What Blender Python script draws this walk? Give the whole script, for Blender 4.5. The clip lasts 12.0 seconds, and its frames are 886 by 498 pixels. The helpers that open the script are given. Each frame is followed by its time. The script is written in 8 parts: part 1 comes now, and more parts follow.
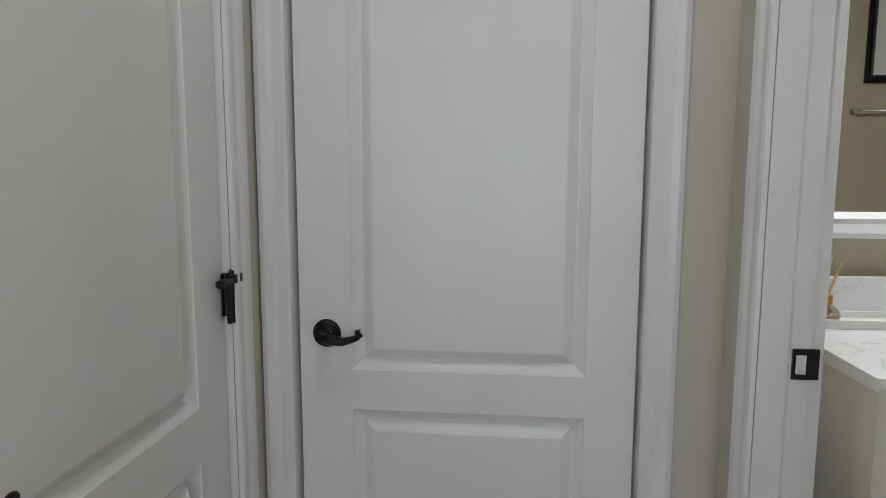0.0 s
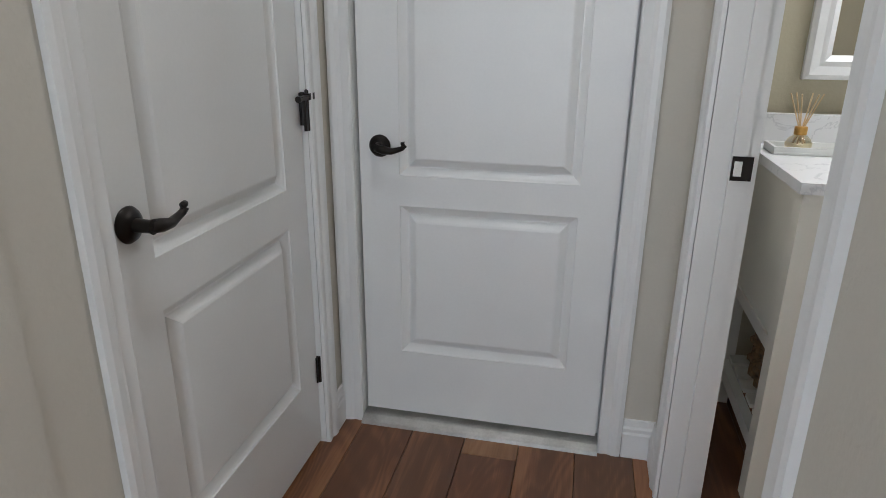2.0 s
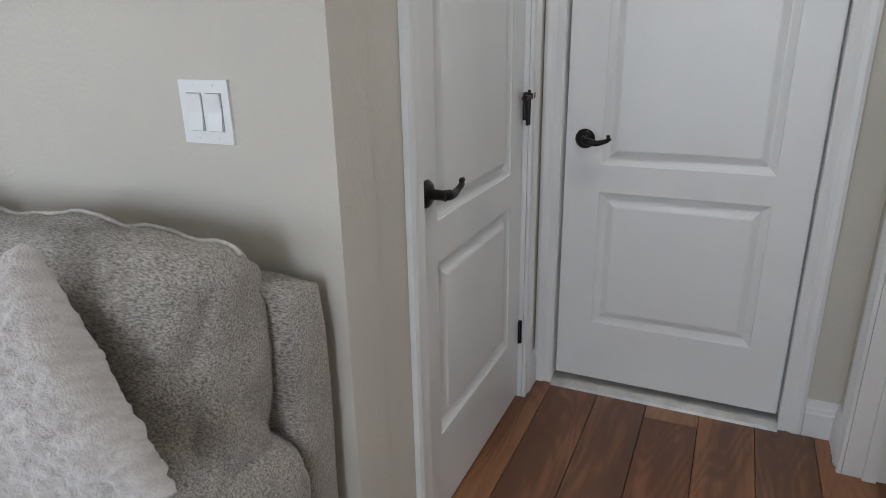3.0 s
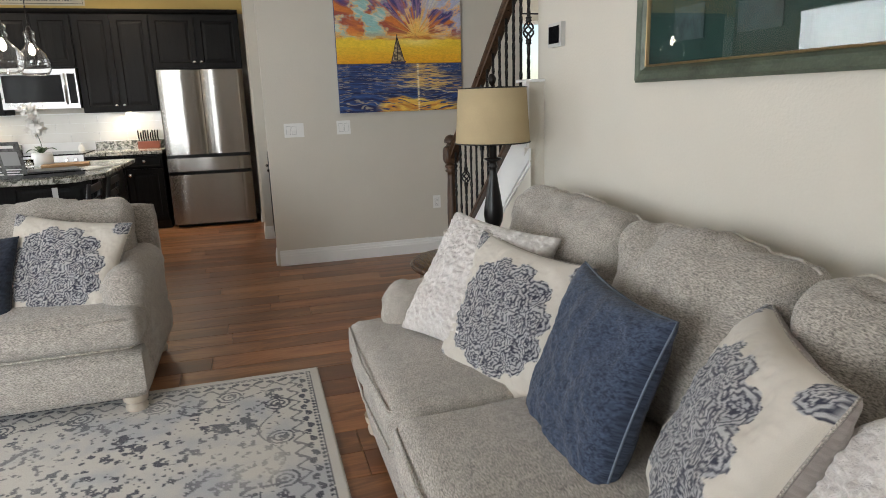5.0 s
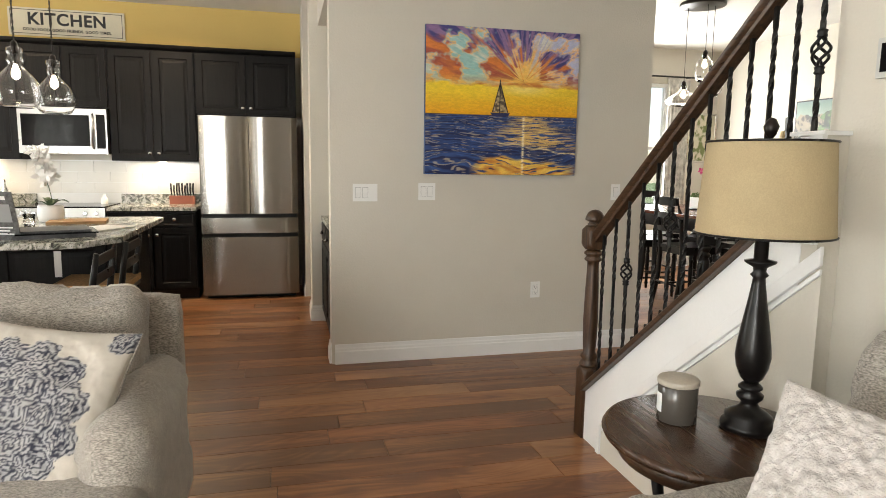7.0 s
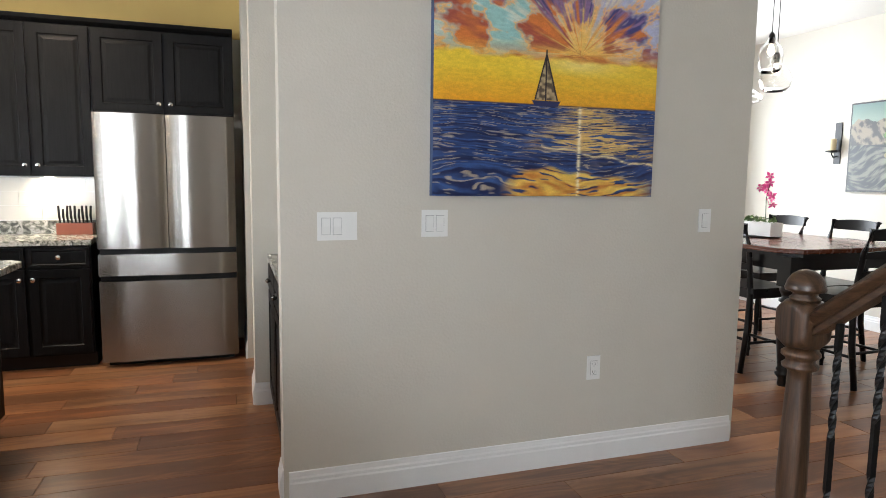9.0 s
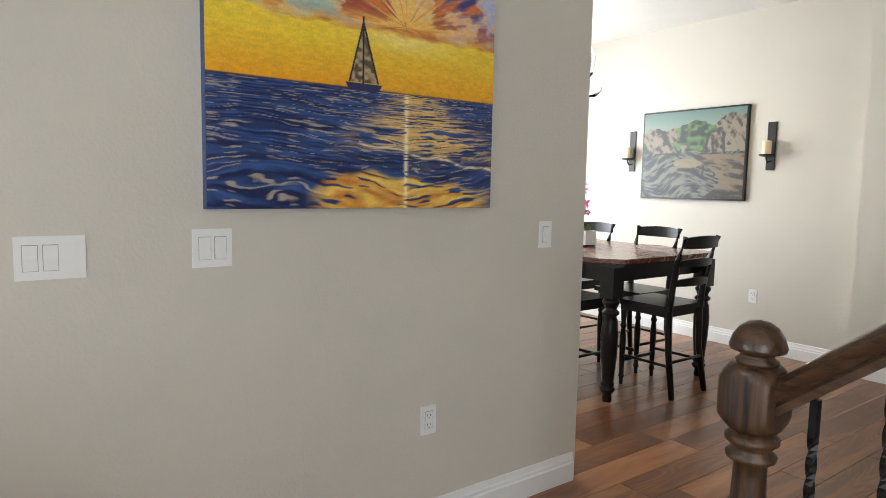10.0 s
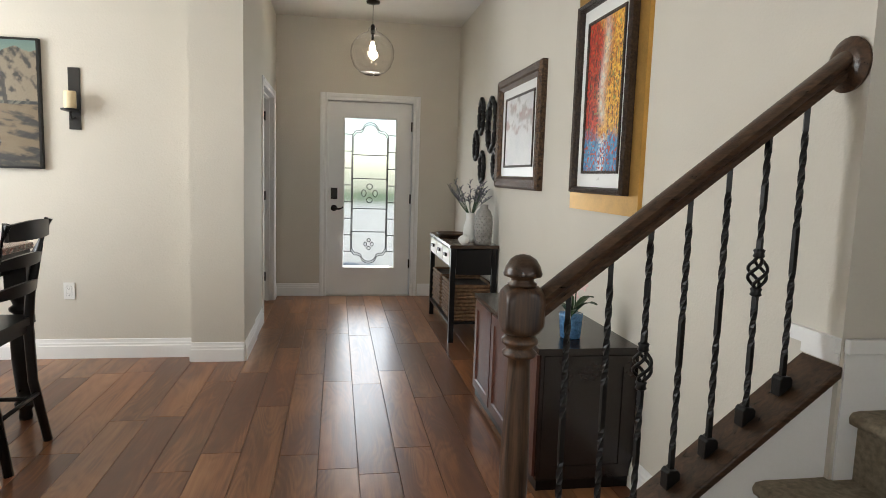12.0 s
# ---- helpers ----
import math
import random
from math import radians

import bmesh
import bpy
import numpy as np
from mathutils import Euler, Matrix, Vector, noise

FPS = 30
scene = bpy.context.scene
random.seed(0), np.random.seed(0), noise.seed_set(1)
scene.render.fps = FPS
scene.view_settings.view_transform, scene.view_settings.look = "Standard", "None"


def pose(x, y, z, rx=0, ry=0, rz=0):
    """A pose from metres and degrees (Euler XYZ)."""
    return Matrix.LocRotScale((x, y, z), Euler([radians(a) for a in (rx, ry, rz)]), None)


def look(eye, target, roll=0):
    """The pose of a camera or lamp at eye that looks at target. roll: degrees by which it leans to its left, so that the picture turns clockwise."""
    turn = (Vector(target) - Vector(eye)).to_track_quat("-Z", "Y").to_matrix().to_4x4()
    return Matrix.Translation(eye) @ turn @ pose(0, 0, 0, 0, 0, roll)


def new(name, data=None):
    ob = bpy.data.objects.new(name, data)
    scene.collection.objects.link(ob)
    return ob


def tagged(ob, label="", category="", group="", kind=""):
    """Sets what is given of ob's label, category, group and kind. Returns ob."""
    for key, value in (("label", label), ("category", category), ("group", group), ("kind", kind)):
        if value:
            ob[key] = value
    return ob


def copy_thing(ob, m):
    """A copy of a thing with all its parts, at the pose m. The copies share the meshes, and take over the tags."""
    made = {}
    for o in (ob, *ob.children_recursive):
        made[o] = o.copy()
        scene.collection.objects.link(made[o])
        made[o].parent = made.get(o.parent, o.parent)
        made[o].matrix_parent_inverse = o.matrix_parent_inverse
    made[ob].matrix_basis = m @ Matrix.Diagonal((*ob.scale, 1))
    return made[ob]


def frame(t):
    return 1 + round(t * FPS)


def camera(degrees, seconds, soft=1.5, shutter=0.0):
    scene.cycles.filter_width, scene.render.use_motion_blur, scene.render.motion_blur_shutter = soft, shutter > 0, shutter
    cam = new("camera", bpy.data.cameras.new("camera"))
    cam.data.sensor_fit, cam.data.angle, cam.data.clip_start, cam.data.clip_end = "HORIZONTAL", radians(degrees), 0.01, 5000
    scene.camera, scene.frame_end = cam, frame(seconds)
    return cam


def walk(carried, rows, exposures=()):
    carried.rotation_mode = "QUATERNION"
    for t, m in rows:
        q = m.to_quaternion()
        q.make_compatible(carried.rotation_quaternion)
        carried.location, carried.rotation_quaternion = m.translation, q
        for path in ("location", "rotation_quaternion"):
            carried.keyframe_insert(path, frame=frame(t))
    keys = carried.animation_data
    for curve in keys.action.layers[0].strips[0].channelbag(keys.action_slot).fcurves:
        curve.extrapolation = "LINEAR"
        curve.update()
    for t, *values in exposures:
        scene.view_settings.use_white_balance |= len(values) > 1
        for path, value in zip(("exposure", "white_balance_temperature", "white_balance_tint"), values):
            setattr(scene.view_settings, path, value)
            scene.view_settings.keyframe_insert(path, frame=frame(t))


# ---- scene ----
import itertools

cam = camera(69.9, 12.0, soft=0.9)
PATH = [
    (0, (0.192, 0.571, 1.335), (-0.013, 2.546, 1.095), 0.1),
    (0.5, (0.174, 0.404, 1.287), (-0.086, 2.337, 0.846), 0.5),
    (1, (0.234, 0.295, 1.264), (-0.044, 2.193, 0.699), 0.8),
    (1.5, (0.318, 0.248, 1.268), (0.02, 2.127, 0.652), 0.9),
    (2, (0.369, 0.168, 1.287), (-0.037, 2.016, 0.637), 0.5),
    (2.5, (0.339, -0.016, 1.318), (-0.229, 1.783, 0.653), -0.1),
    (3, (0.237, -0.196, 1.32), (-0.558, 1.52, 0.667), -1.1),
    (3.5, (0.167, -0.272, 1.356), (-1.01, 1.208, 0.704), -2.3),
    (3.7, (0.145, -0.272, 1.374), (-1.214, 1.046, 0.728), -3.4),
    (5.3, (-0.276, -0.684, 1.376), (-2.167, -0.199, 0.941), -0.9),
    (5.5, (-0.382, -0.692, 1.372), (-2.28, -0.214, 0.957), -0.4),
    (6, (-0.706, -0.713, 1.388), (-2.617, -0.24, 1.033), 0.3),
    (6.5, (-1.11, -0.802, 1.365), (-3.028, -0.323, 1.068), 0.7),
    (7, (-1.491, -0.816, 1.346), (-3.412, -0.327, 1.082), 0.8),
    (7.5, (-1.897, -0.811, 1.35), (-3.808, -0.27, 1.11), 0.9),
    (7.7, (-2.064, -0.817, 1.349), (-3.973, -0.265, 1.115), 0.8),
    (9.5, (-3.435, -0.575, 1.35), (-5.281, 0.171, 1.154), 0.7),
    (10, (-3.739, -0.437, 1.361), (-5.341, 0.745, 1.165), 1.1),
    (10.5, (-4.074, -0.328, 1.364), (-5.284, 1.252, 1.156), 1.5),
    (11, (-4.394, -0.192, 1.366), (-5.179, 1.636, 1.155), 1.6),
    (11.5, (-4.596, 0.059, 1.355), (-4.796, 2.036, 1.135), 1.9),
    (12, (-4.729, 0.357, 1.32), (-4.397, 2.316, 1.092), 1.8),
]
EXPOSURES = [(0, 0.20, 5880, 9), (1.5, 0.50, 5820, 9), (2.5, 0.44, 5760, 9), (3.7, 0.40, 5800, 10), (5.3, 0.78, 6550, 9), (7.5, 1.08, 7050, 9), (9.5, 1.03, 5950, 10), (10.5, 0.95, 6700, 9), (12, 1.03, 6550, 9)]
walk(cam, [(t, look(eye, target, roll)) for t, eye, target, roll in PATH], EXPOSURES)

# ---- world, sun, lamps ----
H = 2.90
world = bpy.data.worlds.new("sky")
scene.world = world
world.use_nodes = True
wn = world.node_tree.nodes
sky = wn.new("ShaderNodeTexSky")
sky.sky_type, sky.sun_disc = "NISHITA", False
sky.sun_elevation, sky.sun_rotation = radians(48), radians(200)
wn["Background"].inputs["Strength"].default_value = 0.15
world.node_tree.links.new(sky.outputs["Color"], wn["Background"].inputs["Color"])


def lamp(name, kind, m, energy, color=(1, 1, 1), **more):
    data = bpy.data.lights.new(name, kind)
    data.energy, data.color = energy, color
    for key, value in more.items():
        setattr(data, key, value)
    ob = new(name, data)
    ob.matrix_world = m
    return ob


SUN_FROM = Vector((-math.sin(radians(200)) * math.cos(radians(48)), math.cos(radians(200)) * math.cos(radians(48)), math.sin(radians(48))))
lamp("sun", "SUN", look((0, 0, 20), Vector((0, 0, 20)) - SUN_FROM), 3.5, (1, 0.95, 0.86), angle=radians(0.6))
DAY = (0.93, 0.97, 1.0)
lamp("daylight_living", "AREA", look((-1.2, -4.5, 1.35), (-2.4, 0, 0.9)), 21, DAY, shape="RECTANGLE", size=3.4, size_y=2.2)
# The second lamp is an added fill that brightens the partition wall.
lamp("daylight_side", "AREA", look((0.68, -3.45, 1.45), (-5.6, -0.9, 1.1)), 68, DAY, shape="RECTANGLE", size=1.6, size_y=1.5)
lamp("daylight_kitchen", "AREA", look((-6.2, -5.1, 1.35), (-6.0, 0, 1.2)), 48, DAY, shape="RECTANGLE", size=2.0, size_y=2.0)
lamp("daylight_dining", "AREA", look((-9.0, 3.2, 1.6), (0, 3.6, 1.3)), 76, DAY, shape="RECTANGLE", size=1.9, size_y=1.7)
lamp("hall_ceiling_light", "AREA", look((0.14, 1.15, H - 0.03), (0.14, 1.15, 0)), 4, (1.0, 0.95, 0.88), shape="DISK", size=0.13, spread=radians(160))
lamp("daylight_front", "AREA", look((-4.43, 7.2, 1.1), (-4.43, 0, 0.6)), 7, DAY, shape="RECTANGLE", size=0.55, size_y=1.6)

WARM = (1.0, 0.80, 0.56)
# Unseen lamp without a fixture, added to brighten the bathroom.
lamp("vanity_light", "AREA", look((1.5, 2.2, 2.35), (1.4, 1.6, 0.8)), 14, (1.0, 0.95, 0.88), shape="RECTANGLE", size=0.8, size_y=0.15)
lamp("kitchen_ceiling_light", "AREA", look((-7.6, -1.9, H - 0.03), (-7.6, -1.9, 0)), 13, WARM, shape="DISK", size=0.15, spread=radians(150))
lamp("kitchen_ceiling_light", "AREA", look((-7.6, -3.4, H - 0.03), (-7.6, -3.4, 0)), 13, WARM, shape="DISK", size=0.15, spread=radians(150))
lamp("undercabinet_light", "AREA", look((-8.45, -2.0, 1.325), (-8.50, -2.0, 0)), 2.5, WARM, shape="RECTANGLE", size=0.05, size_y=0.6)
lamp("undercabinet_light", "AREA", look((-8.45, -3.6, 1.325), (-8.50, -3.6, 0)), 2.5, WARM, shape="RECTANGLE", size=0.05, size_y=0.6)
lamp("foyer_pendant_light", "POINT", pose(-4.41, 6.45, 2.42), 7, WARM, shadow_soft_size=0.04)
lamp("dining_pendant_light", "POINT", pose(-6.95, 3.15, 2.02), 6, WARM, shadow_soft_size=0.05)

# ---- materials ----
MATS = {}


def mat(name, color, rough=0.6, metal=0.0, var=0.05, scale=6.0, fine=120.0, bump=0.0, bump_scale=200.0, **more):
    """A surface with slow and fine variation of its colour and gloss, and fine relief."""
    m = bpy.data.materials.new(name)
    m.use_nodes = True
    n, l = m.node_tree.nodes, m.node_tree.links
    b = n["Principled BSDF"]
    b.inputs["Metallic"].default_value = metal
    co = n.new("ShaderNodeTexCoord")
    big, small = n.new("ShaderNodeTexNoise"), n.new("ShaderNodeTexNoise")
    big.inputs["Scale"].default_value, small.inputs["Scale"].default_value = scale, fine
    big.inputs["Detail"].default_value = 4
    for t in (big, small):
        l.new(co.outputs["Object"], t.inputs["Vector"])
    add = n.new("ShaderNodeMath")
    add.operation = "MULTIPLY_ADD"
    l.new(small.outputs["Fac"], add.inputs[0])
    add.inputs[1].default_value = 0.4
    l.new(big.outputs["Fac"], add.inputs[2])
    ramp = n.new("ShaderNodeMapRange")
    ramp.inputs["From Min"].default_value, ramp.inputs["From Max"].default_value = 0.35, 1.05
    ramp.inputs["To Min"].default_value, ramp.inputs["To Max"].default_value = 1 - var * 2, 1 + var * 2
    l.new(add.outputs[0], ramp.inputs["Value"])
    mul = n.new("ShaderNodeVectorMath")
    mul.operation = "SCALE"
    mul.inputs[0].default_value = color
    l.new(ramp.outputs["Result"], mul.inputs["Scale"])
    l.new(mul.outputs[0], b.inputs["Base Color"])
    rr = n.new("ShaderNodeMapRange")
    rr.inputs["To Min"].default_value, rr.inputs["To Max"].default_value = max(0.0, rough - 0.06), min(1.0, rough + 0.06)
    l.new(big.outputs["Fac"], rr.inputs["Value"])
    l.new(rr.outputs["Result"], b.inputs["Roughness"])
    if bump:
        bt, bp = n.new("ShaderNodeTexNoise"), n.new("ShaderNodeBump")
        bt.inputs["Scale"].default_value = bump_scale
        bt.inputs["Detail"].default_value = 3
        l.new(co.outputs["Object"], bt.inputs["Vector"])
        bp.inputs["Strength"].default_value = 1.0
        bp.inputs["Distance"].default_value = bump
        l.new(bt.outputs["Fac"], bp.inputs["Height"])
        l.new(bp.outputs["Normal"], b.inputs["Normal"])
    for key, value in more.items():
        b.inputs[key.replace("_", " ")].default_value = value
    MATS[name] = m
    return m


def nodes_of(m):
    return m.node_tree.nodes, m.node_tree.links, m.node_tree.nodes["Principled BSDF"]


def mixer(n, l, fac, a, c):
    """A colour mix; a and c are colours or sockets."""
    mx = n.new("ShaderNodeMix")
    mx.data_type = "RGBA"
    for i, v in ((6, a), (7, c)):
        if isinstance(v, tuple):
            mx.inputs[i].default_value = (*v, 1)
        else:
            l.new(v, mx.inputs[i])
    if isinstance(fac, float):
        mx.inputs[0].default_value = fac
    else:
        l.new(fac, mx.inputs[0])
    return mx.outputs[2]


def ramp_of(n, l, src, stops):
    r = n.new("ShaderNodeValToRGB")
    e = r.color_ramp.elements
    while len(e) < len(stops):
        e.new(0.5)
    for el, (p, c) in zip(e, stops):
        el.position, el.color = p, (*c, 1) if len(c) == 3 else c
    l.new(src, r.inputs["Fac"])
    return r.outputs["Color"]


def wood_mat(name, dark, light, rough=0.4, axis="Y", grain=1.0, per=0.25, coat=0.0):
    """Wood with stretched grain along an axis; each object (or island) differs a little."""
    m = bpy.data.materials.new(name)
    m.use_nodes = True
    n, l, b = nodes_of(m)
    co, info, geo = n.new("ShaderNodeTexCoord"), n.new("ShaderNodeObjectInfo"), n.new("ShaderNodeNewGeometry")
    add = n.new("ShaderNodeMath")
    l.new(info.outputs["Random"], add.inputs[0])
    l.new(geo.outputs["Random Per Island"], add.inputs[1])
    off = n.new("ShaderNodeVectorMath")
    off.operation = "MULTIPLY_ADD"
    comb = n.new("ShaderNodeCombineXYZ")
    for k in range(3):
        l.new(add.outputs[0], comb.inputs[k])
    l.new(comb.outputs[0], off.inputs[0])
    off.inputs[1].default_value = (37, 53, 71)
    l.new(co.outputs["Object"], off.inputs[2])
    mp = n.new("ShaderNodeMapping")
    s = {"X": (1.2, 22, 22), "Y": (22, 1.2, 22), "Z": (22, 22, 1.2)}[axis]
    mp.inputs["Scale"].default_value = [v * grain for v in s]
    l.new(off.outputs[0], mp.inputs["Vector"])
    g1, g2 = n.new("ShaderNodeTexNoise"), n.new("ShaderNodeTexNoise")
    g1.inputs["Scale"].default_value, g1.inputs["Detail"].default_value, g1.inputs["Distortion"].default_value = 1.0, 6, 1.2
    g2.inputs["Scale"].default_value, g2.inputs["Detail"].default_value = 6.0, 3
    l.new(mp.outputs[0], g1.inputs["Vector"])
    l.new(mp.outputs[0], g2.inputs["Vector"])
    mean = n.new("ShaderNodeMath")
    mean.operation = "MULTIPLY_ADD"
    l.new(g2.outputs["Fac"], mean.inputs[0])
    mean.inputs[1].default_value = 0.35
    l.new(g1.outputs["Fac"], mean.inputs[2])
    col = ramp_of(n, l, mean.outputs[0], [(0.42, dark), (0.66, tuple((d + c) / 2 for d, c in zip(dark, light))), (0.9, light)])
    tone = n.new("ShaderNodeMapRange")
    tone.inputs["To Min"].default_value, tone.inputs["To Max"].default_value = 1 - per, 1 + per
    fr = n.new("ShaderNodeMath")
    fr.operation = "FRACT"
    l.new(add.outputs[0], fr.inputs[0])
    l.new(fr.outputs[0], tone.inputs["Value"])
    sc = n.new("ShaderNodeVectorMath")
    sc.operation = "SCALE"
    l.new(col, sc.inputs[0])
    l.new(tone.outputs[0], sc.inputs["Scale"])
    l.new(sc.outputs[0], b.inputs["Base Color"])
    rr = n.new("ShaderNodeMapRange")
    rr.inputs["To Min"].default_value, rr.inputs["To Max"].default_value = rough - 0.08, rough + 0.1
    l.new(g1.outputs["Fac"], rr.inputs["Value"])
    l.new(rr.outputs[0], b.inputs["Roughness"])
    bp = n.new("ShaderNodeBump")
    bp.inputs["Distance"].default_value = 0.0006
    l.new(g2.outputs["Fac"], bp.inputs["Height"])
    l.new(bp.outputs[0], b.inputs["Normal"])
    b.inputs["Coat Weight"].default_value = coat
    b.inputs["Coat Roughness"].default_value = 0.15
    MATS[name] = m
    return m


def glow(name, color, strength):
    m = mat(name, color, 0.5)
    n, l, b = nodes_of(m)
    b.inputs["Emission Color"].default_value = (*color, 1)
    b.inputs["Emission Strength"].default_value = strength
    return m


def glass_mat(name, tint=(1, 1, 1), rough=0.0):
    m = mat(name, tint, rough, var=0)
    n, l, b = nodes_of(m)
    for link in list(b.inputs["Roughness"].links):
        l.remove(link)
    b.inputs["Roughness"].default_value = rough
    b.inputs["Transmission Weight"].default_value = 1.0
    b.inputs["IOR"].default_value = 1.45
    return m


WALL = mat("wall_paint", (0.60, 0.565, 0.495), 0.75, var=0.02, scale=2, bump=0.0012, bump_scale=90)
OLIVE = mat("olive_paint", (0.50, 0.455, 0.33), 0.7, var=0.02, scale=2, bump=0.001, bump_scale=90)
CEIL = mat("ceiling_paint", (0.72, 0.70, 0.66), 0.9, var=0.02, scale=3, bump=0.002, bump_scale=60)
WHITE = mat("white_enamel", (0.80, 0.80, 0.79), 0.35, var=0.02, scale=4, bump=0.0002, bump_scale=60)
VANITY = mat("cream_enamel", (0.78, 0.76, 0.68), 0.4, var=0.02)
PLASTIC = mat("white_plastic", (0.8, 0.8, 0.78), 0.3, var=0.01)
BRONZE = mat("dark_bronze", (0.018, 0.014, 0.012), 0.32, 0.6, var=0.1)
IRON = mat("black_iron", (0.007, 0.0065, 0.0065), 0.42, 0.3, var=0.1, bump=0.0005)
def floor_mat(name, colors, rough):
    """Oak-look boards lying along y: each has its own tone, slow streaks, cathedral rings and fine pores."""
    m = bpy.data.materials.new(name)
    m.use_nodes = True
    n, l, b = nodes_of(m)
    co, info, geo = n.new("ShaderNodeTexCoord"), n.new("ShaderNodeObjectInfo"), n.new("ShaderNodeNewGeometry")

    def math_(op, x, y, z=None):
        q = n.new("ShaderNodeMath")
        q.operation = op
        for i, v in enumerate((x, y, z)):
            if v is not None:
                if isinstance(v, (int, float)):
                    q.inputs[i].default_value = v
                else:
                    l.new(v, q.inputs[i])
        return q.outputs[0]

    one = math_("FRACT", math_("ADD", info.outputs["Random"], geo.outputs["Random Per Island"]), 0)
    two = math_("FRACT", math_("MULTIPLY", one, 17.37), 0)
    comb = n.new("ShaderNodeCombineXYZ")
    for k, f in enumerate((31.0, 57.0, 11.0)):
        l.new(math_("MULTIPLY", one, f), comb.inputs[k])
    off = n.new("ShaderNodeVectorMath")
    l.new(co.outputs["Object"], off.inputs[0])
    l.new(comb.outputs[0], off.inputs[1])

    def noise(scale, detail, distortion=0.0):
        mp, t = n.new("ShaderNodeMapping"), n.new("ShaderNodeTexNoise")
        mp.inputs["Scale"].default_value = scale
        l.new(off.outputs[0], mp.inputs["Vector"])
        l.new(mp.outputs[0], t.inputs["Vector"])
        t.inputs["Scale"].default_value, t.inputs["Detail"].default_value, t.inputs["Distortion"].default_value = 1.0, detail, distortion
        return t.outputs["Fac"]

    slow, streak, pores = noise((7, 0.9, 7), 2, 0.6), noise((60, 2.2, 60), 4, 0.3), noise((260, 9, 260), 2)
    rings_ = math_("SINE", math_("MULTIPLY", noise((5.5, 1.1, 5.5), 1, 0.4), 95.0), 0)
    v = math_("MULTIPLY_ADD", slow, 0.74, math_("MULTIPLY", streak, 0.24))
    v = math_("MULTIPLY_ADD", pores, 0.15, v)
    v = math_("MULTIPLY_ADD", rings_, 0.035, v)
    v = math_("MULTIPLY_ADD", one, 0.27, math_("SUBTRACT", v, 0.135))
    col = ramp_of(n, l, v, [(0.30, colors[0]), (0.52, colors[1]), (0.66, colors[2]), (0.88, colors[3])])
    hue = mixer(n, l, two, (1.06, 0.97, 0.90), (0.95, 1.03, 1.08))
    mul = n.new("ShaderNodeVectorMath")
    mul.operation = "MULTIPLY"
    l.new(col, mul.inputs[0])
    l.new(hue, mul.inputs[1])
    l.new(mul.outputs[0], b.inputs["Base Color"])
    l.new(math_("MULTIPLY_ADD", streak, 0.16, rough - 0.08), b.inputs["Roughness"])
    bp = n.new("ShaderNodeBump")
    bp.inputs["Distance"].default_value = 0.00015
    l.new(math_("ADD", pores, streak), bp.inputs["Height"])
    l.new(bp.outputs[0], b.inputs["Normal"])
    MATS[name] = m
    return m


FLOORWOOD = floor_mat("floor_wood", [(0.105, 0.041, 0.018), (0.150, 0.060, 0.026), (0.265, 0.115, 0.048), (0.38, 0.19, 0.088)], 0.33)
nodes_of(FLOORWOOD)[2].inputs["Coat Weight"].default_value = 0.16
nodes_of(FLOORWOOD)[2].inputs["Coat Roughness"].default_value = 0.19
OAK = wood_mat("dark_oak", (0.012, 0.006, 0.0035), (0.095, 0.050, 0.026), 0.30, "X", 2.0, 0.05)
OAKV = wood_mat("dark_oak_upright", (0.010, 0.0045, 0.002), (0.105, 0.052, 0.025), 0.42, "Z", 2.0, 0.05)
TABLEWOOD = wood_mat("cherry_top", (0.07, 0.018, 0.009), (0.15, 0.04, 0.02), 0.25, "X", 1.2, 0.08, 0.3)
SIDEWOOD = wood_mat("walnut_top", (0.022, 0.011, 0.007), (0.085, 0.042, 0.022), 0.25, "X", 1.2, 0.05, 0.3)
BLACKWOOD = mat("black_paint", (0.007, 0.006, 0.006), 0.30, var=0.15, scale=8)
BLACKOAK = wood_mat("black_oak", (0.0025, 0.0025, 0.0028), (0.008, 0.0075, 0.0075), 0.42, "Z", 2.5, 0.1)
BLACKOAK.node_tree.nodes["Principled BSDF"].inputs["Specular IOR Level"].default_value = 0.12
BLACKWOOD.node_tree.nodes["Principled BSDF"].inputs["Specular IOR Level"].default_value = 0.3
STEEL = mat("brushed_steel", (0.44, 0.43, 0.42), 0.28, 1.0, var=0.03, scale=1.5)
CHROME = mat("chrome", (0.8, 0.8, 0.8), 0.12, 1.0, var=0.01)
BLACKGLASS = mat("black_glass", (0.006, 0.006, 0.007), 0.08, var=0)
BLACKGLASS.node_tree.nodes["Principled BSDF"].inputs["Specular IOR Level"].default_value = 0.10
GLASS = glass_mat("clear_glass")
CARPET = mat("beige_carpet", (0.30, 0.25, 0.18), 0.95, var=0.25, scale=60, fine=900, bump=0.004, bump_scale=500)
GOLD = mat("gilt", (0.62, 0.36, 0.10), 0.35, 0.8, var=0.1, scale=10)
MIRROR = mat("mirror", (0.9, 0.9, 0.9), 0.01, 1.0, var=0)
nodes_of(MIRROR)[2].inputs["Roughness"].default_value = 0.0
for _l in list(nodes_of(MIRROR)[2].inputs["Roughness"].links):
    MIRROR.node_tree.links.remove(_l)


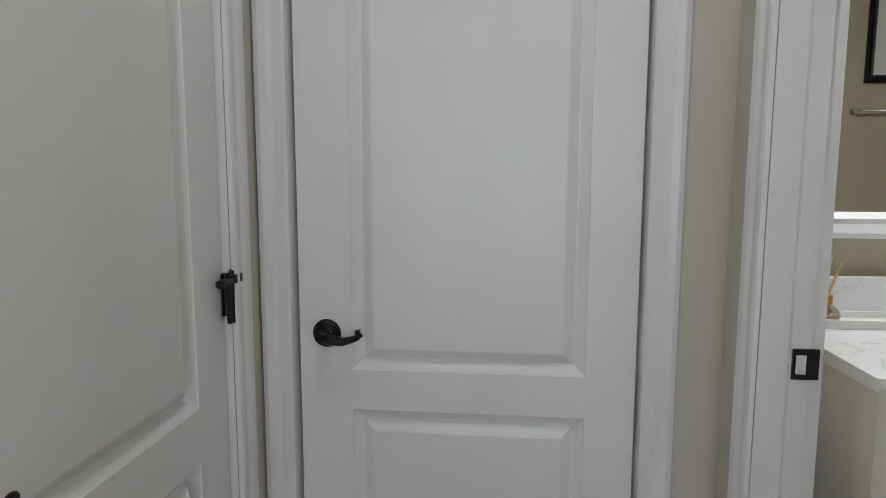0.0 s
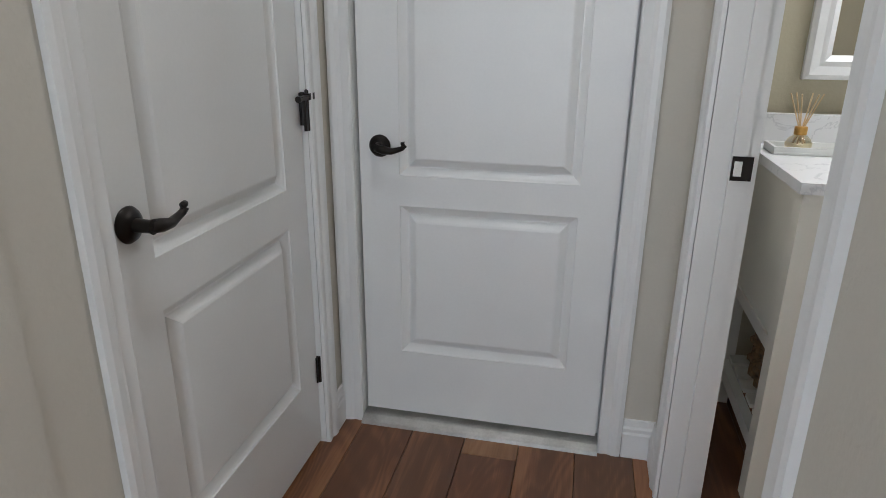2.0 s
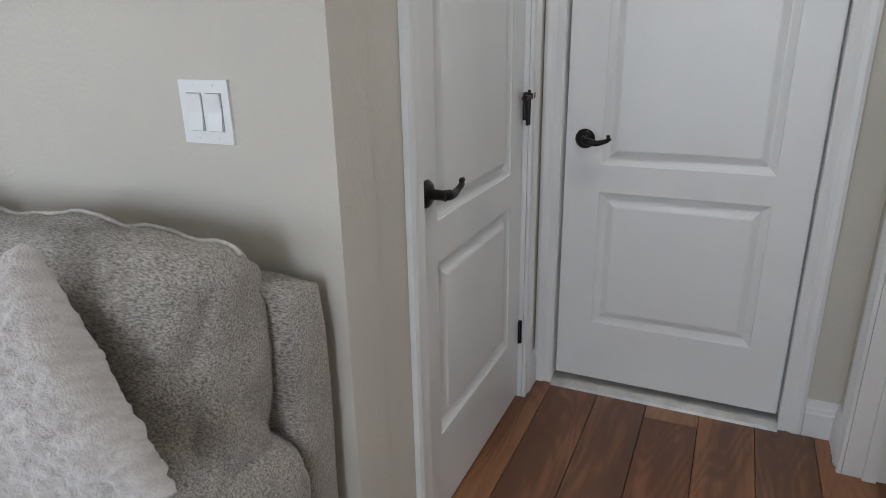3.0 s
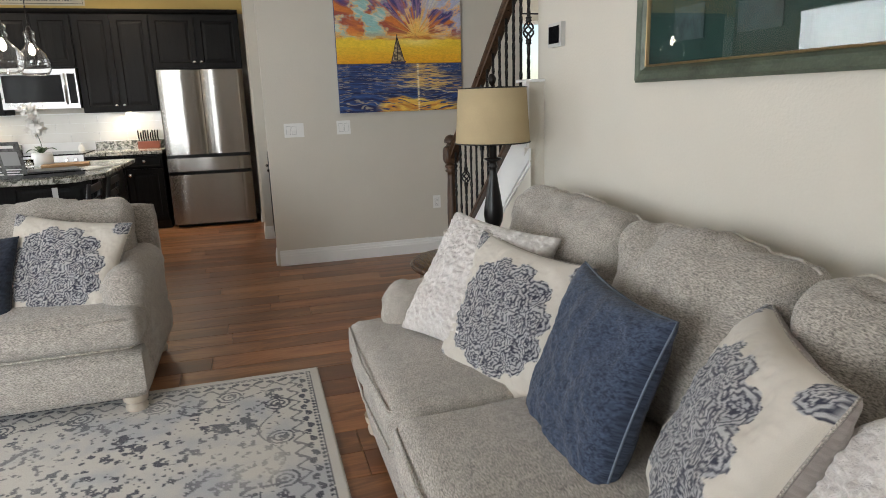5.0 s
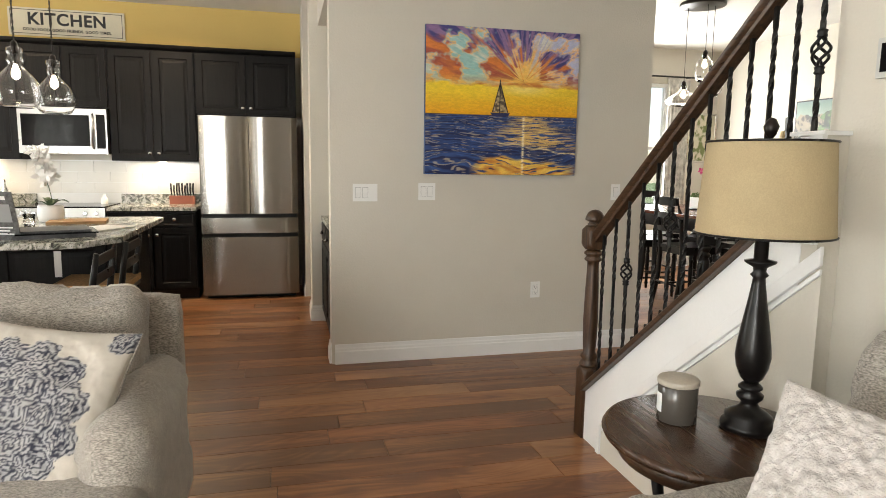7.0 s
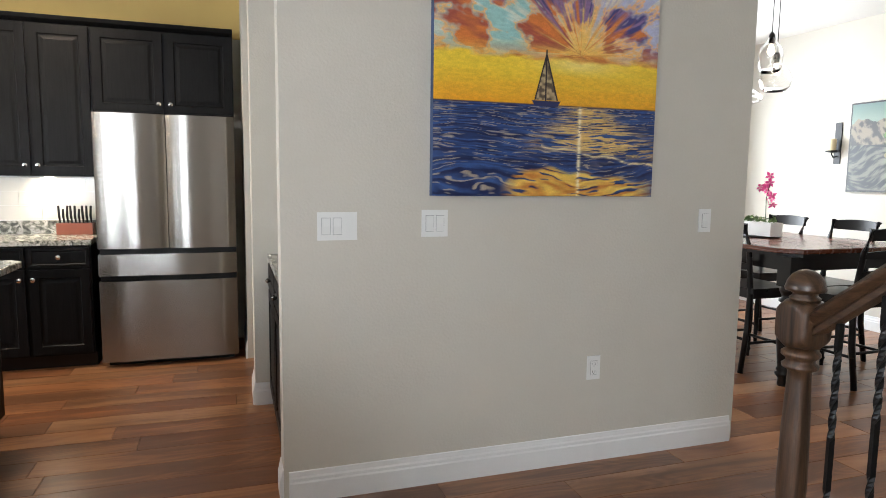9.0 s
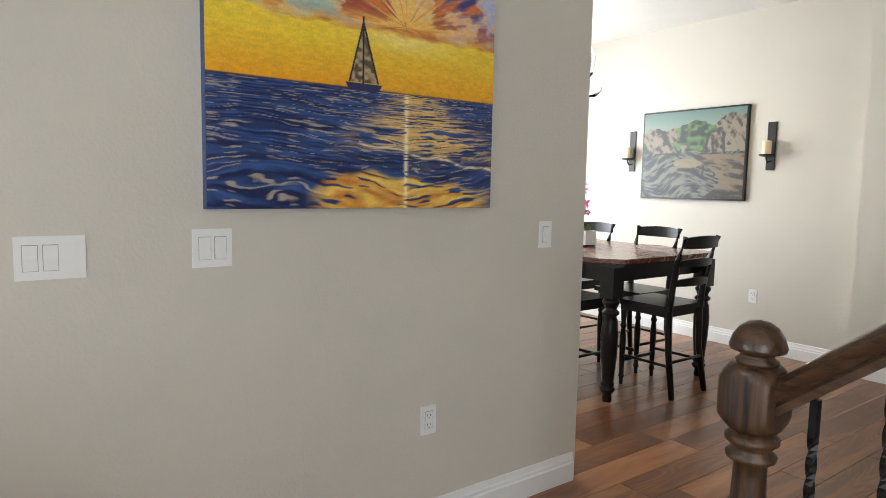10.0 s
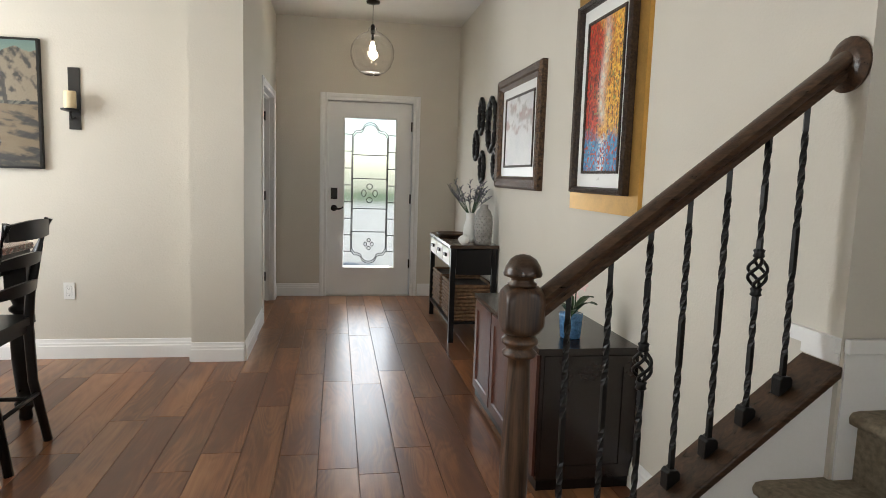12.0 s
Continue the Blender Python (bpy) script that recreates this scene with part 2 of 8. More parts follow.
# ---- mesh helpers ----
def part(name, bm, material, parent=None, label="", smooth=False, bevel=0.0, kind="", category="", angle=35):
    if bevel:
        bmesh.ops.bevel(bm, geom=[e for e in bm.edges if len(e.link_faces) == 2 and e.calc_face_angle(0) > 0.6], offset=bevel, segments=2, affect="EDGES", profile=0.5, clamp_overlap=True)
    if smooth:
        for f in bm.faces:
            f.smooth = True
        for e in bm.edges:
            if len(e.link_faces) == 2 and e.calc_face_angle(0) > radians(angle):
                e.smooth = False
    me = bpy.data.meshes.new(name)
    bm.to_mesh(me)
    bm.free()
    for mm in material if isinstance(material, (list, tuple)) else [material]:
        me.materials.append(mm)
    ob = new(name, me)
    if parent:
        ob.parent = parent
    return tagged(ob, label, category, "", kind)


def thing(name, m, label, category, group=""):
    ob = new(name)
    ob.empty_display_size = 0.1
    ob.matrix_basis = m if isinstance(m, Matrix) else pose(*m)
    return tagged(ob, label, category, group)


def box(bm, x0, x1, y0, y1, z0, z1, m=None):
    vs = [bm.verts.new(p) for p in itertools.product((x0, x1), (y0, y1), (z0, z1))]
    for q in ((0, 1, 3, 2), (4, 6, 7, 5), (0, 4, 5, 1), (2, 3, 7, 6), (0, 2, 6, 4), (1, 5, 7, 3)):
        bm.faces.new([vs[i] for i in q])
    if m:
        bmesh.ops.transform(bm, matrix=m, verts=vs)
    return vs


def Bx(*args):
    bm = bmesh.new()
    for a in args if isinstance(args[0], (tuple, list)) else [args]:
        box(bm, *a)
    return bm


def lathe(bm, profile, seg=20, m=None):
    """profile: (radius, z) from the bottom up, about z."""
    rings = []
    for r, z in profile:
        rings.append([bm.verts.new((r * math.cos(2 * math.pi * k / seg), r * math.sin(2 * math.pi * k / seg), z)) for k in range(seg)])
    for a, b in zip(rings, rings[1:]):
        for k in range(seg):
            bm.faces.new((a[k], a[(k + 1) % seg], b[(k + 1) % seg], b[k]))
    if profile[0][0] > 1e-4:
        bm.faces.new(list(reversed(rings[0])))
    if profile[-1][0] > 1e-4:
        bm.faces.new(rings[-1])
    if m:
        bmesh.ops.transform(bm, matrix=m, verts=[v for r in rings for v in r])
    return bm


def tube(bm, pts, radius, seg=8, twist=0.0, square=False):
    """A rod along points; radius one number or one per point."""
    pts = [Vector(p) for p in pts]
    rings = []
    up = Vector((0, 0, 1))
    for i, p in enumerate(pts):
        d = (pts[min(i + 1, len(pts) - 1)] - pts[max(i - 1, 0)]).normalized()
        a = d.cross(up if abs(d.z) < 0.95 else Vector((0, 1, 0))).normalized()
        c = a.cross(d)
        r = radius[i] if isinstance(radius, (list, tuple)) else radius
        rings.append([bm.verts.new(p + (a * math.cos(t) + c * math.sin(t)) * r) for t in (2 * math.pi * (k + 0.5) / seg + twist * i for k in range(seg))])
    for a, b in zip(rings, rings[1:]):
        for k in range(seg):
            bm.faces.new((a[k], a[(k + 1) % seg], b[(k + 1) % seg], b[k]))
    bm.faces.new(list(reversed(rings[0])))
    bm.faces.new(rings[-1])
    return bm


def prism(bm, outline, axis, a, b):
    """An outline of (u, v) pushed from a to b along an axis: x: (y, z), y: (x, z), z: (x, y)."""
    put = {"x": lambda u, v, w: (w, u, v), "y": lambda u, v, w: (u, w, v), "z": lambda u, v, w: (u, v, w)}[axis]
    lo, hi = ([bm.verts.new(put(u, v, w)) for u, v in outline] for w in (a, b))
    k = len(outline)
    bm.faces.new(lo)
    bm.faces.new(list(reversed(hi)))
    for i in range(k):
        bm.faces.new((lo[i], hi[i], hi[(i + 1) % k], lo[(i + 1) % k]))
    bmesh.ops.recalc_face_normals(bm, faces=bm.faces[:])
    return bm


# ---- the structure ----
H = 2.90


def wall(name, boxes, material=None, bevel=0.0):
    return part(name, Bx(*boxes), material or WALL, kind="structure", bevel=bevel, smooth=bevel > 0)


W = 0.12
XW, XE, YS, YN = -8.62, 0.66, -4.6, 7.21
wall("wall_sofa", [(-3.0, -0.375, 0.70, 0.82, 0, H)], bevel=0.02)
AL, AR, AY = -0.38, 0.66, 1.975
D1 = (1.005, 1.835)
D2 = (-0.32, 0.505)
BA = (0.955, 1.80)
DH = 2.055
wall("wall_alcove_west", [(AL - W, AL, 0.82, D1[0], 0, H), (AL - W, AL, D1[1], AY + W, 0, H), (AL - W, AL, D1[0], D1[1], DH, H)])
wall("wall_alcove_north", [(AL, D2[0], AY, AY + W, 0, H), (D2[1], AR, AY, AY + W, 0, H), (D2[0], D2[1], AY, AY + W, DH, H)])
# The opening in this wall is assumed, made to hold the side fill lamp.
wall("wall_living_east", [(AR, AR + W, YS, -4.35, 0, H), (AR, AR + W, -4.35, -2.55, 0, 0.65), (AR, AR + W, -4.35, -2.55, 2.25, H), (AR, AR + W, -2.55, -0.9, 0, H)])
wall("wall_alcove_east", [(AR, AR + W, -0.9, BA[0], 0, H), (AR, AR + W, BA[1], AY + W, 0, H), (AR, AR + W, BA[0], BA[1], DH, H)])
wall("closet_walls", [(-1.5, AL - W, 1.95, 2.07, 0, H)])
wall("garage_wall", [(-0.5, 0.66, 2.6, 2.7, 0, H), (AL - W, AL, 2.095, 2.6, 0, H)])
wall("wall_partition", [(-7.06, -5.68, 0.1, 1.79, 0, H), (-5.84, -5.68, -0.51, 0.1, 0, H), (-7.20, -6.92, -0.58, 0.1, 0, H), (-6.92, -5.84, -0.51, 0.1, 2.45, H)], bevel=0.02)
wall("wall_kitchen_west", [(XW - W, XW, -5.2, 2.3, 0, H)])
wall("wall_kitchen_side", [(XW, -7.95, -0.60, -0.48, 0, H)])
wall("wall_hall_back", [(XW, -7.06, 0.9, 1.02, 0, H)])
wall("wall_south", [(-4.4, -3.4, YS - W, YS, 0, H), (0.2, XE + W, YS - W, YS, 0, H), (-3.4, 0.2, YS - W, YS, 2.45, H), (-3.4, 0.2, YS - W, YS, 0, 0.15)])
wall("wall_south_west", [(-4.52, -4.4, -5.2, YS, 0, H), (XW, -7.2, -5.32, -5.2, 0, H), (-5.2, -4.4, -5.32, -5.2, 0, H), (-7.2, -5.2, -5.32, -5.2, 2.4, H), (-7.2, -5.2, -5.32, -5.2, 0, 0.15)])
DY = 4.95
wall("wall_dining_north", [(-9.12, -5.70, DY, DY + W, 0, H)])
wall("wall_dining_west", [(-9.24, -9.12, 1.6, 2.2, 0, H), (-9.24, -9.12, 4.2, DY + W, 0, H), (-9.24, -9.12, 2.2, 4.2, 2.45, H), (-9.24, -9.12, 2.2, 4.2, 0, 0.75)])
wall("wall_dining_south", [(-9.12, -7.06, 1.67, 1.79, 0, H)])
wall("column", [(-5.70, -5.35, 4.82, 5.41, 0, H)], bevel=0.02)
FD = (6.0, 6.975)
wall("wall_foyer_west", [(-5.48, -5.36, 5.41, FD[0], 0, H), (-5.48, -5.36, FD[1], YN, 0, H), (-5.48, -5.36, FD[0], FD[1], DH, H)])
wall("wall_foyer_north", [(-5.48, -4.85, YN, YN + W, 0, H), (-3.92, -3.33, YN, YN + W, 0, H), (-4.85, -3.92, YN, YN + W, 2.09, H)])
wall("wall_foyer_east", [(-3.45, -3.33, 1.75, YN, 0, H)], bevel=0.02)
wall("wall_stair_north", [(-3.33, -1.5, 1.75, 1.87, 0, 5.2), (-1.62, -1.5, 0.82, 1.75, 0, 5.2)])
wall("study_walls", [(-8.5, -5.70, 5.41, 5.53, 0, H), (-8.5, -8.38, 5.53, YN, 0, H), (-8.5, -5.48, YN, YN + W, 0, H)])
wall("bath_walls", [(AR + W, 3.1, 2.50, 2.62, 0, H), (3.1, 3.22, 0.2, 2.62, 0, H), (AR + W, 3.1, 0.2, 0.32, 0, H)], OLIVE)
part("ceiling", Bx((-9.3, -3.45, -5.4, 7.4, H, H + 0.1), (-3.45, 3.3, -5.4, 0.82, H, H + 0.1), (-0.62, 3.3, 0.82, 2.8, H, H + 0.1)), CEIL, kind="structure")
part("stairwell_ceiling", Bx((-3.57, 0.1, 0.7, 1.87, 5.2, 5.3), (-3.45, -1.5, 0.7, 0.82, H + 0.1, 5.2), (-3.57, -3.45, 0.7, 1.87, H + 0.1, 5.2)), CEIL, kind="structure")
part("floor", Bx((-9.3, 3.3, -5.4, 7.4, -0.2, -0.012)), mat("floor_base", (0.03, 0.015, 0.008), 0.8), kind="structure")
# Made-up pale ground outside, added to whiten the view through the door glass.
part("paving_front", Bx((-8, 0, YN + W + 0.01, 30, -0.24, -0.02)), mat("pale_reflector", (0.40, 0.39, 0.36), 0.9, var=0.08, scale=2, bump=0.002), kind="structure")
part("ground", Bx((-60, 60, -60, 60, -0.4, -0.25)), mat("lawn", (0.06, 0.10, 0.03), 0.95, var=0.3, scale=3, bump=0.02, bump_scale=30), kind="structure")


# ---- soft shapes and painted surfaces ----
def lattice(seed):
    return np.random.RandomState(seed).rand(64, 64)


LATS = [lattice(k) for k in range(8)]


def vn(x, y, k=0):
    """Value noise, 0 to 1, over arrays."""
    g = LATS[k % 8]
    x, y = np.asarray(x, float) + 13.7 * k, np.asarray(y, float) + 5.1 * k
    xi, yi = np.floor(x).astype(int), np.floor(y).astype(int)
    u, v = x - xi, y - yi
    u, v = u * u * (3 - 2 * u), v * v * (3 - 2 * v)
    a, b, c, d = g[xi % 64, yi % 64], g[(xi + 1) % 64, yi % 64], g[xi % 64, (yi + 1) % 64], g[(xi + 1) % 64, (yi + 1) % 64]
    return (a * (1 - u) + b * u) * (1 - v) + (c * (1 - u) + d * u) * v


def fbm(x, y, k=0, n=4):
    return sum(vn(x * 2**i, y * 2**i, k + i) * 0.5**i for i in range(n)) / sum(0.5**i for i in range(n))


def lerp(a, b, t):
    t = np.clip(t, 0, 1)[..., None]
    return np.asarray(a) * (1 - t) + np.asarray(b) * t


def colored(name, rough=0.6, bump=0.0008, bscale=300.0, sheen=0.0):
    """A surface whose pigment is woven or painted, held as colours on the mesh."""
    m = bpy.data.materials.new(name)
    m.use_nodes = True
    n, l, b = nodes_of(m)
    at = n.new("ShaderNodeVertexColor")
    at.layer_name = "pigment"
    co, no, bp = n.new("ShaderNodeTexCoord"), n.new("ShaderNodeTexNoise"), n.new("ShaderNodeBump")
    no.inputs["Scale"].default_value, no.inputs["Detail"].default_value = bscale, 3
    l.new(co.outputs["Object"], no.inputs["Vector"])
    mr = n.new("ShaderNodeMapRange")
    mr.inputs["To Min"].default_value, mr.inputs["To Max"].default_value = 0.78, 1.22
    l.new(no.outputs["Fac"], mr.inputs["Value"])
    sc = n.new("ShaderNodeVectorMath")
    sc.operation = "SCALE"
    l.new(at.outputs["Color"], sc.inputs[0])
    l.new(mr.outputs[0], sc.inputs["Scale"])
    l.new(sc.outputs[0], b.inputs["Base Color"])
    b.inputs["Roughness"].default_value = rough
    b.inputs["Sheen Weight"].default_value = sheen
    bp.inputs["Distance"].default_value = bump
    l.new(no.outputs["Fac"], bp.inputs["Height"])
    l.new(bp.outputs[0], b.inputs["Normal"])
    return m


CANVAS = colored("painted_canvas", 0.45, 0.0006, 160)
PRINTED = colored("printed_fabric", 0.9, 0.0006, 700, 0.2)
RUGMAT = colored("rug_pile", 0.95, 0.002, 500, 0.2)


def grid_mesh(name, P, C, material, parent=None, label="", close=False):
    """A mesh from a grid of places P (n, m, 3) with colours C (n, m, 3)."""
    n, m = P.shape[:2]
    i = np.arange(n * m).reshape(n, m)
    q = np.stack([i[:-1, :-1], i[1:, :-1], i[1:, 1:], i[:-1, 1:]], -1).reshape(-1, 4)
    me = bpy.data.meshes.new(name)
    me.from_pydata(P.reshape(-1, 3).tolist(), [], q.tolist())
    if C is not None:
        at = me.color_attributes.new("pigment", "FLOAT_COLOR", "POINT")
        at.data.foreach_set("color", np.concatenate([np.clip(C.reshape(-1, 3), 0, 1), np.ones((n * m, 1))], 1).astype(np.float32).ravel())
    me.polygons.foreach_set("use_smooth", [True] * len(me.polygons))
    me.materials.append(material)
    ob = new(name, me)
    if parent:
        ob.parent = parent
    return tagged(ob, label)


def picture(parent, w, h, paint, y=0.0, nx=170, relief=0.0, label=""):
    """A painted sheet in the x-z plane at y, facing -y, centred on x and z."""
    nz = int(nx * h / w)
    u, v = np.meshgrid(np.linspace(0, 1, nx), np.linspace(0, 1, nz), indexing="ij")
    P = np.stack([(u - 0.5) * w, np.full_like(u, y) - relief * fbm(u * 60, v * 60, 3), (v - 0.5) * h], -1)
    return grid_mesh("painted_sheet", P, paint(u, v), CANVAS, parent, label)


def wrinkle(p, seed):
    """Slow swells, a few sharp creases and a little crumple, about -1 to 1."""
    return 0.9 * noise.noise(Vector(p * 4.2) + Vector((seed * 3.7, 1.3, 0))) + 0.30 * noise.noise(Vector(p * 11) + Vector((seed * 7.3, 0, 0))) - 0.45 * max(0.0, 0.14 - abs(noise.noise(Vector(p * 7) + Vector((0, seed * 5.1, 2.0))))) / 0.14 + 0.12 * noise.noise(Vector(p * 25) + Vector((0, seed * 3.1, 0)))


def soft_box(name, dims, r, material, parent, loc=(0, 0, 0), bulge=(0, 0, 0), rough=0.004, n=14, seed=1, label="", rot=None, piping=None, sag=0.0):
    """An upholstered block with rounded edges, full faces and slow creases."""
    hx, hy, hz = (d / 2 for d in dims)
    half = np.array([hx, hy, hz])
    bm = bmesh.new()
    cache = {}
    k = [max(4, int(n * d / max(dims))) for d in dims]

    def vert(a, b, c):
        key = (a, b, c)
        if key not in cache:
            s = np.array([-1 + 2 * a / k[0], -1 + 2 * b / k[1], -1 + 2 * c / k[2]])
            q = s * half
            inner = half - r
            cl = np.clip(q, -inner, inner)
            d = q - cl
            ln = np.linalg.norm(d)
            p = cl + (d / ln * r if ln > 1e-9 else 0)
            for ax in range(3):
                o = [z for z in range(3) if z != ax]
                p[ax] += s[ax] * bulge[ax] * (1 - s[o[0]] ** 2) * (1 - s[o[1]] ** 2)
            w = wrinkle(p, seed)
            p = p + (d / ln if ln > 1e-9 else 0) * w * rough * 2
            p[2] -= sag * (1 - s[0] ** 2) * (s[2] > 0.5)
            cache[key] = bm.verts.new(p)
        return cache[key]

    for ax in range(3):
        o = [z for z in range(3) if z != ax]
        for side in (0, k[ax]):
            for i in range(k[o[0]]):
                for j in range(k[o[1]]):
                    vs = []
                    for di, dj in ((0, 0), (1, 0), (1, 1), (0, 1)):
                        a = [0, 0, 0]
                        a[ax], a[o[0]], a[o[1]] = side, i + di, j + dj
                        vs.append(vert(*a))
                    bm.faces.new(vs)
    bmesh.ops.recalc_face_normals(bm, faces=bm.faces[:])
    ob = part(name, bm, material, parent, label, smooth=True, angle=80)
    ob.matrix_basis = Matrix.Translation(loc) @ (rot or Matrix())
    if piping:
        pb = bmesh.new()
        pts = []
        for k_ in range(41):
            x = (hx - r * 0.35) * (k_ / 20 - 1)
            q = Vector((x, 0.02, hz + bulge[2] * (1 - (x / hx) ** 2)))
            over = max(0.0, abs(x) - (hx - r)) / r
            pts.append((x, 0.02, q.z + wrinkle(q, seed) * rough * 2 - sag * (1 - (x / hx) ** 2) - r * (1 - math.sqrt(1 - over * over)) + 0.002))
        tube(pb, pts, 0.0045, 6)
        part("piping", pb, CORD, ob, "pale cord piping", smooth=True)
    return ob


def pillow(name, size, thick, paint, material, m, label, group="", lump=0.0, n=61, pipe=None):
    th = thing(name, m, label, "pillow", group)
    pipe = pipe or (FABRIC if paint is medallion else None)
    hx = size / 2
    s = np.linspace(-1, 1, n)
    s = np.sign(s) * np.abs(s) ** 0.85
    u, v = np.meshgrid(s, s, indexing="ij")
    edge = np.clip((1 - u**2) * (1 - v**2), 0, 1)
    puff = edge**0.36
    ear = 1 - 0.09 * ((1 - v**2) * np.abs(u) ** 2)
    ear2 = 1 - 0.09 * ((1 - u**2) * np.abs(v) ** 2)
    for side, nm in ((-1, "front"), (1, "back")):
        wr = (fbm(u * 3 + 7, v * 3 + side, 2) - 0.5) * 0.045 * edge**0.3
        lumps = (vn(u * 17, v * 17, 5) * lump + vn(u * 33, v * 33, 4) * lump * 0.7) * edge**0.12
        y = side * (thick / 2 * puff + wr + lumps)
        P = np.stack([u * hx * ear, y, v * hx * ear2], -1)
        if side > 0:
            P = P[::-1]
        C = paint(u, v) if side < 0 else (lerp((0.24, 0.21, 0.19), (0.36, 0.32, 0.295), vn(u * 70, v * 50, 3)) if paint is medallion else paint(u, v))
        grid_mesh(nm, P, C, material, th)
    if pipe:
        pb = bmesh.new()
        a = np.linspace(-1, 1, 16)
        pts = [(x, 0, -hx * (1 - 0.09 * (1 - x * x))) for x in a * 1.0]
        pts = [(p[0] * hx, 0, p[2]) for p in pts]
        loop = pts + [(-p[2], 0, p[0]) for p in pts[1:]] + [(-p[0], 0, -p[2]) for p in pts[1:]] + [(p[2], 0, -p[0]) for p in pts[1:]]
        tube(pb, loop, 0.0035, 5)
        part("piping", pb, pipe, th, smooth=True)
    return th


# ---- trim ----
D1, D2, BA, FD, DH = [(a + 0.015, b - 0.015) for a, b in (D1, D2, BA, FD)] + [DH - 0.015]

BASEP = [(0, 0), (0.015, 0), (0.015, 0.085), (0.011, 0.092), (0.011, 0.104), (0.007, 0.112), (0.005, 0.132), (0, 0.135)]


def base_run(name, a, b, out):
    """A skirting along a wall from a to b (x, y); out: the way it faces."""
    bm = bmesh.new()
    a, b, o = Vector((*a, 0)), Vector((*b, 0)), Vector((*out, 0))
    lo, hi = ([bm.verts.new(p + o * d + Vector((0, 0, z))) for d, z in BASEP] for p in (a, b))
    k = len(BASEP)
    bm.faces.new(lo), bm.faces.new(list(reversed(hi)))
    for i in range(k):
        bm.faces.new((lo[i], hi[i], hi[(i + 1) % k], lo[(i + 1) % k]))
    bmesh.ops.recalc_face_normals(bm, faces=bm.faces[:])
    part(name, bm, WHITE, kind="structure")


PX = -5.68
for a, b, o in (((PX, -0.49), (PX, 1.77), (1, 0)), ((-5.84, -0.51), (-5.70, -0.51), (0, -1)), ((-7.20, -0.58), (-6.92, -0.58), (0, -1)), ((-6.92, -0.58), (-6.92, -0.1), (1, 0)), ((-7.0, 1.79), (-5.70, 1.79), (0, 1)),
                ((XW, -0.60), (-7.95, -0.60), (0, -1)), ((-9.12, DY), (-5.70, DY), (0, -1)), ((-5.70, 4.82), (-5.35, 4.82), (0, -1)), ((-5.35, 4.82), (-5.35, 5.41), (1, 0)), ((-5.70, 4.82), (-5.70, DY), (-1, 0)),
                ((-5.36, 5.41), (-5.36, FD[0] - 0.07), (1, 0)), ((-5.36, FD[1] + 0.07), (-5.36, YN), (1, 0)), ((-5.36, YN), (-4.91, YN), (0, -1)), ((-3.85, YN), (-3.45, YN), (0, -1)), ((-3.45, 1.92), (-3.45, YN), (-1, 0)),
                ((-2.99, 0.70), (-0.40, 0.70), (0, -1)), ((AL + 0.0, 0.74), (AL, 0.955), (1, 0)), ((AL, D1[1] + 0.068), (AL, AY), (1, 0)), ((0.562, AY), (AR, AY), (0, -1)), ((AR, -4.6), (AR, 0.95), (-1, 0)), ((AR, BA[1] + 0.068), (AR, AY), (-1, 0)),
                ((AR + W, 2.5), (3.1, 2.5), (0, -1)), ((-9.12, 1.79), (-9.12, DY), (1, 0))):
    base_run("baseboard", a, b, o)


def casing(name, m, width, height, w=0.07, depth=0.018):
    """The moulded trim round an opening; local x along the wall from its left inner edge, facing -y."""
    prof = [(0, 0), (0, 0.010), (0.006, 0.013), (0.03, 0.010), (0.042, 0.016), (w - 0.012, depth), (w, depth - 0.004), (w, 0)]
    bm = bmesh.new()
    prism(bm, [(-u, -d) for u, d in prof], "z", 0, height + w)
    prism(bm, [(width + u, -d) for u, d in prof], "z", 0, height + w)
    prism(bm, [(-d * 0.98, height + u) for u, d in prof], "x", 0.0, width)
    ob = part(name, bm, WHITE, kind="structure")
    ob.matrix_basis = m
    return ob


def jamb(name, m, width, height, depth=0.12, stop=0.05):
    ob = part(name, Bx((-0.012, 0, 0.002, depth - 0.002, 0, height), (width, width + 0.012, 0.002, depth - 0.002, 0, height), (-0.012, width + 0.012, 0.002, depth - 0.002, height, height + 0.012),
                       (0, 0.012, stop, stop + 0.035, 0, height), (width - 0.012, width, stop, stop + 0.035, 0, height), (0.012, width - 0.012, stop, stop + 0.035, height - 0.012, height)), WHITE, kind="structure")
    ob.matrix_basis = m
    return ob


def rings(bm, x0, x1, z0, z1, steps):
    """Nested rectangles (inset, y) facing -y, closed by the innermost."""
    loops = [[bm.verts.new(p) for p in ((x0 + i, y, z0 + i), (x1 - i, y, z0 + i), (x1 - i, y, z1 - i), (x0 + i, y, z1 - i))] for i, y in steps]
    for a, b in zip(loops, loops[1:]):
        for k in range(4):
            bm.faces.new((a[k], a[(k + 1) % 4], b[(k + 1) % 4], b[k]))
    bm.faces.new(loops[-1])


MOULD = [(0, 0), (0.002, 0.004), (0.008, 0.008), (0.023, 0.020), (0.027, 0.020), (0.029, 0.017), (0.046, 0.003), (0.050, 0.001), (0.053, 0)]


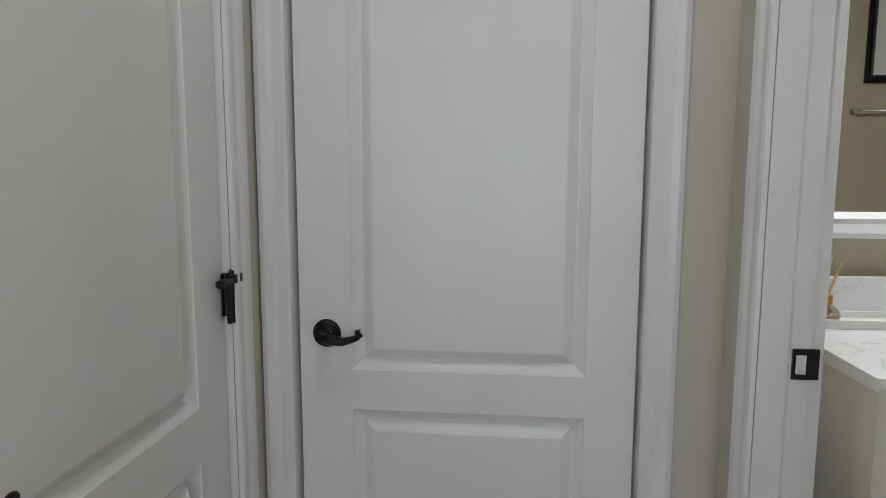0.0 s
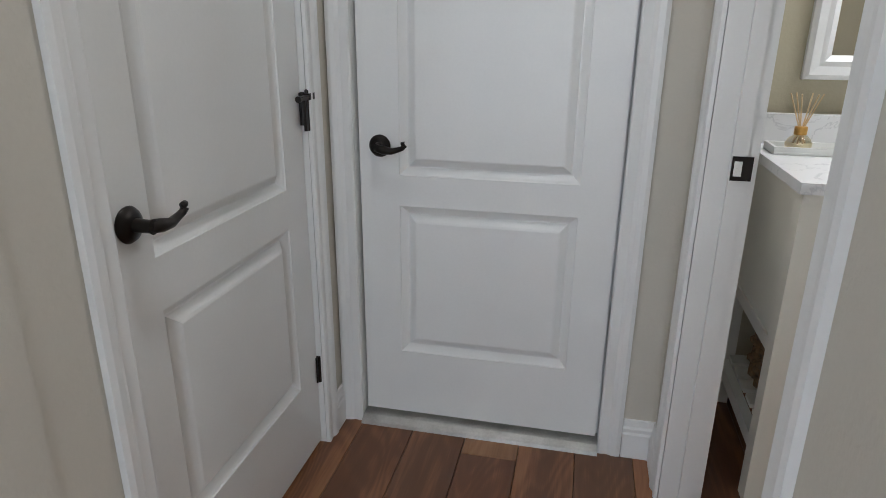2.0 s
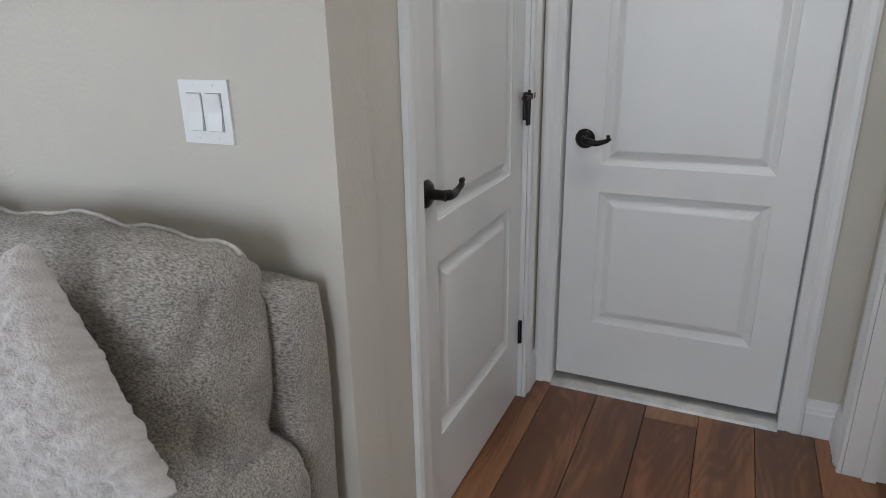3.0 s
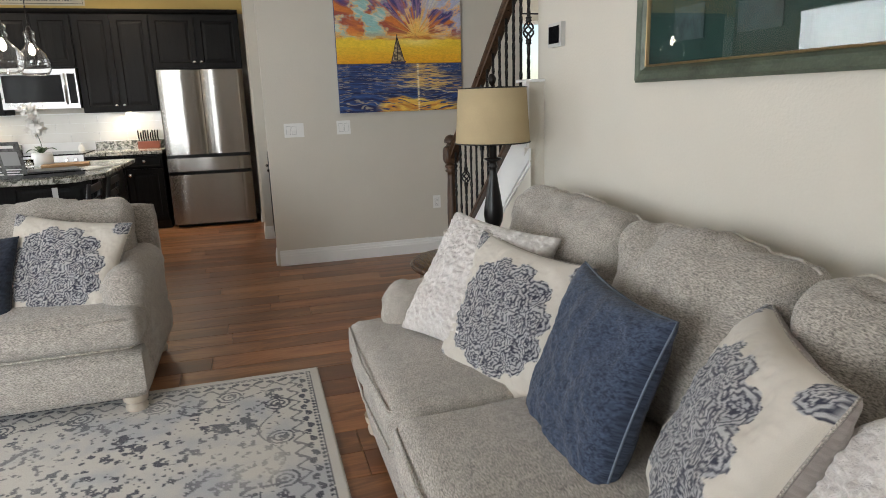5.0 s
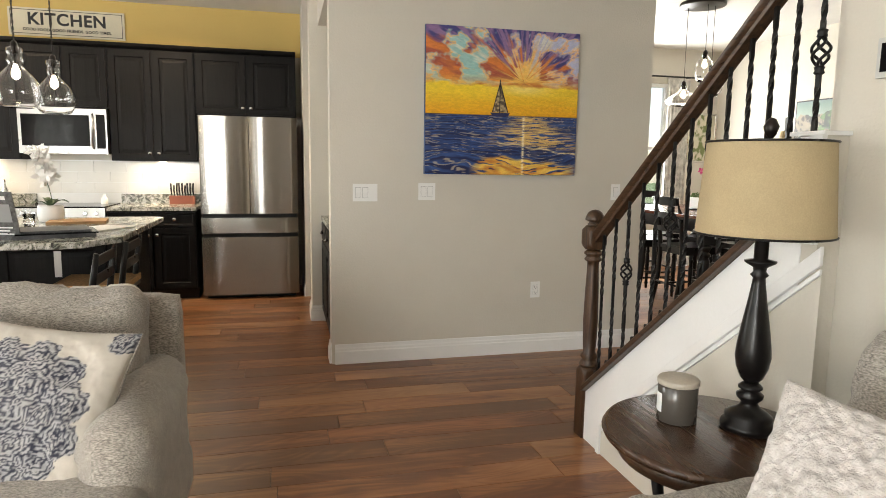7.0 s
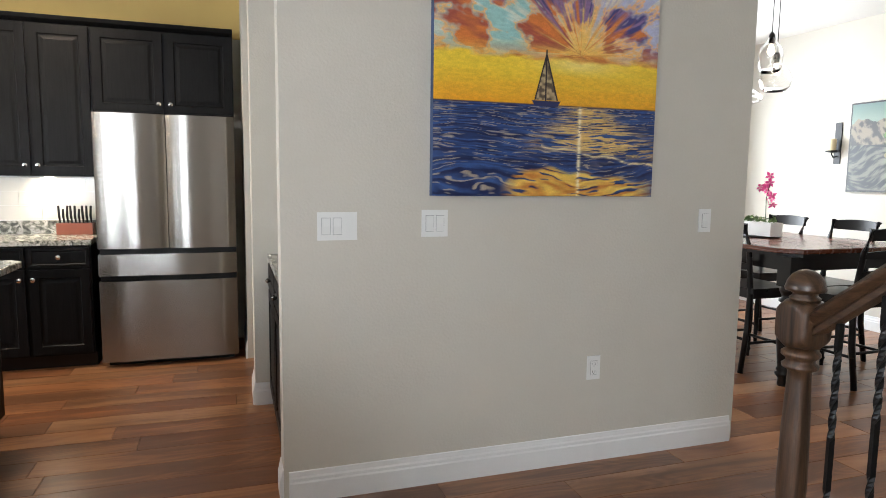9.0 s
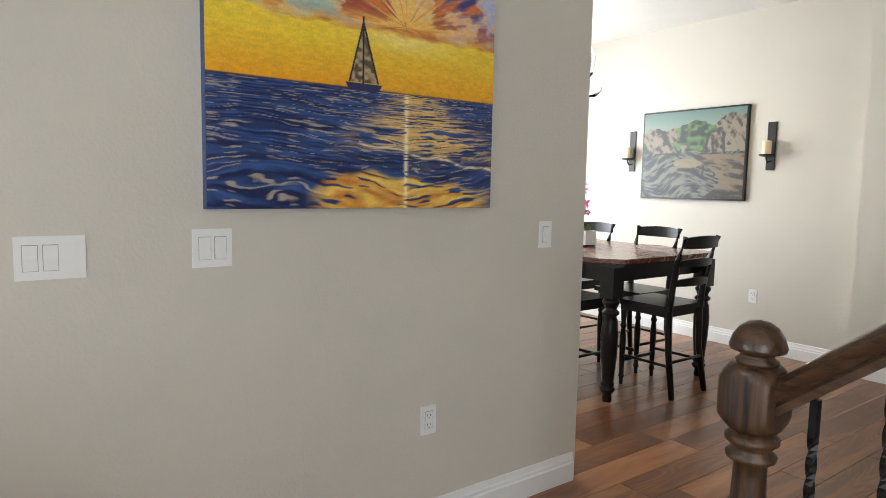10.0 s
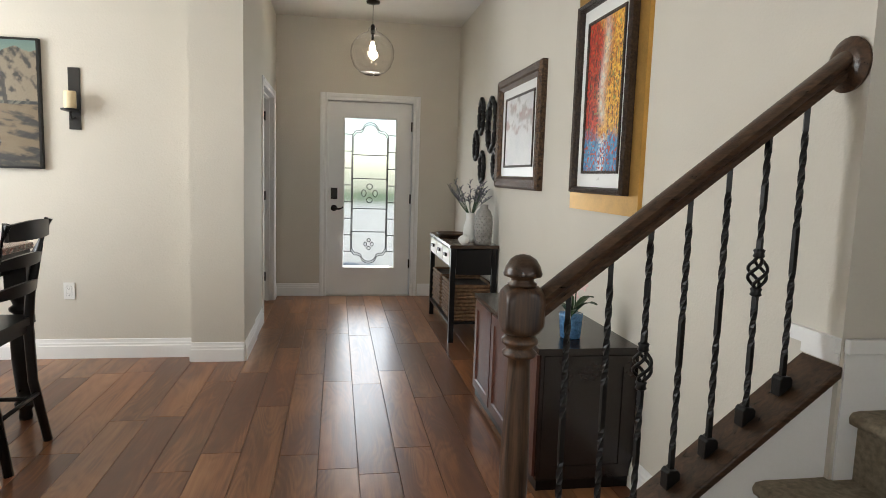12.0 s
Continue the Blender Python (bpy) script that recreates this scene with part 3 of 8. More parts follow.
def lever(parent, x, z, way=1, metal=None):
    """A door lever on a round plate, on a face that looks to -y."""
    metal = metal or BRONZE
    h = lathe(bmesh.new(), [(0.033, 0), (0.034, 0.003), (0.030, 0.009), (0.022, 0.014), (0.013, 0.017), (0.012, 0.045), (0.014, 0.052), (0.0, 0.054)], 28, Matrix.Translation((x, 0, z)) @ pose(0, 0, 0, 90))
    p = [(x, -0.045, z), (x + way * 0.025, -0.050, z - 0.004), (x + way * 0.05, -0.050, z - 0.007), (x + way * 0.072, -0.050, z - 0.001), (x + way * 0.084, -0.052, z + 0.004), (x + way * 0.091, -0.053, z + 0.011), (x + way * 0.089, -0.054, z + 0.018), (x + way * 0.082, -0.054, z + 0.017)]
    tube(h, p, [0.012, 0.013, 0.010, 0.008, 0.0075, 0.008, 0.008, 0.006], 12)
    return part("door_handle", h, metal, parent, "dark bronze curved lever", smooth=True)


def panel_door(name, m, width, height, panels, label, hinge_side=1, knob=None, thick=0.035, hinges=(0.26, 1.05, 1.83)):
    """A moulded two-panel door leaf; local x along it, its face at y = 0 looking to -y."""
    th = thing(name, m, label, "door")
    xs = panels[0][0:2]
    zs = sorted([z for p in panels for z in p[2:4]])
    boxes = [(0, xs[0], 0, thick, 0, height), (xs[1], width, 0, thick, 0, height)]
    edges = [0, *zs, height]
    for a, b in zip(edges[::2], edges[1::2]):
        boxes.append((xs[0], xs[1], 0, thick, a, b))
    bm = bmesh.new()
    f = rings
    # one sheet round the panels, so that no joint shows
    gx, gz = [0, xs[0], xs[1], width], [0, *zs, height]
    for y, flip in ((0, False), (thick, True)):
        vv = [[bm.verts.new((x, y, z)) for z in gz] for x in gx]
        for i in range(3):
            for j in range(len(gz) - 1):
                if i == 1 and j % 2 == 1 and not flip:
                    continue
                bm.faces.new((vv[i][j], vv[i + 1][j], vv[i + 1][j + 1], vv[i][j + 1]))
        if flip:
            back = vv
        else:
            front = vv
    nz = len(gz) - 1
    for j in range(nz):
        bm.faces.new((front[0][j], back[0][j], back[0][j + 1], front[0][j + 1]))
        bm.faces.new((front[3][j], back[3][j], back[3][j + 1], front[3][j + 1]))
    for i in range(3):
        bm.faces.new((front[i][0], front[i + 1][0], back[i + 1][0], back[i][0]))
        bm.faces.new((front[i][nz], front[i + 1][nz], back[i + 1][nz], back[i][nz]))
    bmesh.ops.recalc_face_normals(bm, faces=bm.faces[:])
    part("leaf", bm, WHITE, th)
    for x0, x1, z0, z1 in panels:
        bm = bmesh.new()
        f(bm, x0, x1, z0, z1, MOULD)
        part("door_panel", bm, WHITE, th)
    if knob:
        lever(th, *knob)
    hx = width + 0.002 if hinge_side > 0 else -0.002
    for z in hinges:
        hb = lathe(bmesh.new(), [(0.0065, z - 0.045), (0.0065, z + 0.045)], 10)
        box(hb, -0.014, 0.014, 0.0, 0.004, z - 0.044, z + 0.044)
        bmesh.ops.translate(hb, vec=(hx, -0.006, 0), verts=hb.verts[:])
        part("hinge", hb, BRONZE, th, "dark bronze hinge")
    return th


# alcove doors
R90 = pose(0, 0, 0, 0, 0, 90)
casing("door_trim_1", pose(AL, D1[0], 0, 0, 0, 90), D1[1] - D1[0], DH)
jamb("door_frame_1", pose(AL, D1[0], 0, 0, 0, 90), D1[1] - D1[0], DH, stop=0.056)
dA = panel_door("closet_door", pose(AL - 0.018, D1[0] + 0.004, 0.012, 0, 0, 90), 0.792, 2.02, [(0.12, 0.672, 0.255, 0.76), (0.12, 0.672, 0.868, 1.88)],
                "closed white two-panel closet door with a dark bronze lever", 1, (0.062, 0.95, 1), hinges=(0.26, 1.07, 1.83))
hk = Bx(-0.012, 0.012, -0.02, -0.012, -0.09, 0.0)
box(hk, -0.004, 0.03, -0.03, -0.012, -0.006, 0.012)
box(hk, -0.045, 0.012, -0.028, -0.014, -0.004, 0.007)
lathe(hk, [(0.006, -0.09), (0.006, 0.02), (0.0, 0.024)], 10, pose(0.004, -0.018, 0))
lathe(hk, [(0.009, -0.012), (0.009, 0.0)], 10, Matrix.Translation((-0.045, -0.02, 0.0)) @ pose(0, 0, 0, 0, 90))
hp = part("hinge_door_stop", hk, BRONZE, dA, "dark bronze hinge-pin door stop", smooth=True)
hp.location = (0.794, 0, 1.10)
sp = part("strike_plate", Bx(AL - 0.010, AL + 0.0015, D1[0] - 0.0035, D1[0] + 0.0035, 0.925, 0.985), BRONZE, None, label="dark bronze strike plate beside the closet door lever", category="strike plate", bevel=0.001)
casing("door_trim_2", pose(D2[0], AY, 0), D2[1] - D2[0], DH)
jamb("door_frame_2", pose(D2[0], AY, 0), D2[1] - D2[0], DH, stop=0.062)
panel_door("entry_door", pose(D2[0] + 0.008, AY + 0.024, 0.038), 0.779, 1.995, [(0.125, 0.668, 0.232, 0.735), (0.125, 0.668, 0.832, 1.86)],
           "closed white two-panel door with a dark bronze lever above a metal sill", 1, (0.066, 0.92, 1), hinges=())
bm = prism(bmesh.new(), [(AY - 0.03, 0.0), (AY - 0.028, 0.012), (AY + 0.0, 0.022), (AY + 0.09, 0.028), (AY + 0.09, 0)], "x", D2[0], D2[1])
part("door_sill", bm, mat("worn_aluminium", (0.62, 0.61, 0.58), 0.38, 0.85, var=0.12, scale=14, bump=0.0006), kind="structure")
casing("door_trim_3", pose(AR, BA[1], 0, 0, 0, -90), BA[1] - BA[0], DH)
jamb("door_frame_3", pose(AR, BA[1], 0, 0, 0, -90), BA[1] - BA[0], DH, stop=0.055)
sp = Bx(0.717, 0.764, BA[1] - 0.0165, BA[1] - 0.0125, 0.955, 1.013)
st = part("strike_plate", sp, BRONZE, None, bevel=0.001, label="dark bronze strike plate on the white door frame", category="strike plate")
part("latch_hole", Bx(0.722, 0.740, BA[1] - 0.0185, BA[1] - 0.0167, 0.966, 1.002), CHROME, st)
casing("door_trim_4", pose(-5.36, FD[0], 0, 0, 0, 90), FD[1] - FD[0], DH)
jamb("door_frame_4", pose(-5.36, FD[0], 0, 0, 0, 90), FD[1] - FD[0], DH, stop=0.04)
panel_door("study_door", pose(-6.36, FD[1] - 0.07, 0.012), 0.87, 2.02, [(0.12, 0.75, 0.255, 0.76), (0.12, 0.75, 0.868, 1.88)], "open white two-panel door on dark hinges", 1, None)
for z in (0.25, 1.07, 1.86):
    part("door_hinge", Bx(-5.475, -5.40, FD[1] - 0.004, FD[1] - 0.001, z - 0.045, z + 0.045), BRONZE, None, label="dark bronze hinge leaf on the white frame", category="hinge")


# Grey painted for the shaded gaps in switch plates; also the page picture.
GAPSHADE = mat("gap_shade_and_page_grey", (0.30, 0.30, 0.30), 0.5, var=0.02)


def switch(m, gangs, label, kind="switch"):
    w = 0.070 + 0.046 * (gangs - 1)
    th = thing("light_switch" if kind == "switch" else "wall_outlet", m, label, kind)
    part("cover_plate", Bx(-w / 2, w / 2, -0.006, 0, -0.0575, 0.0575), PLASTIC, th, bevel=0.002)
    for g in range(gangs):
        x = (g - (gangs - 1) / 2) * 0.046
        # This plate's grey paints the gap's shade; white behind the dimmer.
        part("inner_rim", Bx(x - 0.0182, x + 0.0182, -0.0068, -0.0061, -0.0347, 0.0347), PLASTIC if gangs == 3 and g == 2 else GAPSHADE, th)
        for z in (-0.048, 0.048):
            part("screw", lathe(bmesh.new(), [(0.0028, 0), (0.0026, 0.0008), (0.0, 0.001)], 10, Matrix.Translation((x, -0.0061, z)) @ pose(0, 0, 0, 90)), PLASTIC, th)
        if kind == "switch" and gangs == 3 and g == 2:
            part("rocker", Bx(x - 0.0145, x + 0.004, -0.0085, -0.0069, -0.033, 0.008), PLASTIC, th, bevel=0.001)
            part("dimmer", Bx(x + 0.006, x + 0.0145, -0.0095, -0.0069, 0.006, 0.033), PLASTIC, th, bevel=0.001)
        elif kind == "switch":
            part("rocker", prism(bmesh.new(), [(-0.0069, -0.033), (-0.0125, -0.033), (-0.0085, -0.002), (-0.0085, 0.002), (-0.0105, 0.033), (-0.0069, 0.033)], "x", x - 0.0165, x + 0.0165), PLASTIC, th)
        else:
            part("socket_face", Bx(x - 0.0165, x + 0.0165, -0.0085, -0.0062, -0.033, 0.033), PLASTIC, th, bevel=0.001)
            for z in (-0.019, 0.019):
                part("slots", Bx((x - 0.008, x - 0.006, -0.0092, -0.0086, z - 0.004, z + 0.006), (x + 0.005, x + 0.007, -0.0092, -0.0086, z - 0.004, z + 0.005), (x - 0.002, x + 0.002, -0.0092, -0.0086, z - 0.012, z - 0.008)), BLACKWOOD, th, "dark socket slots")
    return th


E90 = lambda y, z, x=PX: pose(x, y, z, 0, 0, 90)
switch(pose(-0.648, 0.70, 1.186), 2, "white double light switch on the beige wall above the sofa")
switch(E90(-0.285, 1.156), 3, "white triple switch on the beige wall below the sunset painting")
switch(E90(0.131, 1.164), 2, "white double switch on the beige wall below the painting")
switch(E90(1.54, 1.164), 1, "white single switch near the end of the beige wall")
switch(E90(0.938, 0.463), 1, "white socket low on the beige wall", "outlet")
switch(pose(-6.51, DY, 0.469), 1, "white socket low on the dining room wall", "outlet")
th = thing("thermostat", (-2.79, 0.70, 1.632), "white square thermostat with a dark screen on the beige wall", "thermostat")
part("housing", Bx(-0.062, 0.062, -0.022, 0, -0.050, 0.050), mat("pale_grey_plastic", (0.50, 0.50, 0.48), 0.35, var=0.02), th, bevel=0.006, smooth=True)
part("screen", Bx(-0.048, 0.048, -0.026, -0.0245, -0.036, 0.036), BLACKGLASS, th)

# ---- upholstery ----
CORD = mat("pale_cord", (0.50, 0.46, 0.41), 0.9, var=0.15, scale=80)
FABRIC = mat("oatmeal_tweed", (0.33, 0.298, 0.262), 0.95, var=0.10, scale=30, fine=800, bump=0.0016, bump_scale=500)
_n, _l, _b = nodes_of(FABRIC)
_b.inputs["Sheen Weight"].default_value = 0.25


def weave(m, sx=180, sz=900, amount=0.35):
    """Slubs: short streaks of darker and lighter thread along x."""
    n, l, b = nodes_of(m)
    co, mp, no = n.new("ShaderNodeTexCoord"), n.new("ShaderNodeMapping"), n.new("ShaderNodeTexNoise")
    mp.inputs["Scale"].default_value = (sx, sz, sz)
    no.inputs["Scale"].default_value, no.inputs["Detail"].default_value = 1.0, 2
    l.new(co.outputs["Object"], mp.inputs["Vector"])
    l.new(mp.outputs[0], no.inputs["Vector"])
    old = b.inputs["Base Color"].links[0].from_socket
    mr = n.new("ShaderNodeMapRange")
    mr.inputs["From Min"].default_value, mr.inputs["From Max"].default_value = 0.3, 0.7
    mr.inputs["To Min"].default_value, mr.inputs["To Max"].default_value = 1 - amount, 1 + amount
    l.new(no.outputs["Fac"], mr.inputs["Value"])
    sc = n.new("ShaderNodeVectorMath")
    sc.operation = "SCALE"
    l.new(old, sc.inputs[0])
    l.new(mr.outputs[0], sc.inputs["Scale"])
    l.new(sc.outputs[0], b.inputs["Base Color"])


weave(FABRIC, 110, 340, 0.55)


def sofa(name, m, length, seats, backs, label, depth=1.03, foot=True, rise=0.05, lift=0.745):
    """Local x along it from its left arm's outer face, back at y = 0, front at y = -depth. seats, backs: the x of the joints."""
    th = thing(name, m, label, "sofa")
    A = 0.21
    soft_box("frame", (length - 0.06, depth - 0.16, 0.24), 0.03, FABRIC, th, (length / 2, -depth / 2 - 0.02, 0.20), rough=0.002)
    soft_box("back_frame", (length - 0.05, 0.12, 0.66 + rise), 0.035, FABRIC, th, (length / 2, -0.065, 0.53 + rise / 2), rough=0.003, n=24)
    for sgn, x in ((-1, A / 2), (1, length - A / 2)):
        soft_box("arm", (A, depth - 0.24, 0.52), 0.092, FABRIC, th, (x, -depth / 2 + 0.04, 0.385), (0.012, 0.012, 0.028), 0.009, 26, 3 + sgn)
    for i, (a, b) in enumerate(zip(seats, seats[1:])):
        soft_box("seat_cushion", (b - a - 0.008, depth - 0.22, 0.17), 0.05, FABRIC, th, ((a + b) / 2, -depth / 2 - 0.09, 0.415), (0.004, 0.012, 0.022), 0.005, 20, 5 + i,
                 piping=None)
        pb = bmesh.new()
        for z in (0.478, 0.345):
            tube(pb, [(a + 0.035, -depth + 0.06, z), (a + 0.06, -depth + 0.025, z), ((a + b) / 2, -depth + 0.010, z), (b - 0.06, -depth + 0.025, z), (b - 0.035, -depth + 0.06, z)], 0.005, 6)
        part("seat_piping", pb, FABRIC, th, smooth=True)
    for i, (a, b) in enumerate(zip(backs, backs[1:])):
        soft_box("back_cushion", (b - a - 0.012, 0.24, 0.54), 0.095, FABRIC, th, ((a + b) / 2, -0.215, lift), (0.006, 0.050, 0.012), 0.017, 34, 11 + i, rot=pose(0, 0, 0, -11), piping=(1,), sag=0.018)
    if foot:
        for x in (0.1, length - 0.1):
            for y in (-0.1, -depth + 0.12):
                part("foot", lathe(bmesh.new(), [(0.03, 0), (0.045, 0.008), (0.05, 0.03), (0.042, 0.05), (0.055, 0.06), (0.06, 0.09)], 18, pose(x, y, 0)), mat("bleached_wood", (0.42, 0.36, 0.29), 0.6, var=0.1) if "bleached_wood" not in MATS else MATS["bleached_wood"], th, "bleached turned foot", smooth=True)
    return th


SX = -2.68
sofa("sofa", pose(SX, 0.685, 0), 2.31, [0.02, 0.89, 1.57, 2.29], [0.07, 0.86, 1.53, 2.26], "oatmeal tweed three-seat sofa with loose back cushions against the wall")
sofa("loveseat", pose(-4.03, -3.05, 0, 0, 0, 90), 1.89, [0.02, 0.95, 1.87], [0.2, 0.95, 1.78], "oatmeal tweed two-seat sofa standing on the edge of the rug", 0.98, rise=0.0, lift=0.66)


def medallion(u, v):
    cream, ink, mid = (0.52, 0.48, 0.42), (0.018, 0.020, 0.038), (0.31, 0.31, 0.32)
    u, v = u * 0.86, v * 0.86
    cs = [(0.0, 0.0, 0.13)] + [(0.29 * math.cos(k * math.pi / 3), 0.29 * math.sin(k * math.pi / 3), 0.14) for k in range(6)]
    cs += [(0.54 * math.cos((k + 0.5) * math.pi / 6), 0.54 * math.sin((k + 0.5) * math.pi / 6), 0.15) for k in range(12)]
    cs += [(sx * 0.76, sy * 0.76, 0.10) for sx in (-1, 1) for sy in (-1, 1)]
    wu, wv = u + (vn(u * 9, v * 9, 1) - 0.5) * 0.05, v + (vn(u * 9, v * 9, 2) - 0.5) * 0.05
    best, ang = np.full(u.shape, 9.0), np.zeros(u.shape)
    rad = np.full(u.shape, 0.13)
    for cx_, cy_, r_ in cs:
        d_ = np.hypot(wu - cx_, wv - cy_)
        near_ = d_ < best
        ang, rad, best = np.where(near_, np.arctan2(wv - cy_, wu - cx_), ang), np.where(near_, r_, rad), np.where(near_, d_, best)
    inside = (best < rad * (1.12 + 0.07 * np.cos(ang * 9))) | (np.hypot(u, v) < 0.52)
    q = best / rad
    line = np.sin(q * 22 + 1.5 * np.cos(ang * (5 + 3 * (q > 0.5))) + (vn(u * 25, v * 25, 3) - 0.5) * 2)
    k_ = np.clip((line - 0.02) * 2.2, 0, 1) * 0.9 + np.clip((vn(u * 44, v * 44, 4) - 0.62) * 4, 0, 1)
    base = lerp(cream, (0.46, 0.42, 0.36), fbm(u * 4, v * 4, 5))
    c = lerp(base, mid, inside * (0.65 + 0.35 * vn(u * 14, v * 14, 6)))
    return lerp(c, ink, np.clip(k_, 0, 1) * inside)


def denim(u, v):
    return lerp((0.008, 0.015, 0.036), (0.080, 0.108, 0.170), vn(u * 60, v * 110, 1) * 0.75 + vn(u * 24, v * 44, 2) * 0.35 - 0.22)


def navy(u, v):
    return denim(u, v) * 0.45


def fleece(u, v):
    return lerp((0.44, 0.40, 0.37), (0.66, 0.625, 0.60), vn(u * 19 + v * 8, v * 15 - u * 4, 5) * 0.5 + vn(u * 36, v * 36, 4) * 0.6)


FLEECE = colored("fleece", 0.98, 0.004, 240, 0.4)
DENIM = colored("denim_weave", 0.92, 0.001, 900, 0.1)


def leaning(x, y, z, turn, tilt=-22, roll=0):
    return pose(x, y, z) @ pose(0, 0, 0, 0, 0, turn) @ pose(0, 0, 0, tilt) @ pose(0, 0, 0, 0, roll)


pillow("fleece_pillow", 0.50, 0.15, fleece, FLEECE, leaning(-2.195, 0.09, 0.722, 27.5, -34, 5), "cream fleece pillow leaning on the sofa arm behind a patterned pillow", "pillows on the sofa", 0.014, 131)
pillow("medallion_pillow", 0.50, 0.15, medallion, PRINTED, leaning(-1.965, 0.125, 0.668, 25, -23, 6), "cream pillow with a dark blue medallion on the sofa", "pillows on the sofa", 0, 141)
pillow("denim_pillow", 0.50, 0.17, denim, DENIM, leaning(-1.495, 0.15, 0.665, -6, -20, 1), "dark blue denim pillow with pale piping on the sofa", "pillows on the sofa", 0, 181, mat("blue_grey_cord", (0.13, 0.16, 0.21), 0.9, var=0.2))
pillow("medallion_pillow", 0.50, 0.19, medallion, PRINTED, leaning(-1.03, 0.19, 0.71, -32, -26, -3), "cream medallion pillow turned sideways on the sofa", "pillows on the sofa", 0, 141)
pillow("fleece_pillow", 0.42, 0.14, fleece, FLEECE, leaning(-0.634, 0.22, 0.775, 4, -22, 43), "cream fleece pillow standing on its corner on the sofa", "pillows on the sofa", 0.014, 131)
pillow("medallion_pillow", 0.54, 0.17, medallion, PRINTED, leaning(-3.42, -1.54, 0.635, 80, -28, 8), "cream medallion pillow in the corner of the small sofa", "pillows on the small sofa", 0, 141)
pillow("denim_pillow", 0.46, 0.15, navy, DENIM, leaning(-3.36, -1.94, 0.62, 84, -30, 0), "plain dark blue pillow on the small sofa", "pillows on the small sofa", 0, 61)


# rug
def rug_paint(x, y, w, h):
    d = np.minimum(np.minimum(x, w - x), np.minimum(y, h - y))
    al = np.where((np.minimum(x, w - x) < np.minimum(y, h - y)), y, x)
    cream, ink = np.array((0.50, 0.47, 0.42)), (0.035, 0.035, 0.050)
    fade = np.clip(fbm(x * 3, y * 3, 2) * 2.2 - 0.35, 0, 1)
    dots = np.hypot(((al * 17) % 1 - 0.5) * 1.25 + (d - 0.10) * 6, (d - 0.098) / 0.030 + 0.35 * np.sin(al * 53)) < 0.50
    dots = dots | ((np.hypot(((al * 34) % 1 - 0.5), (d - 0.060) / 0.022) < 0.36)) | ((np.abs(d - 0.048) < 0.0025))
    line = ((np.abs(d - 0.145 - 0.022 * np.sin(al * 62)) < 0.008) | (np.hypot(((al * 62 / math.pi) % 2 - 1) * 0.05, d - 0.15) < 0.011))
    vine = (np.abs(np.sin(al * 13) * 0.05 + 0.26 - d) < 0.004) & (d > 0.19)
    ros = ((np.hypot(((al + 0.12) % 0.32) - 0.16, d - 0.22) % 0.024) < 0.011) & (np.hypot(((al + 0.12) % 0.32) - 0.16, d - 0.22) < 0.06)
    inner = (d > 0.19) * np.clip((fbm(x * 46, y * 46, 4, 2) - 0.60 + 0.10 * np.sin(x * 15) * np.sin(y * 15)) * 16, 0, 1)
    k = np.clip((dots + line * 0.8 + vine + ros + inner), 0, 1) * np.maximum(0.35 + 0.65 * fade, 0.85 * (d < 0.19)) * (vn(x * 110, y * 110, 1) > 0.16)
    c = lerp(cream, (0.36, 0.36, 0.37), np.clip((fbm(x * 7, y * 7, 1) - 0.45) * 3, 0, 1) * (d > 0.05))
    return lerp(c, ink, k)


RX0, RX1, RY0, RY1 = -3.35, -0.95, -3.45, -0.41
nxr, nyr = 420, 520
gx, gy = np.meshgrid(np.linspace(0, RX1 - RX0, nxr), np.linspace(0, RY1 - RY0, nyr), indexing="ij")
rug = thing("area_rug", (RX0, RY0, 0), "faded cream rug with a dark floral border on the wood floor", "rug")
edge_ = np.minimum(np.minimum(gx, gx.max() - gx), np.minimum(gy, gy.max() - gy))
grid_mesh("woven_pile", np.stack([gx, gy, 0.011 - 0.0095 * (edge_ < 0.004) + 0.001 * vn(gx * 200, gy * 200, 1)], -1), rug_paint(gx, gy, RX1 - RX0, RY1 - RY0), RUGMAT, rug)
part("binding", Bx((0, RX1 - RX0, 0, 0.008, 0.001, 0.009), (0, RX1 - RX0, RY1 - RY0 - 0.008, RY1 - RY0, 0.001, 0.009), (0, 0.008, 0.008, RY1 - RY0 - 0.008, 0.001, 0.009)), FABRIC, rug, bevel=0.002)

# side table, lamp, candle
TZ = 0.625
tb = thing("side_table", (-2.93, 0.33, 0), "round dark brown wooden side table beside the sofa", "side table")
part("tabletop", lathe(bmesh.new(), [(0.28, TZ - 0.03), (0.295, TZ - 0.024), (0.30, TZ - 0.012), (0.294, TZ - 0.002), (0.285, TZ)], 48), SIDEWOOD, tb, smooth=True)
part("rim", lathe(bmesh.new(), [(0.255, TZ - 0.075), (0.26, TZ - 0.03)], 40), OAK, tb, smooth=True)
for k in range(3):
    a = radians(80 + 120 * k)
    part("leg", tube(bmesh.new(), [(0.20 * math.cos(a), 0.20 * math.sin(a), TZ - 0.06), (0.16 * math.cos(a), 0.16 * math.sin(a), 0.35), (0.25 * math.cos(a), 0.25 * math.sin(a), 0)], [0.022, 0.017, 0.02], 10), BLACKWOOD, tb, smooth=True)
SHADE = mat("lamp_shade_fabric", (0.43, 0.34, 0.20), 0.85, var=0.05, scale=8, fine=200, bump=0.0004, bump_scale=500)
weave(SHADE, 300, 260, 0.06)
lp = thing("table_lamp", (-2.925, 0.437, TZ), "black baluster lamp with a mustard drum shade on the table", "table lamp")
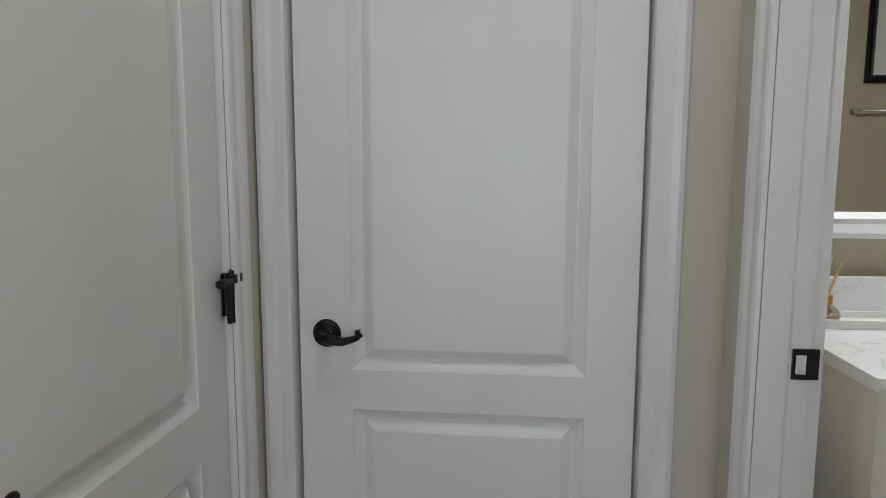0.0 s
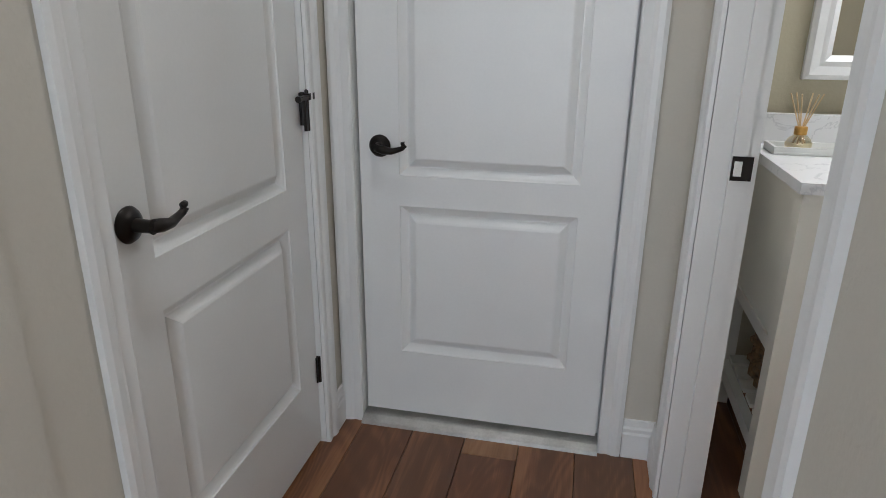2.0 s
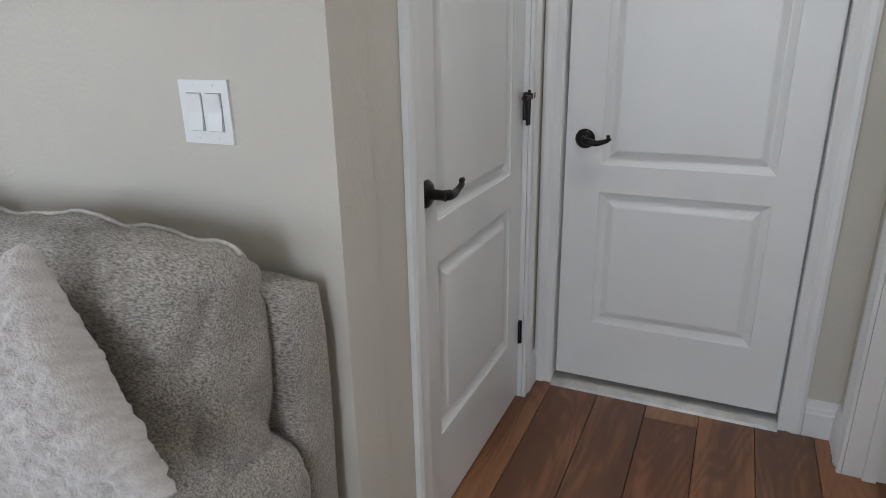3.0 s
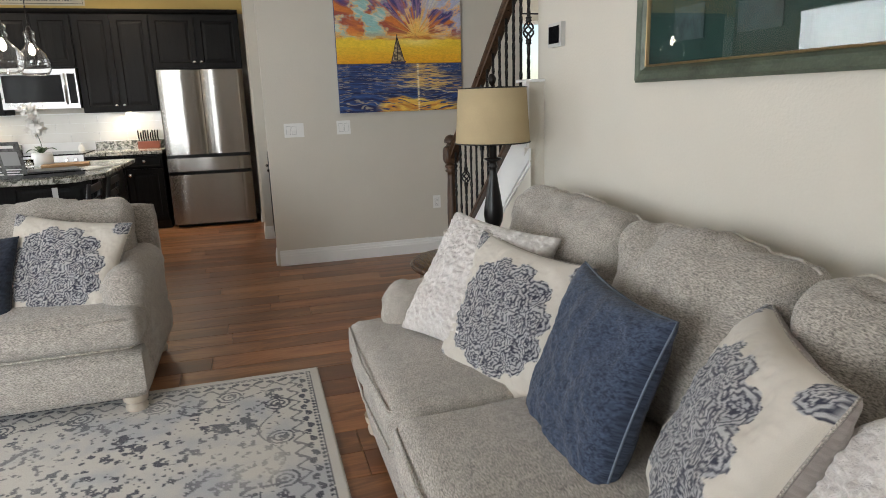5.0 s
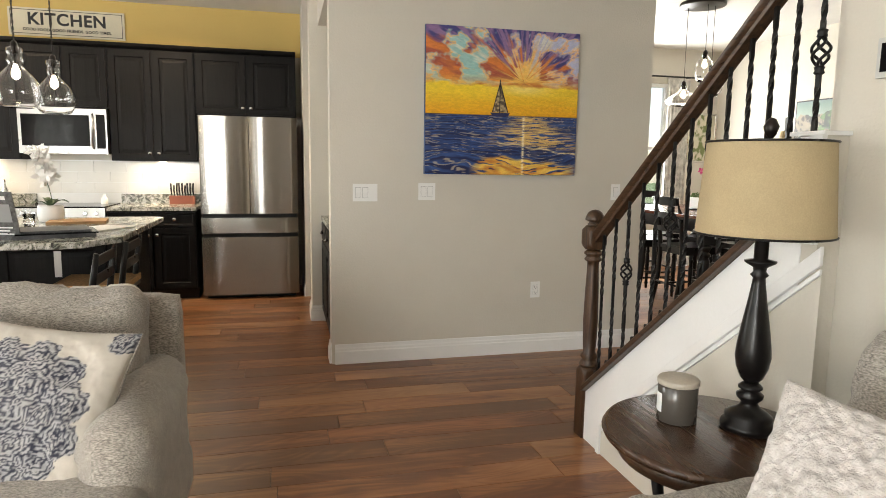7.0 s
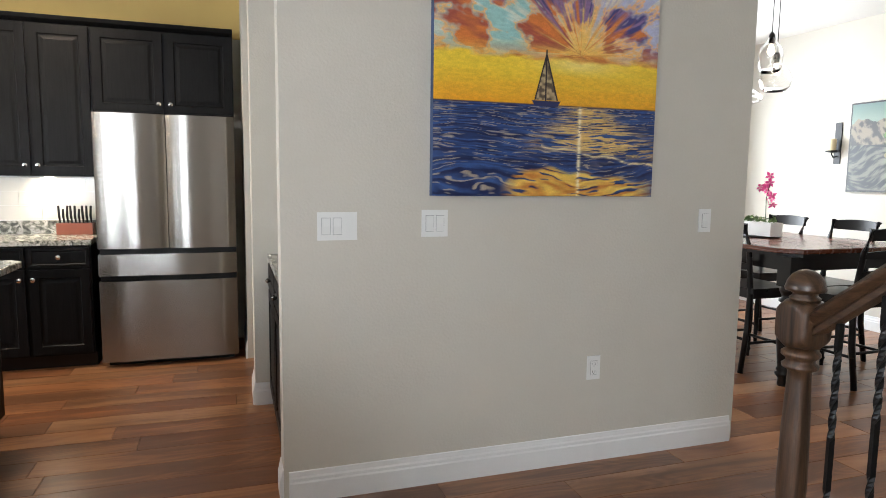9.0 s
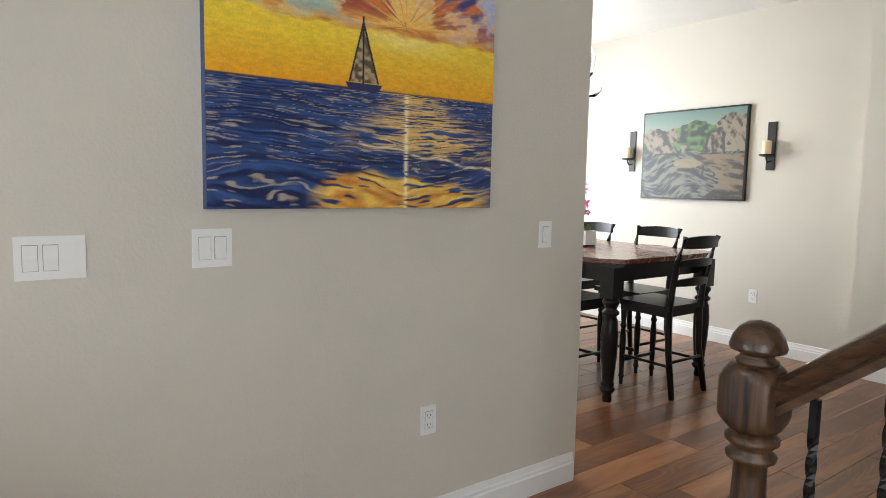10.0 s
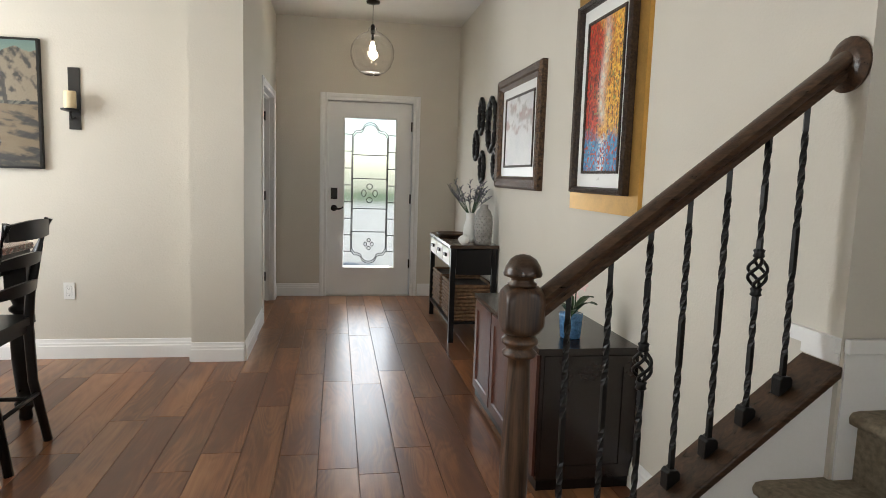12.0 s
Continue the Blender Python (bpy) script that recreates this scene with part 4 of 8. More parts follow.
part("base", lathe(bmesh.new(), [(0.072, 0), (0.072, 0.018), (0.060, 0.026), (0.062, 0.040), (0.046, 0.052), (0.032, 0.060), (0.024, 0.070), (0.022, 0.078), (0.034, 0.090), (0.036, 0.100), (0.022, 0.110), (0.032, 0.118), (0.032, 0.123), (0.018, 0.1349)], 36), BLACKWOOD, lp, smooth=True)
part("stem", lathe(bmesh.new(), [(0.018, 0.135), (0.030, 0.148), (0.042, 0.178), (0.0465, 0.208), (0.044, 0.24), (0.035, 0.30), (0.025, 0.36), (0.017, 0.415), (0.016, 0.428), (0.024, 0.436), (0.016, 0.445), (0.018, 0.457), (0.040, 0.470), (0.041, 0.475), (0.018, 0.480), (0.018, 0.60)], 36), BLACKWOOD, lp, smooth=True)
sh = lathe(bmesh.new(), [(0.172, 0.545), (0.155, 0.795)], 56)
bmesh.ops.delete(sh, geom=[f for f in sh.faces if len(f.verts) > 4], context="FACES")
bmesh.ops.solidify(sh, geom=sh.faces[:], thickness=0.003)
shade = part("shade", sh, SHADE, lp, "mustard fabric drum shade", smooth=True, angle=60)
for z, r in ((0.548, 0.1735), (0.792, 0.1575)):
    tb_ = bmesh.new()
    tube(tb_, [(r * math.cos(2 * math.pi * k / 48), r * math.sin(2 * math.pi * k / 48), z) for k in range(49)], 0.003, 6)
    part("shade_piping", tb_, BLACKWOOD, lp, "dark piping", smooth=True)
part("finial", lathe(bmesh.new(), [(0.004, 0.76), (0.004, 0.80), (0.014, 0.812), (0.02, 0.832), (0.010, 0.852), (0, 0.856)], 16), BRONZE, lp, smooth=True)
cd = thing("candle", (-3.02, 0.275, TZ), "grey glass candle jar with a lid on the side table", "candle")
part("jar", lathe(bmesh.new(), [(0.05, 0), (0.055, 0.004), (0.055, 0.105), (0.052, 0.108)], 32), mat("grey_jar", (0.085, 0.075, 0.065), 0.2, var=0.05), cd, smooth=True)
part("lid", lathe(bmesh.new(), [(0.057, 0.109), (0.058, 0.112), (0.058, 0.122), (0.055, 0.126)], 32), mat("pale_wood_lid", (0.45, 0.40, 0.33), 0.5, var=0.1), cd, smooth=True)
lab = bmesh.new()
for k in range(7):
    a0, a1 = radians(200 + 11 * k), radians(200 + 11 * (k + 1))
    lab.faces.new([lab.verts.new((0.0558 * math.cos(a), 0.0558 * math.sin(a), z)) for a, z in ((a0, 0.03), (a1, 0.03), (a1, 0.085), (a0, 0.085))])
part("paper_label", lab, PLASTIC, cd, "white paper label")


# ---- framed pictures ----
def frame_rect(bm, w, h, fw, depth, y=0.0, lip=0.0):
    """A mitred frame round w x h, its back at y, its front at y - depth."""
    prof = [(0, 0), (fw, 0), (fw, -depth * 0.7), (fw * 0.8, -depth), (fw * 0.45, -depth * 0.8), (fw * 0.25, -depth * 0.9), (0, -depth * 0.45)]
    loops = []
    for i, d in prof:
        loops.append([bm.verts.new(p) for p in ((-w / 2 - i, y + d, -h / 2 - i), (w / 2 + i, y + d, -h / 2 - i), (w / 2 + i, y + d, h / 2 + i), (-w / 2 - i, y + d, h / 2 + i))])
    for a, b in zip(loops, loops[1:] + loops[:1]):
        for k in range(4):
            bm.faces.new((a[k], a[(k + 1) % 4], b[(k + 1) % 4], b[k]))
    bmesh.ops.recalc_face_normals(bm, faces=bm.faces[:])
    return bm


def sunset(u, v):
    hz = 0.412
    dx, dz = (u - 0.63) * 1.12, v - 0.645
    r, a = np.hypot(dx, dz), np.arctan2(dz, dx)
    # the clear band over the horizon
    c = lerp((0.84, 0.42, 0.02), (0.88, 0.66, 0.06), np.clip((v - hz) * 5.5, 0, 1) + (fbm(u * 4, v * 44, 1) - 0.5) * 0.35)
    c = lerp(c, (0.95, 0.80, 0.30), np.exp(-((dx / 0.16) ** 2 + ((v - 0.60) / 0.035) ** 2)) * 0.8)
    # strokes that run out from the sun
    s1, s2 = fbm(a * 9 + 20, r * 5, 1, 4), fbm(a * 24 + 40, r * 8 + 3, 4, 3)
    puff = fbm(u * 6.5 + 2, v * 9 + 1, 7, 4)
    C = fbm(a * 3.2 + 11, r * 8 + 2, 6, 4) * 0.42 + puff * 0.58 + (s2 - 0.5) * 0.12
    light = lerp((0.36, 0.60, 0.58), (0.52, 0.54, 0.70), np.clip((u - 0.40) * 4, 0, 1))
    light = lerp(light, (0.78, 0.76, 0.64), np.clip((s2 - 0.5) * 5, 0, 1) * 0.7)
    light = lerp(light, (0.92, 0.62, 0.18), np.clip(1.25 - r * 4.0 + (s1 - 0.5) * 1.2, 0, 1))
    warm = lerp((0.70, 0.24, 0.06), (0.42, 0.11, 0.07), np.clip((s1 - 0.42) * 6, 0, 1))
    cool = lerp((0.07, 0.07, 0.24), (0.30, 0.19, 0.36), np.clip((s2 - 0.40) * 5, 0, 1))
    cloud = lerp(warm, cool, np.clip((v - 0.80 + (u - 0.45) * 0.22) * 9 + (s1 - 0.5) * 4, 0, 1))
    sky_ = lerp(light, cloud, np.clip((C - 0.455) * 16, 0, 1))
    sky_ = lerp(sky_, (0.92, 0.50, 0.13), np.exp(-(((C - 0.455) / 0.018) ** 2)) * 0.75)
    ray = np.clip(np.sin(a * 21 + (s1 - 0.5) * 3) * 1.5 - 0.5, 0, 1) * np.clip(1.15 - r * 4.2, 0, 1) * (dz > -0.01)
    sky_ = lerp(sky_, lerp((0.95, 0.74, 0.24), (0.80, 0.30, 0.05), s2 * 2 - 0.5), ray)
    low = np.clip(1 - (v - 0.60) * 11, 0, 1)
    sky_ = lerp(sky_, lerp((0.72, 0.30, 0.05), (0.92, 0.58, 0.12), np.clip((fbm(u * 5, v * 46, 9) - 0.40) * 6, 0, 1)), low * 0.85)
    base = 0.600 + 0.018 * np.sin(u * 8 + 1) + 0.05 * np.clip(0.35 - np.abs(u - 0.45), 0, 1) + (fbm(u * 9, v * 30, 3) - 0.5) * 0.05
    c = lerp(c, sky_, np.clip((v - base) * 60, 0, 1))
    # the sea: long thin strokes, broader in front
    q = np.log(np.maximum(hz - v, 0) + 0.06)
    wave = np.sin(u * 6 + 1.0) * 0.05 + (fbm(u * 4, q * 3, 2) - 0.5) * 0.25
    st1, st2, st3 = vn(u * 11, (q + wave) * 42, 2), vn(u * 17 + 3, (q + wave) * 66 + 5, 4), vn(u * 26, (q + wave) * 90, 5)
    s = lerp((0.008, 0.020, 0.10), (0.05, 0.12, 0.32), np.clip(st1 * 1.6 - 0.3, 0, 1))
    s = lerp(s, (0.55, 0.46, 0.34), np.clip((st2 * 0.7 + st3 * 0.3 - 0.64) * 9, 0, 1) * 0.75)
    band = np.clip(1.5 - np.abs(u - 0.66 - (hz - v) * 0.35) / (0.06 + (hz - v) * 1.1), 0, 1) * np.clip((v - (0.20 - 0.10 * (u - 0.5))) * 30, 0, 1)
    s = lerp(s, lerp((0.55, 0.34, 0.14), (0.90, 0.66, 0.24), st3), band * np.clip((st2 - 0.36) * 7, 0, 1))
    dark = np.exp(-(((v - (0.165 - 0.06 * (u - 0.5) + 0.02 * np.sin(u * 9))) / 0.045) ** 2)) * np.clip((u - 0.22) * 5, 0, 1)
    s = lerp(s, lerp((0.006, 0.014, 0.075), (0.03, 0.07, 0.24), st1), dark * 0.85 * (st3 < 0.75))
    edge = 0.135 - 0.13 * np.clip(u - 0.50, 0, 1) - 0.5 * np.clip(0.42 - u, 0, 1) + 0.008 * np.sin(u * 40)
    fore = np.clip((edge - v) * 50, 0, 1) * np.clip((u - 0.28) * 12, 0, 1) * np.clip((1.02 - u) * 9, 0, 1)
    s = lerp(s, lerp((0.62, 0.26, 0.05), (0.93, 0.70, 0.16), st1 * 1.4 - 0.2), fore * np.clip((st2 - 0.22) * 7, 0, 1))
    crest = np.exp(-(((v - (0.225 - 0.16 * (u - 0.5) + 0.008 * np.sin(u * 34))) / 0.006) ** 2)) * (u > 0.46)
    s = lerp(s, (0.90, 0.74, 0.40), crest * np.clip(st3 * 2 - 0.4, 0, 1))
    glint = np.exp(-(((u - 0.635) / 0.008) ** 2)) * (st2 > 0.42)
    s = lerp(s, (0.95, 0.86, 0.58), glint * 0.85)
    c = lerp(s, c, np.clip((v - hz) * 300, 0, 1))
    c = lerp(c, (0.10, 0.03, 0.03), np.exp(-(((v - hz) / 0.003) ** 2)) * 0.7)
    # the boat
    bx, bz = u - 0.475, v - hz
    left, right = (bx > -0.056 + bz * 0.235) & (bx < -0.002), (bx > 0.002) & (bx < 0.062 - bz * 0.26)
    sail = (bz > 0.022) & (bz < 0.232) & (left | right)
    rim = sail & ((bx < -0.050 + bz * 0.235) | (bx > 0.055 - bz * 0.26) | (np.abs(bx) < 0.004))
    c = lerp(c, lerp((0.10, 0.08, 0.07), (0.50, 0.40, 0.26), np.clip(vn(u * 90, v * 75, 2) * 2.4 - 0.7, 0, 1)), sail * 0.95)
    c = lerp(c, (0.03, 0.02, 0.03), (rim | ((np.abs(bx) < 0.003) & (bz > 0) & (bz < 0.245))) * 1.0)
    c = lerp(c, (0.03, 0.04, 0.14), ((bz > -0.006) & (bz < 0.020) & (np.abs(bx - 0.003) < 0.066 + (bz - 0.02) * 0.6)) * 1.0)
    c = c * (0.86 + 0.26 * fbm(u * 55, v * 120, 5, 2))[..., None]
    return np.clip(c, 0, 1) ** 1.12


def lagoon(u, v):
    sky_ = lerp((0.30, 0.40, 0.32), (0.13, 0.24, 0.22), (v - 0.82) * 5)
    mh = 0.80 + 0.05 * np.abs(np.sin(u * 13)) - 0.04 * vn(u * 22, u * 0, 1) + 0.13 * np.clip((u - 0.66) * 4, 0, 1)
    rock = lerp((0.035, 0.032, 0.025), (0.33, 0.265, 0.18), np.clip((fbm(u * 26 + v * 12, v * 14 - u * 9, 2) - 0.38) * 5.5, 0, 1))
    c = lerp(sky_, rock, (v < mh) * 1.0)
    tree = (np.hypot((u - 0.52) * 0.9, (v - 0.70)) < 0.10 + 0.20 * (fbm(u * 11, v * 11, 3) - 0.2))
    c = lerp(c, lerp((0.015, 0.035, 0.015), (0.13, 0.24, 0.07), np.clip(vn(u * 30, v * 30, 4) * 2 - 0.6, 0, 1)), tree * 1.0)
    swirl = fbm(u * 14, v * 46 + np.sin(u * 8 + v * 5) * 4.0, 6)
    water = lerp((0.010, 0.016, 0.020), (0.22, 0.215, 0.16), np.clip((swirl - 0.40) * 4.5, 0, 1))
    c = lerp(c, water, (v < 0.52) * 1.0)
    sand = np.hypot((u - 0.47) / 2.6, v - 0.40) < 0.055
    c = lerp(c, lerp((0.42, 0.32, 0.16), (0.22, 0.18, 0.10), swirl), sand * 0.95)
    for k, (x0, x1) in enumerate(((0.60, 0.66), (0.76, 0.70), (0.86, 0.80))):
        c = lerp(c, (0.03, 0.022, 0.015), ((np.abs(u - (x0 + (x1 - x0) * v * 1.4)) < 0.012) & (v > 0.25) & (v < 0.72)) * 0.9)
    right = (u > 0.62 + 0.16 * np.sin(v * 8)) & (v < 0.50)
    return 0.60 * lerp(c, lerp((0.02, 0.015, 0.01), (0.27, 0.19, 0.10), np.clip((fbm(u * 10 + v * 14, v * 18, 5) - 0.42) * 6, 0, 1)), right * 0.9)


def autumn(u, v):
    """Red trees on one side, gold on the other, a pale gap between them over a wet blue and white road."""
    gap = np.exp(-(((u - 0.50 - 0.05 * np.sin(v * 9)) / 0.10) ** 2))
    a_, b_ = vn(u * 34, v * 62, 1), vn(u * 52 + 5, v * 90, 2)
    side = np.clip((u - 0.45) * 3 + (fbm(u * 6, v * 9, 7) - 0.5) * 2.4 + 0.4, 0, 1)
    c = lerp(lerp((0.16, 0.01, 0.01), (0.66, 0.07, 0.03), a_), lerp((0.50, 0.14, 0.02), (0.92, 0.60, 0.10), a_), side)
    c = lerp(c, (0.035, 0.03, 0.03), np.clip((0.30 - b_) * 8, 0, 1) * 0.8)
    c = lerp(c, (0.20, 0.26, 0.10), np.clip((vn(u * 30, v * 40, 6) - 0.78) * 9, 0, 1) * 0.8)
    c = lerp(c, lerp((0.55, 0.66, 0.66), (0.86, 0.84, 0.70), b_), gap * np.clip((v - 0.26) * 8, 0, 1) * (0.35 + 0.65 * vn(u * 30, v * 50, 3)) * np.clip(1.5 - v * 0.9, 0, 1))
    for x0 in (0.10, 0.24, 0.36, 0.68, 0.80, 0.92):
        c = lerp(c, (0.02, 0.018, 0.03), ((np.abs(u - x0 - 0.01 * np.sin(v * 30)) < 0.010) & (v > 0.24) & (v < 0.75) & (a_ < 0.62)) * 0.85)
    low = np.clip((0.27 - v) * 14 + (vn(u * 14, v * 20, 4) - 0.5), 0, 1)
    wet = lerp((0.02, 0.07, 0.22), (0.10, 0.38, 0.62), a_)
    wet = lerp(wet, (0.80, 0.82, 0.80), np.clip(gap * 1.3, 0, 1) * np.clip(b_ * 1.8 - 0.4, 0, 1))
    wet = lerp(wet, (0.45, 0.07, 0.04), (vn(u * 40, v * 74, 6) > 0.70) * 1.0)
    return lerp(c, wet, low)


def faded(u, v):
    c = lerp((0.55, 0.56, 0.58), (0.70, 0.69, 0.68), fbm(u * 5, v * 5, 1))
    return lerp(c, lerp((0.30, 0.10, 0.09), (0.30, 0.32, 0.30), vn(u * 9, v * 9, 3)), np.clip((fbm(u * 8, v * 8, 2) - 0.5) * 7, 0, 1) * (v > 0.45) * 0.7)


pt = thing("sunset_painting", E90(0.6505, 1.765, PX), "unframed canvas of a sailing boat at sunset on the beige wall", "painting")
part("canvas_edge", Bx(-0.5435, 0.5435, -0.036, 0, -0.483, 0.483), mat("blue_canvas_edge", (0.05, 0.09, 0.20), 0.6, var=0.2, scale=20), pt, bevel=0.003)
picture(pt, 1.085, 0.964, sunset, -0.0372, 460, 0.001)
pt = thing("landscape_painting", (-7.16, DY, 1.70), "dark landscape canvas of rocks and trees in the dining room", "painting")
part("canvas_edge", Bx(-0.53, 0.53, -0.034, 0, -0.415, 0.415), BLACKWOOD, pt)
picture(pt, 1.03, 0.80, lagoon, -0.036, 200)
ROPE = mat("carved_dark_wood", (0.035, 0.020, 0.012), 0.4, 0.2, var=0.5, scale=70, bump=0.006, bump_scale=110)
pt = thing("autumn_painting", pose(-3.45, 3.28, 1.73, 0, 0, -90), "autumn forest painting in a dark frame on a wide gilt surround", "painting")
part("gilt_surround", Bx(-0.40, 0.40, -0.02, 0, -0.56, 0.56), GOLD, pt, bevel=0.006)
part("inner_frame", frame_rect(bmesh.new(), 0.56, 0.88, 0.032, 0.045, -0.021), ROPE, pt, "dark wooden frame")
part("white_mount", Bx(-0.28, 0.28, -0.03, -0.022, -0.44, 0.44), PLASTIC, pt)
part("inner_lip", frame_rect(bmesh.new(), 0.40, 0.72, 0.014, 0.010, -0.031), ROPE, pt, "thin dark inner frame")
picture(pt, 0.40, 0.72, autumn, -0.0325, 200)
pt = thing("framed_print", pose(-3.45, 4.765, 1.655, 0, 0, -90), "faded floral print in an ornate bronze frame on the foyer wall", "picture")
part("ornate_frame", frame_rect(bmesh.new(), 0.90, 0.64, 0.09, 0.05), mat("aged_bronze", (0.075, 0.040, 0.020), 0.4, 0.4, var=0.6, scale=60, bump=0.010, bump_scale=70), pt)
part("white_mount", Bx(-0.45, 0.45, -0.014, -0.002, -0.32, 0.32), PLASTIC, pt)
picture(pt, 0.68, 0.48, faded, -0.016, 60)
part("dark_fillet", frame_rect(bmesh.new(), 0.68, 0.48, 0.016, 0.010, -0.014), ROPE, pt, "thin dark inner frame")
pt = thing("sports_picture", (-1.62, 0.70, 1.83), "glazed dark green picture framed in green and gold", "picture")
GREENF = mat("green_gold_frame", (0.09, 0.11, 0.08), 0.4, 0.2, var=0.25, scale=12)
part("outer_frame", frame_rect(bmesh.new(), 0.96, 0.74, 0.05, 0.035), GREENF, pt)
part("inner_fillet", frame_rect(bmesh.new(), 0.945, 0.725, 0.008, 0.016, -0.008), mat("dull_gilt", (0.30, 0.21, 0.10), 0.4, 0.6, var=0.1), pt, "thin gold fillet")
part("green_mount", Bx(-0.48, 0.48, -0.010, -0.002, -0.37, 0.37), mat("green_mount_board", (0.012, 0.06, 0.05), 0.7, var=0.1), pt)
part("plaque", Bx((-0.34, -0.20, -0.013, -0.0105, -0.30, -0.20), (-0.06, 0.10, -0.013, -0.0105, -0.30, -0.22), (-0.30, 0.28, -0.013, -0.0105, -0.08, 0.26)), mat("dim_photo", (0.05, 0.10, 0.10), 0.5, var=0.3, scale=25), pt)
part("picture_glass", Bx(-0.476, 0.476, -0.017, -0.015, -0.366, 0.366), GLASS, pt)


# ---- kitchen ----
def stone_mat(name, base, spots, scale=18, rough=0.18):
    m = mat(name, base, rough, var=0.05)
    n, l, b = nodes_of(m)
    co, v1, v2 = n.new("ShaderNodeTexCoord"), n.new("ShaderNodeTexNoise"), n.new("ShaderNodeTexVoronoi")
    v1.inputs["Scale"].default_value, v1.inputs["Detail"].default_value, v1.inputs["Distortion"].default_value = scale, 8, 1.5
    v2.inputs["Scale"].default_value = scale * 6
    l.new(co.outputs["Object"], v1.inputs["Vector"])
    l.new(co.outputs["Object"], v2.inputs["Vector"])
    c1 = ramp_of(n, l, v1.outputs["Fac"], [(0.36, spots[0]), (0.46, spots[1]), (0.54, base), (0.70, spots[2])])
    c2 = ramp_of(n, l, v2.outputs["Distance"], [(0.15, (0, 0, 0)), (0.35, (1, 1, 1))])
    l.new(mixer(n, l, c2, spots[0], c1), b.inputs["Base Color"])
    return m


GRANITE = stone_mat("speckled_granite", (0.42, 0.41, 0.37), [(0.05, 0.05, 0.045), (0.20, 0.21, 0.17), (0.62, 0.61, 0.57)])
MARBLE = mat("white_marble", (0.74, 0.74, 0.74), 0.2, var=0.02)
_n, _l, _b = nodes_of(MARBLE)
_co, _no = _n.new("ShaderNodeTexCoord"), _n.new("ShaderNodeTexNoise")
_no.inputs["Scale"].default_value, _no.inputs["Detail"].default_value, _no.inputs["Distortion"].default_value = 3.5, 6, 2.2
_l.new(_co.outputs["Object"], _no.inputs["Vector"])
_l.new(ramp_of(_n, _l, _no.outputs["Fac"], [(0.485, (0.78, 0.78, 0.78)), (0.5, (0.62, 0.62, 0.63)), (0.515, (0.78, 0.78, 0.78))]), _b.inputs["Base Color"])
TILE = mat("white_glazed_tile", (0.70, 0.68, 0.63), 0.15, var=0.02)
# Wall colour with the warm lamps' yellow light painted in.
WARM_TINT = mat("warm_tinted_paint", (0.62, 0.44, 0.14), 0.7, var=0.02, scale=2, bump=0.001, bump_scale=90)
KF = -8.30
X90 = lambda x, y, z: pose(x, y, z, 0, 0, 90)
DOORP = [(0, 0), (0.0, -0.018), (0.055, -0.018), (0.062, -0.010), (0.075, -0.010), (0.095, -0.014)]


def cabinet(name, y0, y1, z0, z1, depth, front, doors, label, group="", drawers=0, toe=0.0, knobs="low"):
    """A kitchen unit whose front is the plane x = front, looking to +x."""
    th = thing(name, pose(front, y0, z0, 0, 0, 90), label, "kitchen cabinet", group)
    w, h = y1 - y0, z1 - z0
    part("body", Bx(0.001, w - 0.001, 0.0, depth, toe, h), BLACKOAK, th)
    if toe:
        part("toe_kick", Bx(0.0, w, 0.06, depth, 0, toe), BLACKWOOD, th)
    dh = 0.15 if drawers else 0
    dw = w / doors
    for i in range(doors):
        bm = bmesh.new()
        rings(bm, i * dw + 0.012, (i + 1) * dw - 0.012, toe + 0.015, h - 0.015 - dh, DOORP)
        d = part("cabinet_door", bm, BLACKOAK, th)
        kx = (i + 1) * dw - 0.04 if i % 2 == 0 and doors > 1 else i * dw + 0.04
        kz = toe + 0.075 if knobs == "low" else h - dh - 0.08
        kb = lathe(bmesh.new(), [(0.006, 0), (0.006, 0.012), (0.015, 0.018), (0.016, 0.026), (0.0, 0.031)], 14, Matrix.Translation((kx, -0.018, kz)) @ pose(0, 0, 0, 90))
        part("knob", kb, CHROME, d, "brushed round knob", smooth=True)
    if drawers:
        for i in range(doors):
            bm = bmesh.new()
            rings(bm, i * dw + 0.012, (i + 1) * dw - 0.012, h - dh, h - 0.015, [(0, 0), (0, -0.018), (0.02, -0.018), (0.026, -0.012)])
            d = part("drawer_front", bm, BLACKOAK, th)
            kb = lathe(bmesh.new(), [(0.006, 0), (0.006, 0.012), (0.015, 0.018), (0.016, 0.026), (0.0, 0.031)], 14, Matrix.Translation(((i + 0.5) * dw, -0.018, h - dh / 2 - 0.005)) @ pose(0, 0, 0, 90))
            part("knob", kb, CHROME, d, "brushed round knob", smooth=True)
    return th


UPL, BSL = "black oak wall cabinet with two raised doors and small knobs", "black oak base cabinet under the granite counter"
cabinet("wall_cabinet", -1.625, -0.66, 1.80, 2.40, 0.30, KF, 2, "black oak cabinet above the steel fridge", "wall cabinets")
cabinet("wall_cabinet", -2.41, -1.625, 1.34, 2.40, 0.30, KF, 2, UPL, "wall cabinets")
cabinet("wall_cabinet", -3.18, -2.41, 1.83, 2.40, 0.30, KF, 2, "short black oak cabinet above the microwave", "wall cabinets")
cabinet("wall_cabinet", -3.95, -3.18, 1.34, 2.40, 0.30, KF, 2, UPL, "wall cabinets")
cabinet("wall_cabinet", -4.75, -3.95, 1.34, 2.40, 0.30, KF, 2, UPL, "wall cabinets")
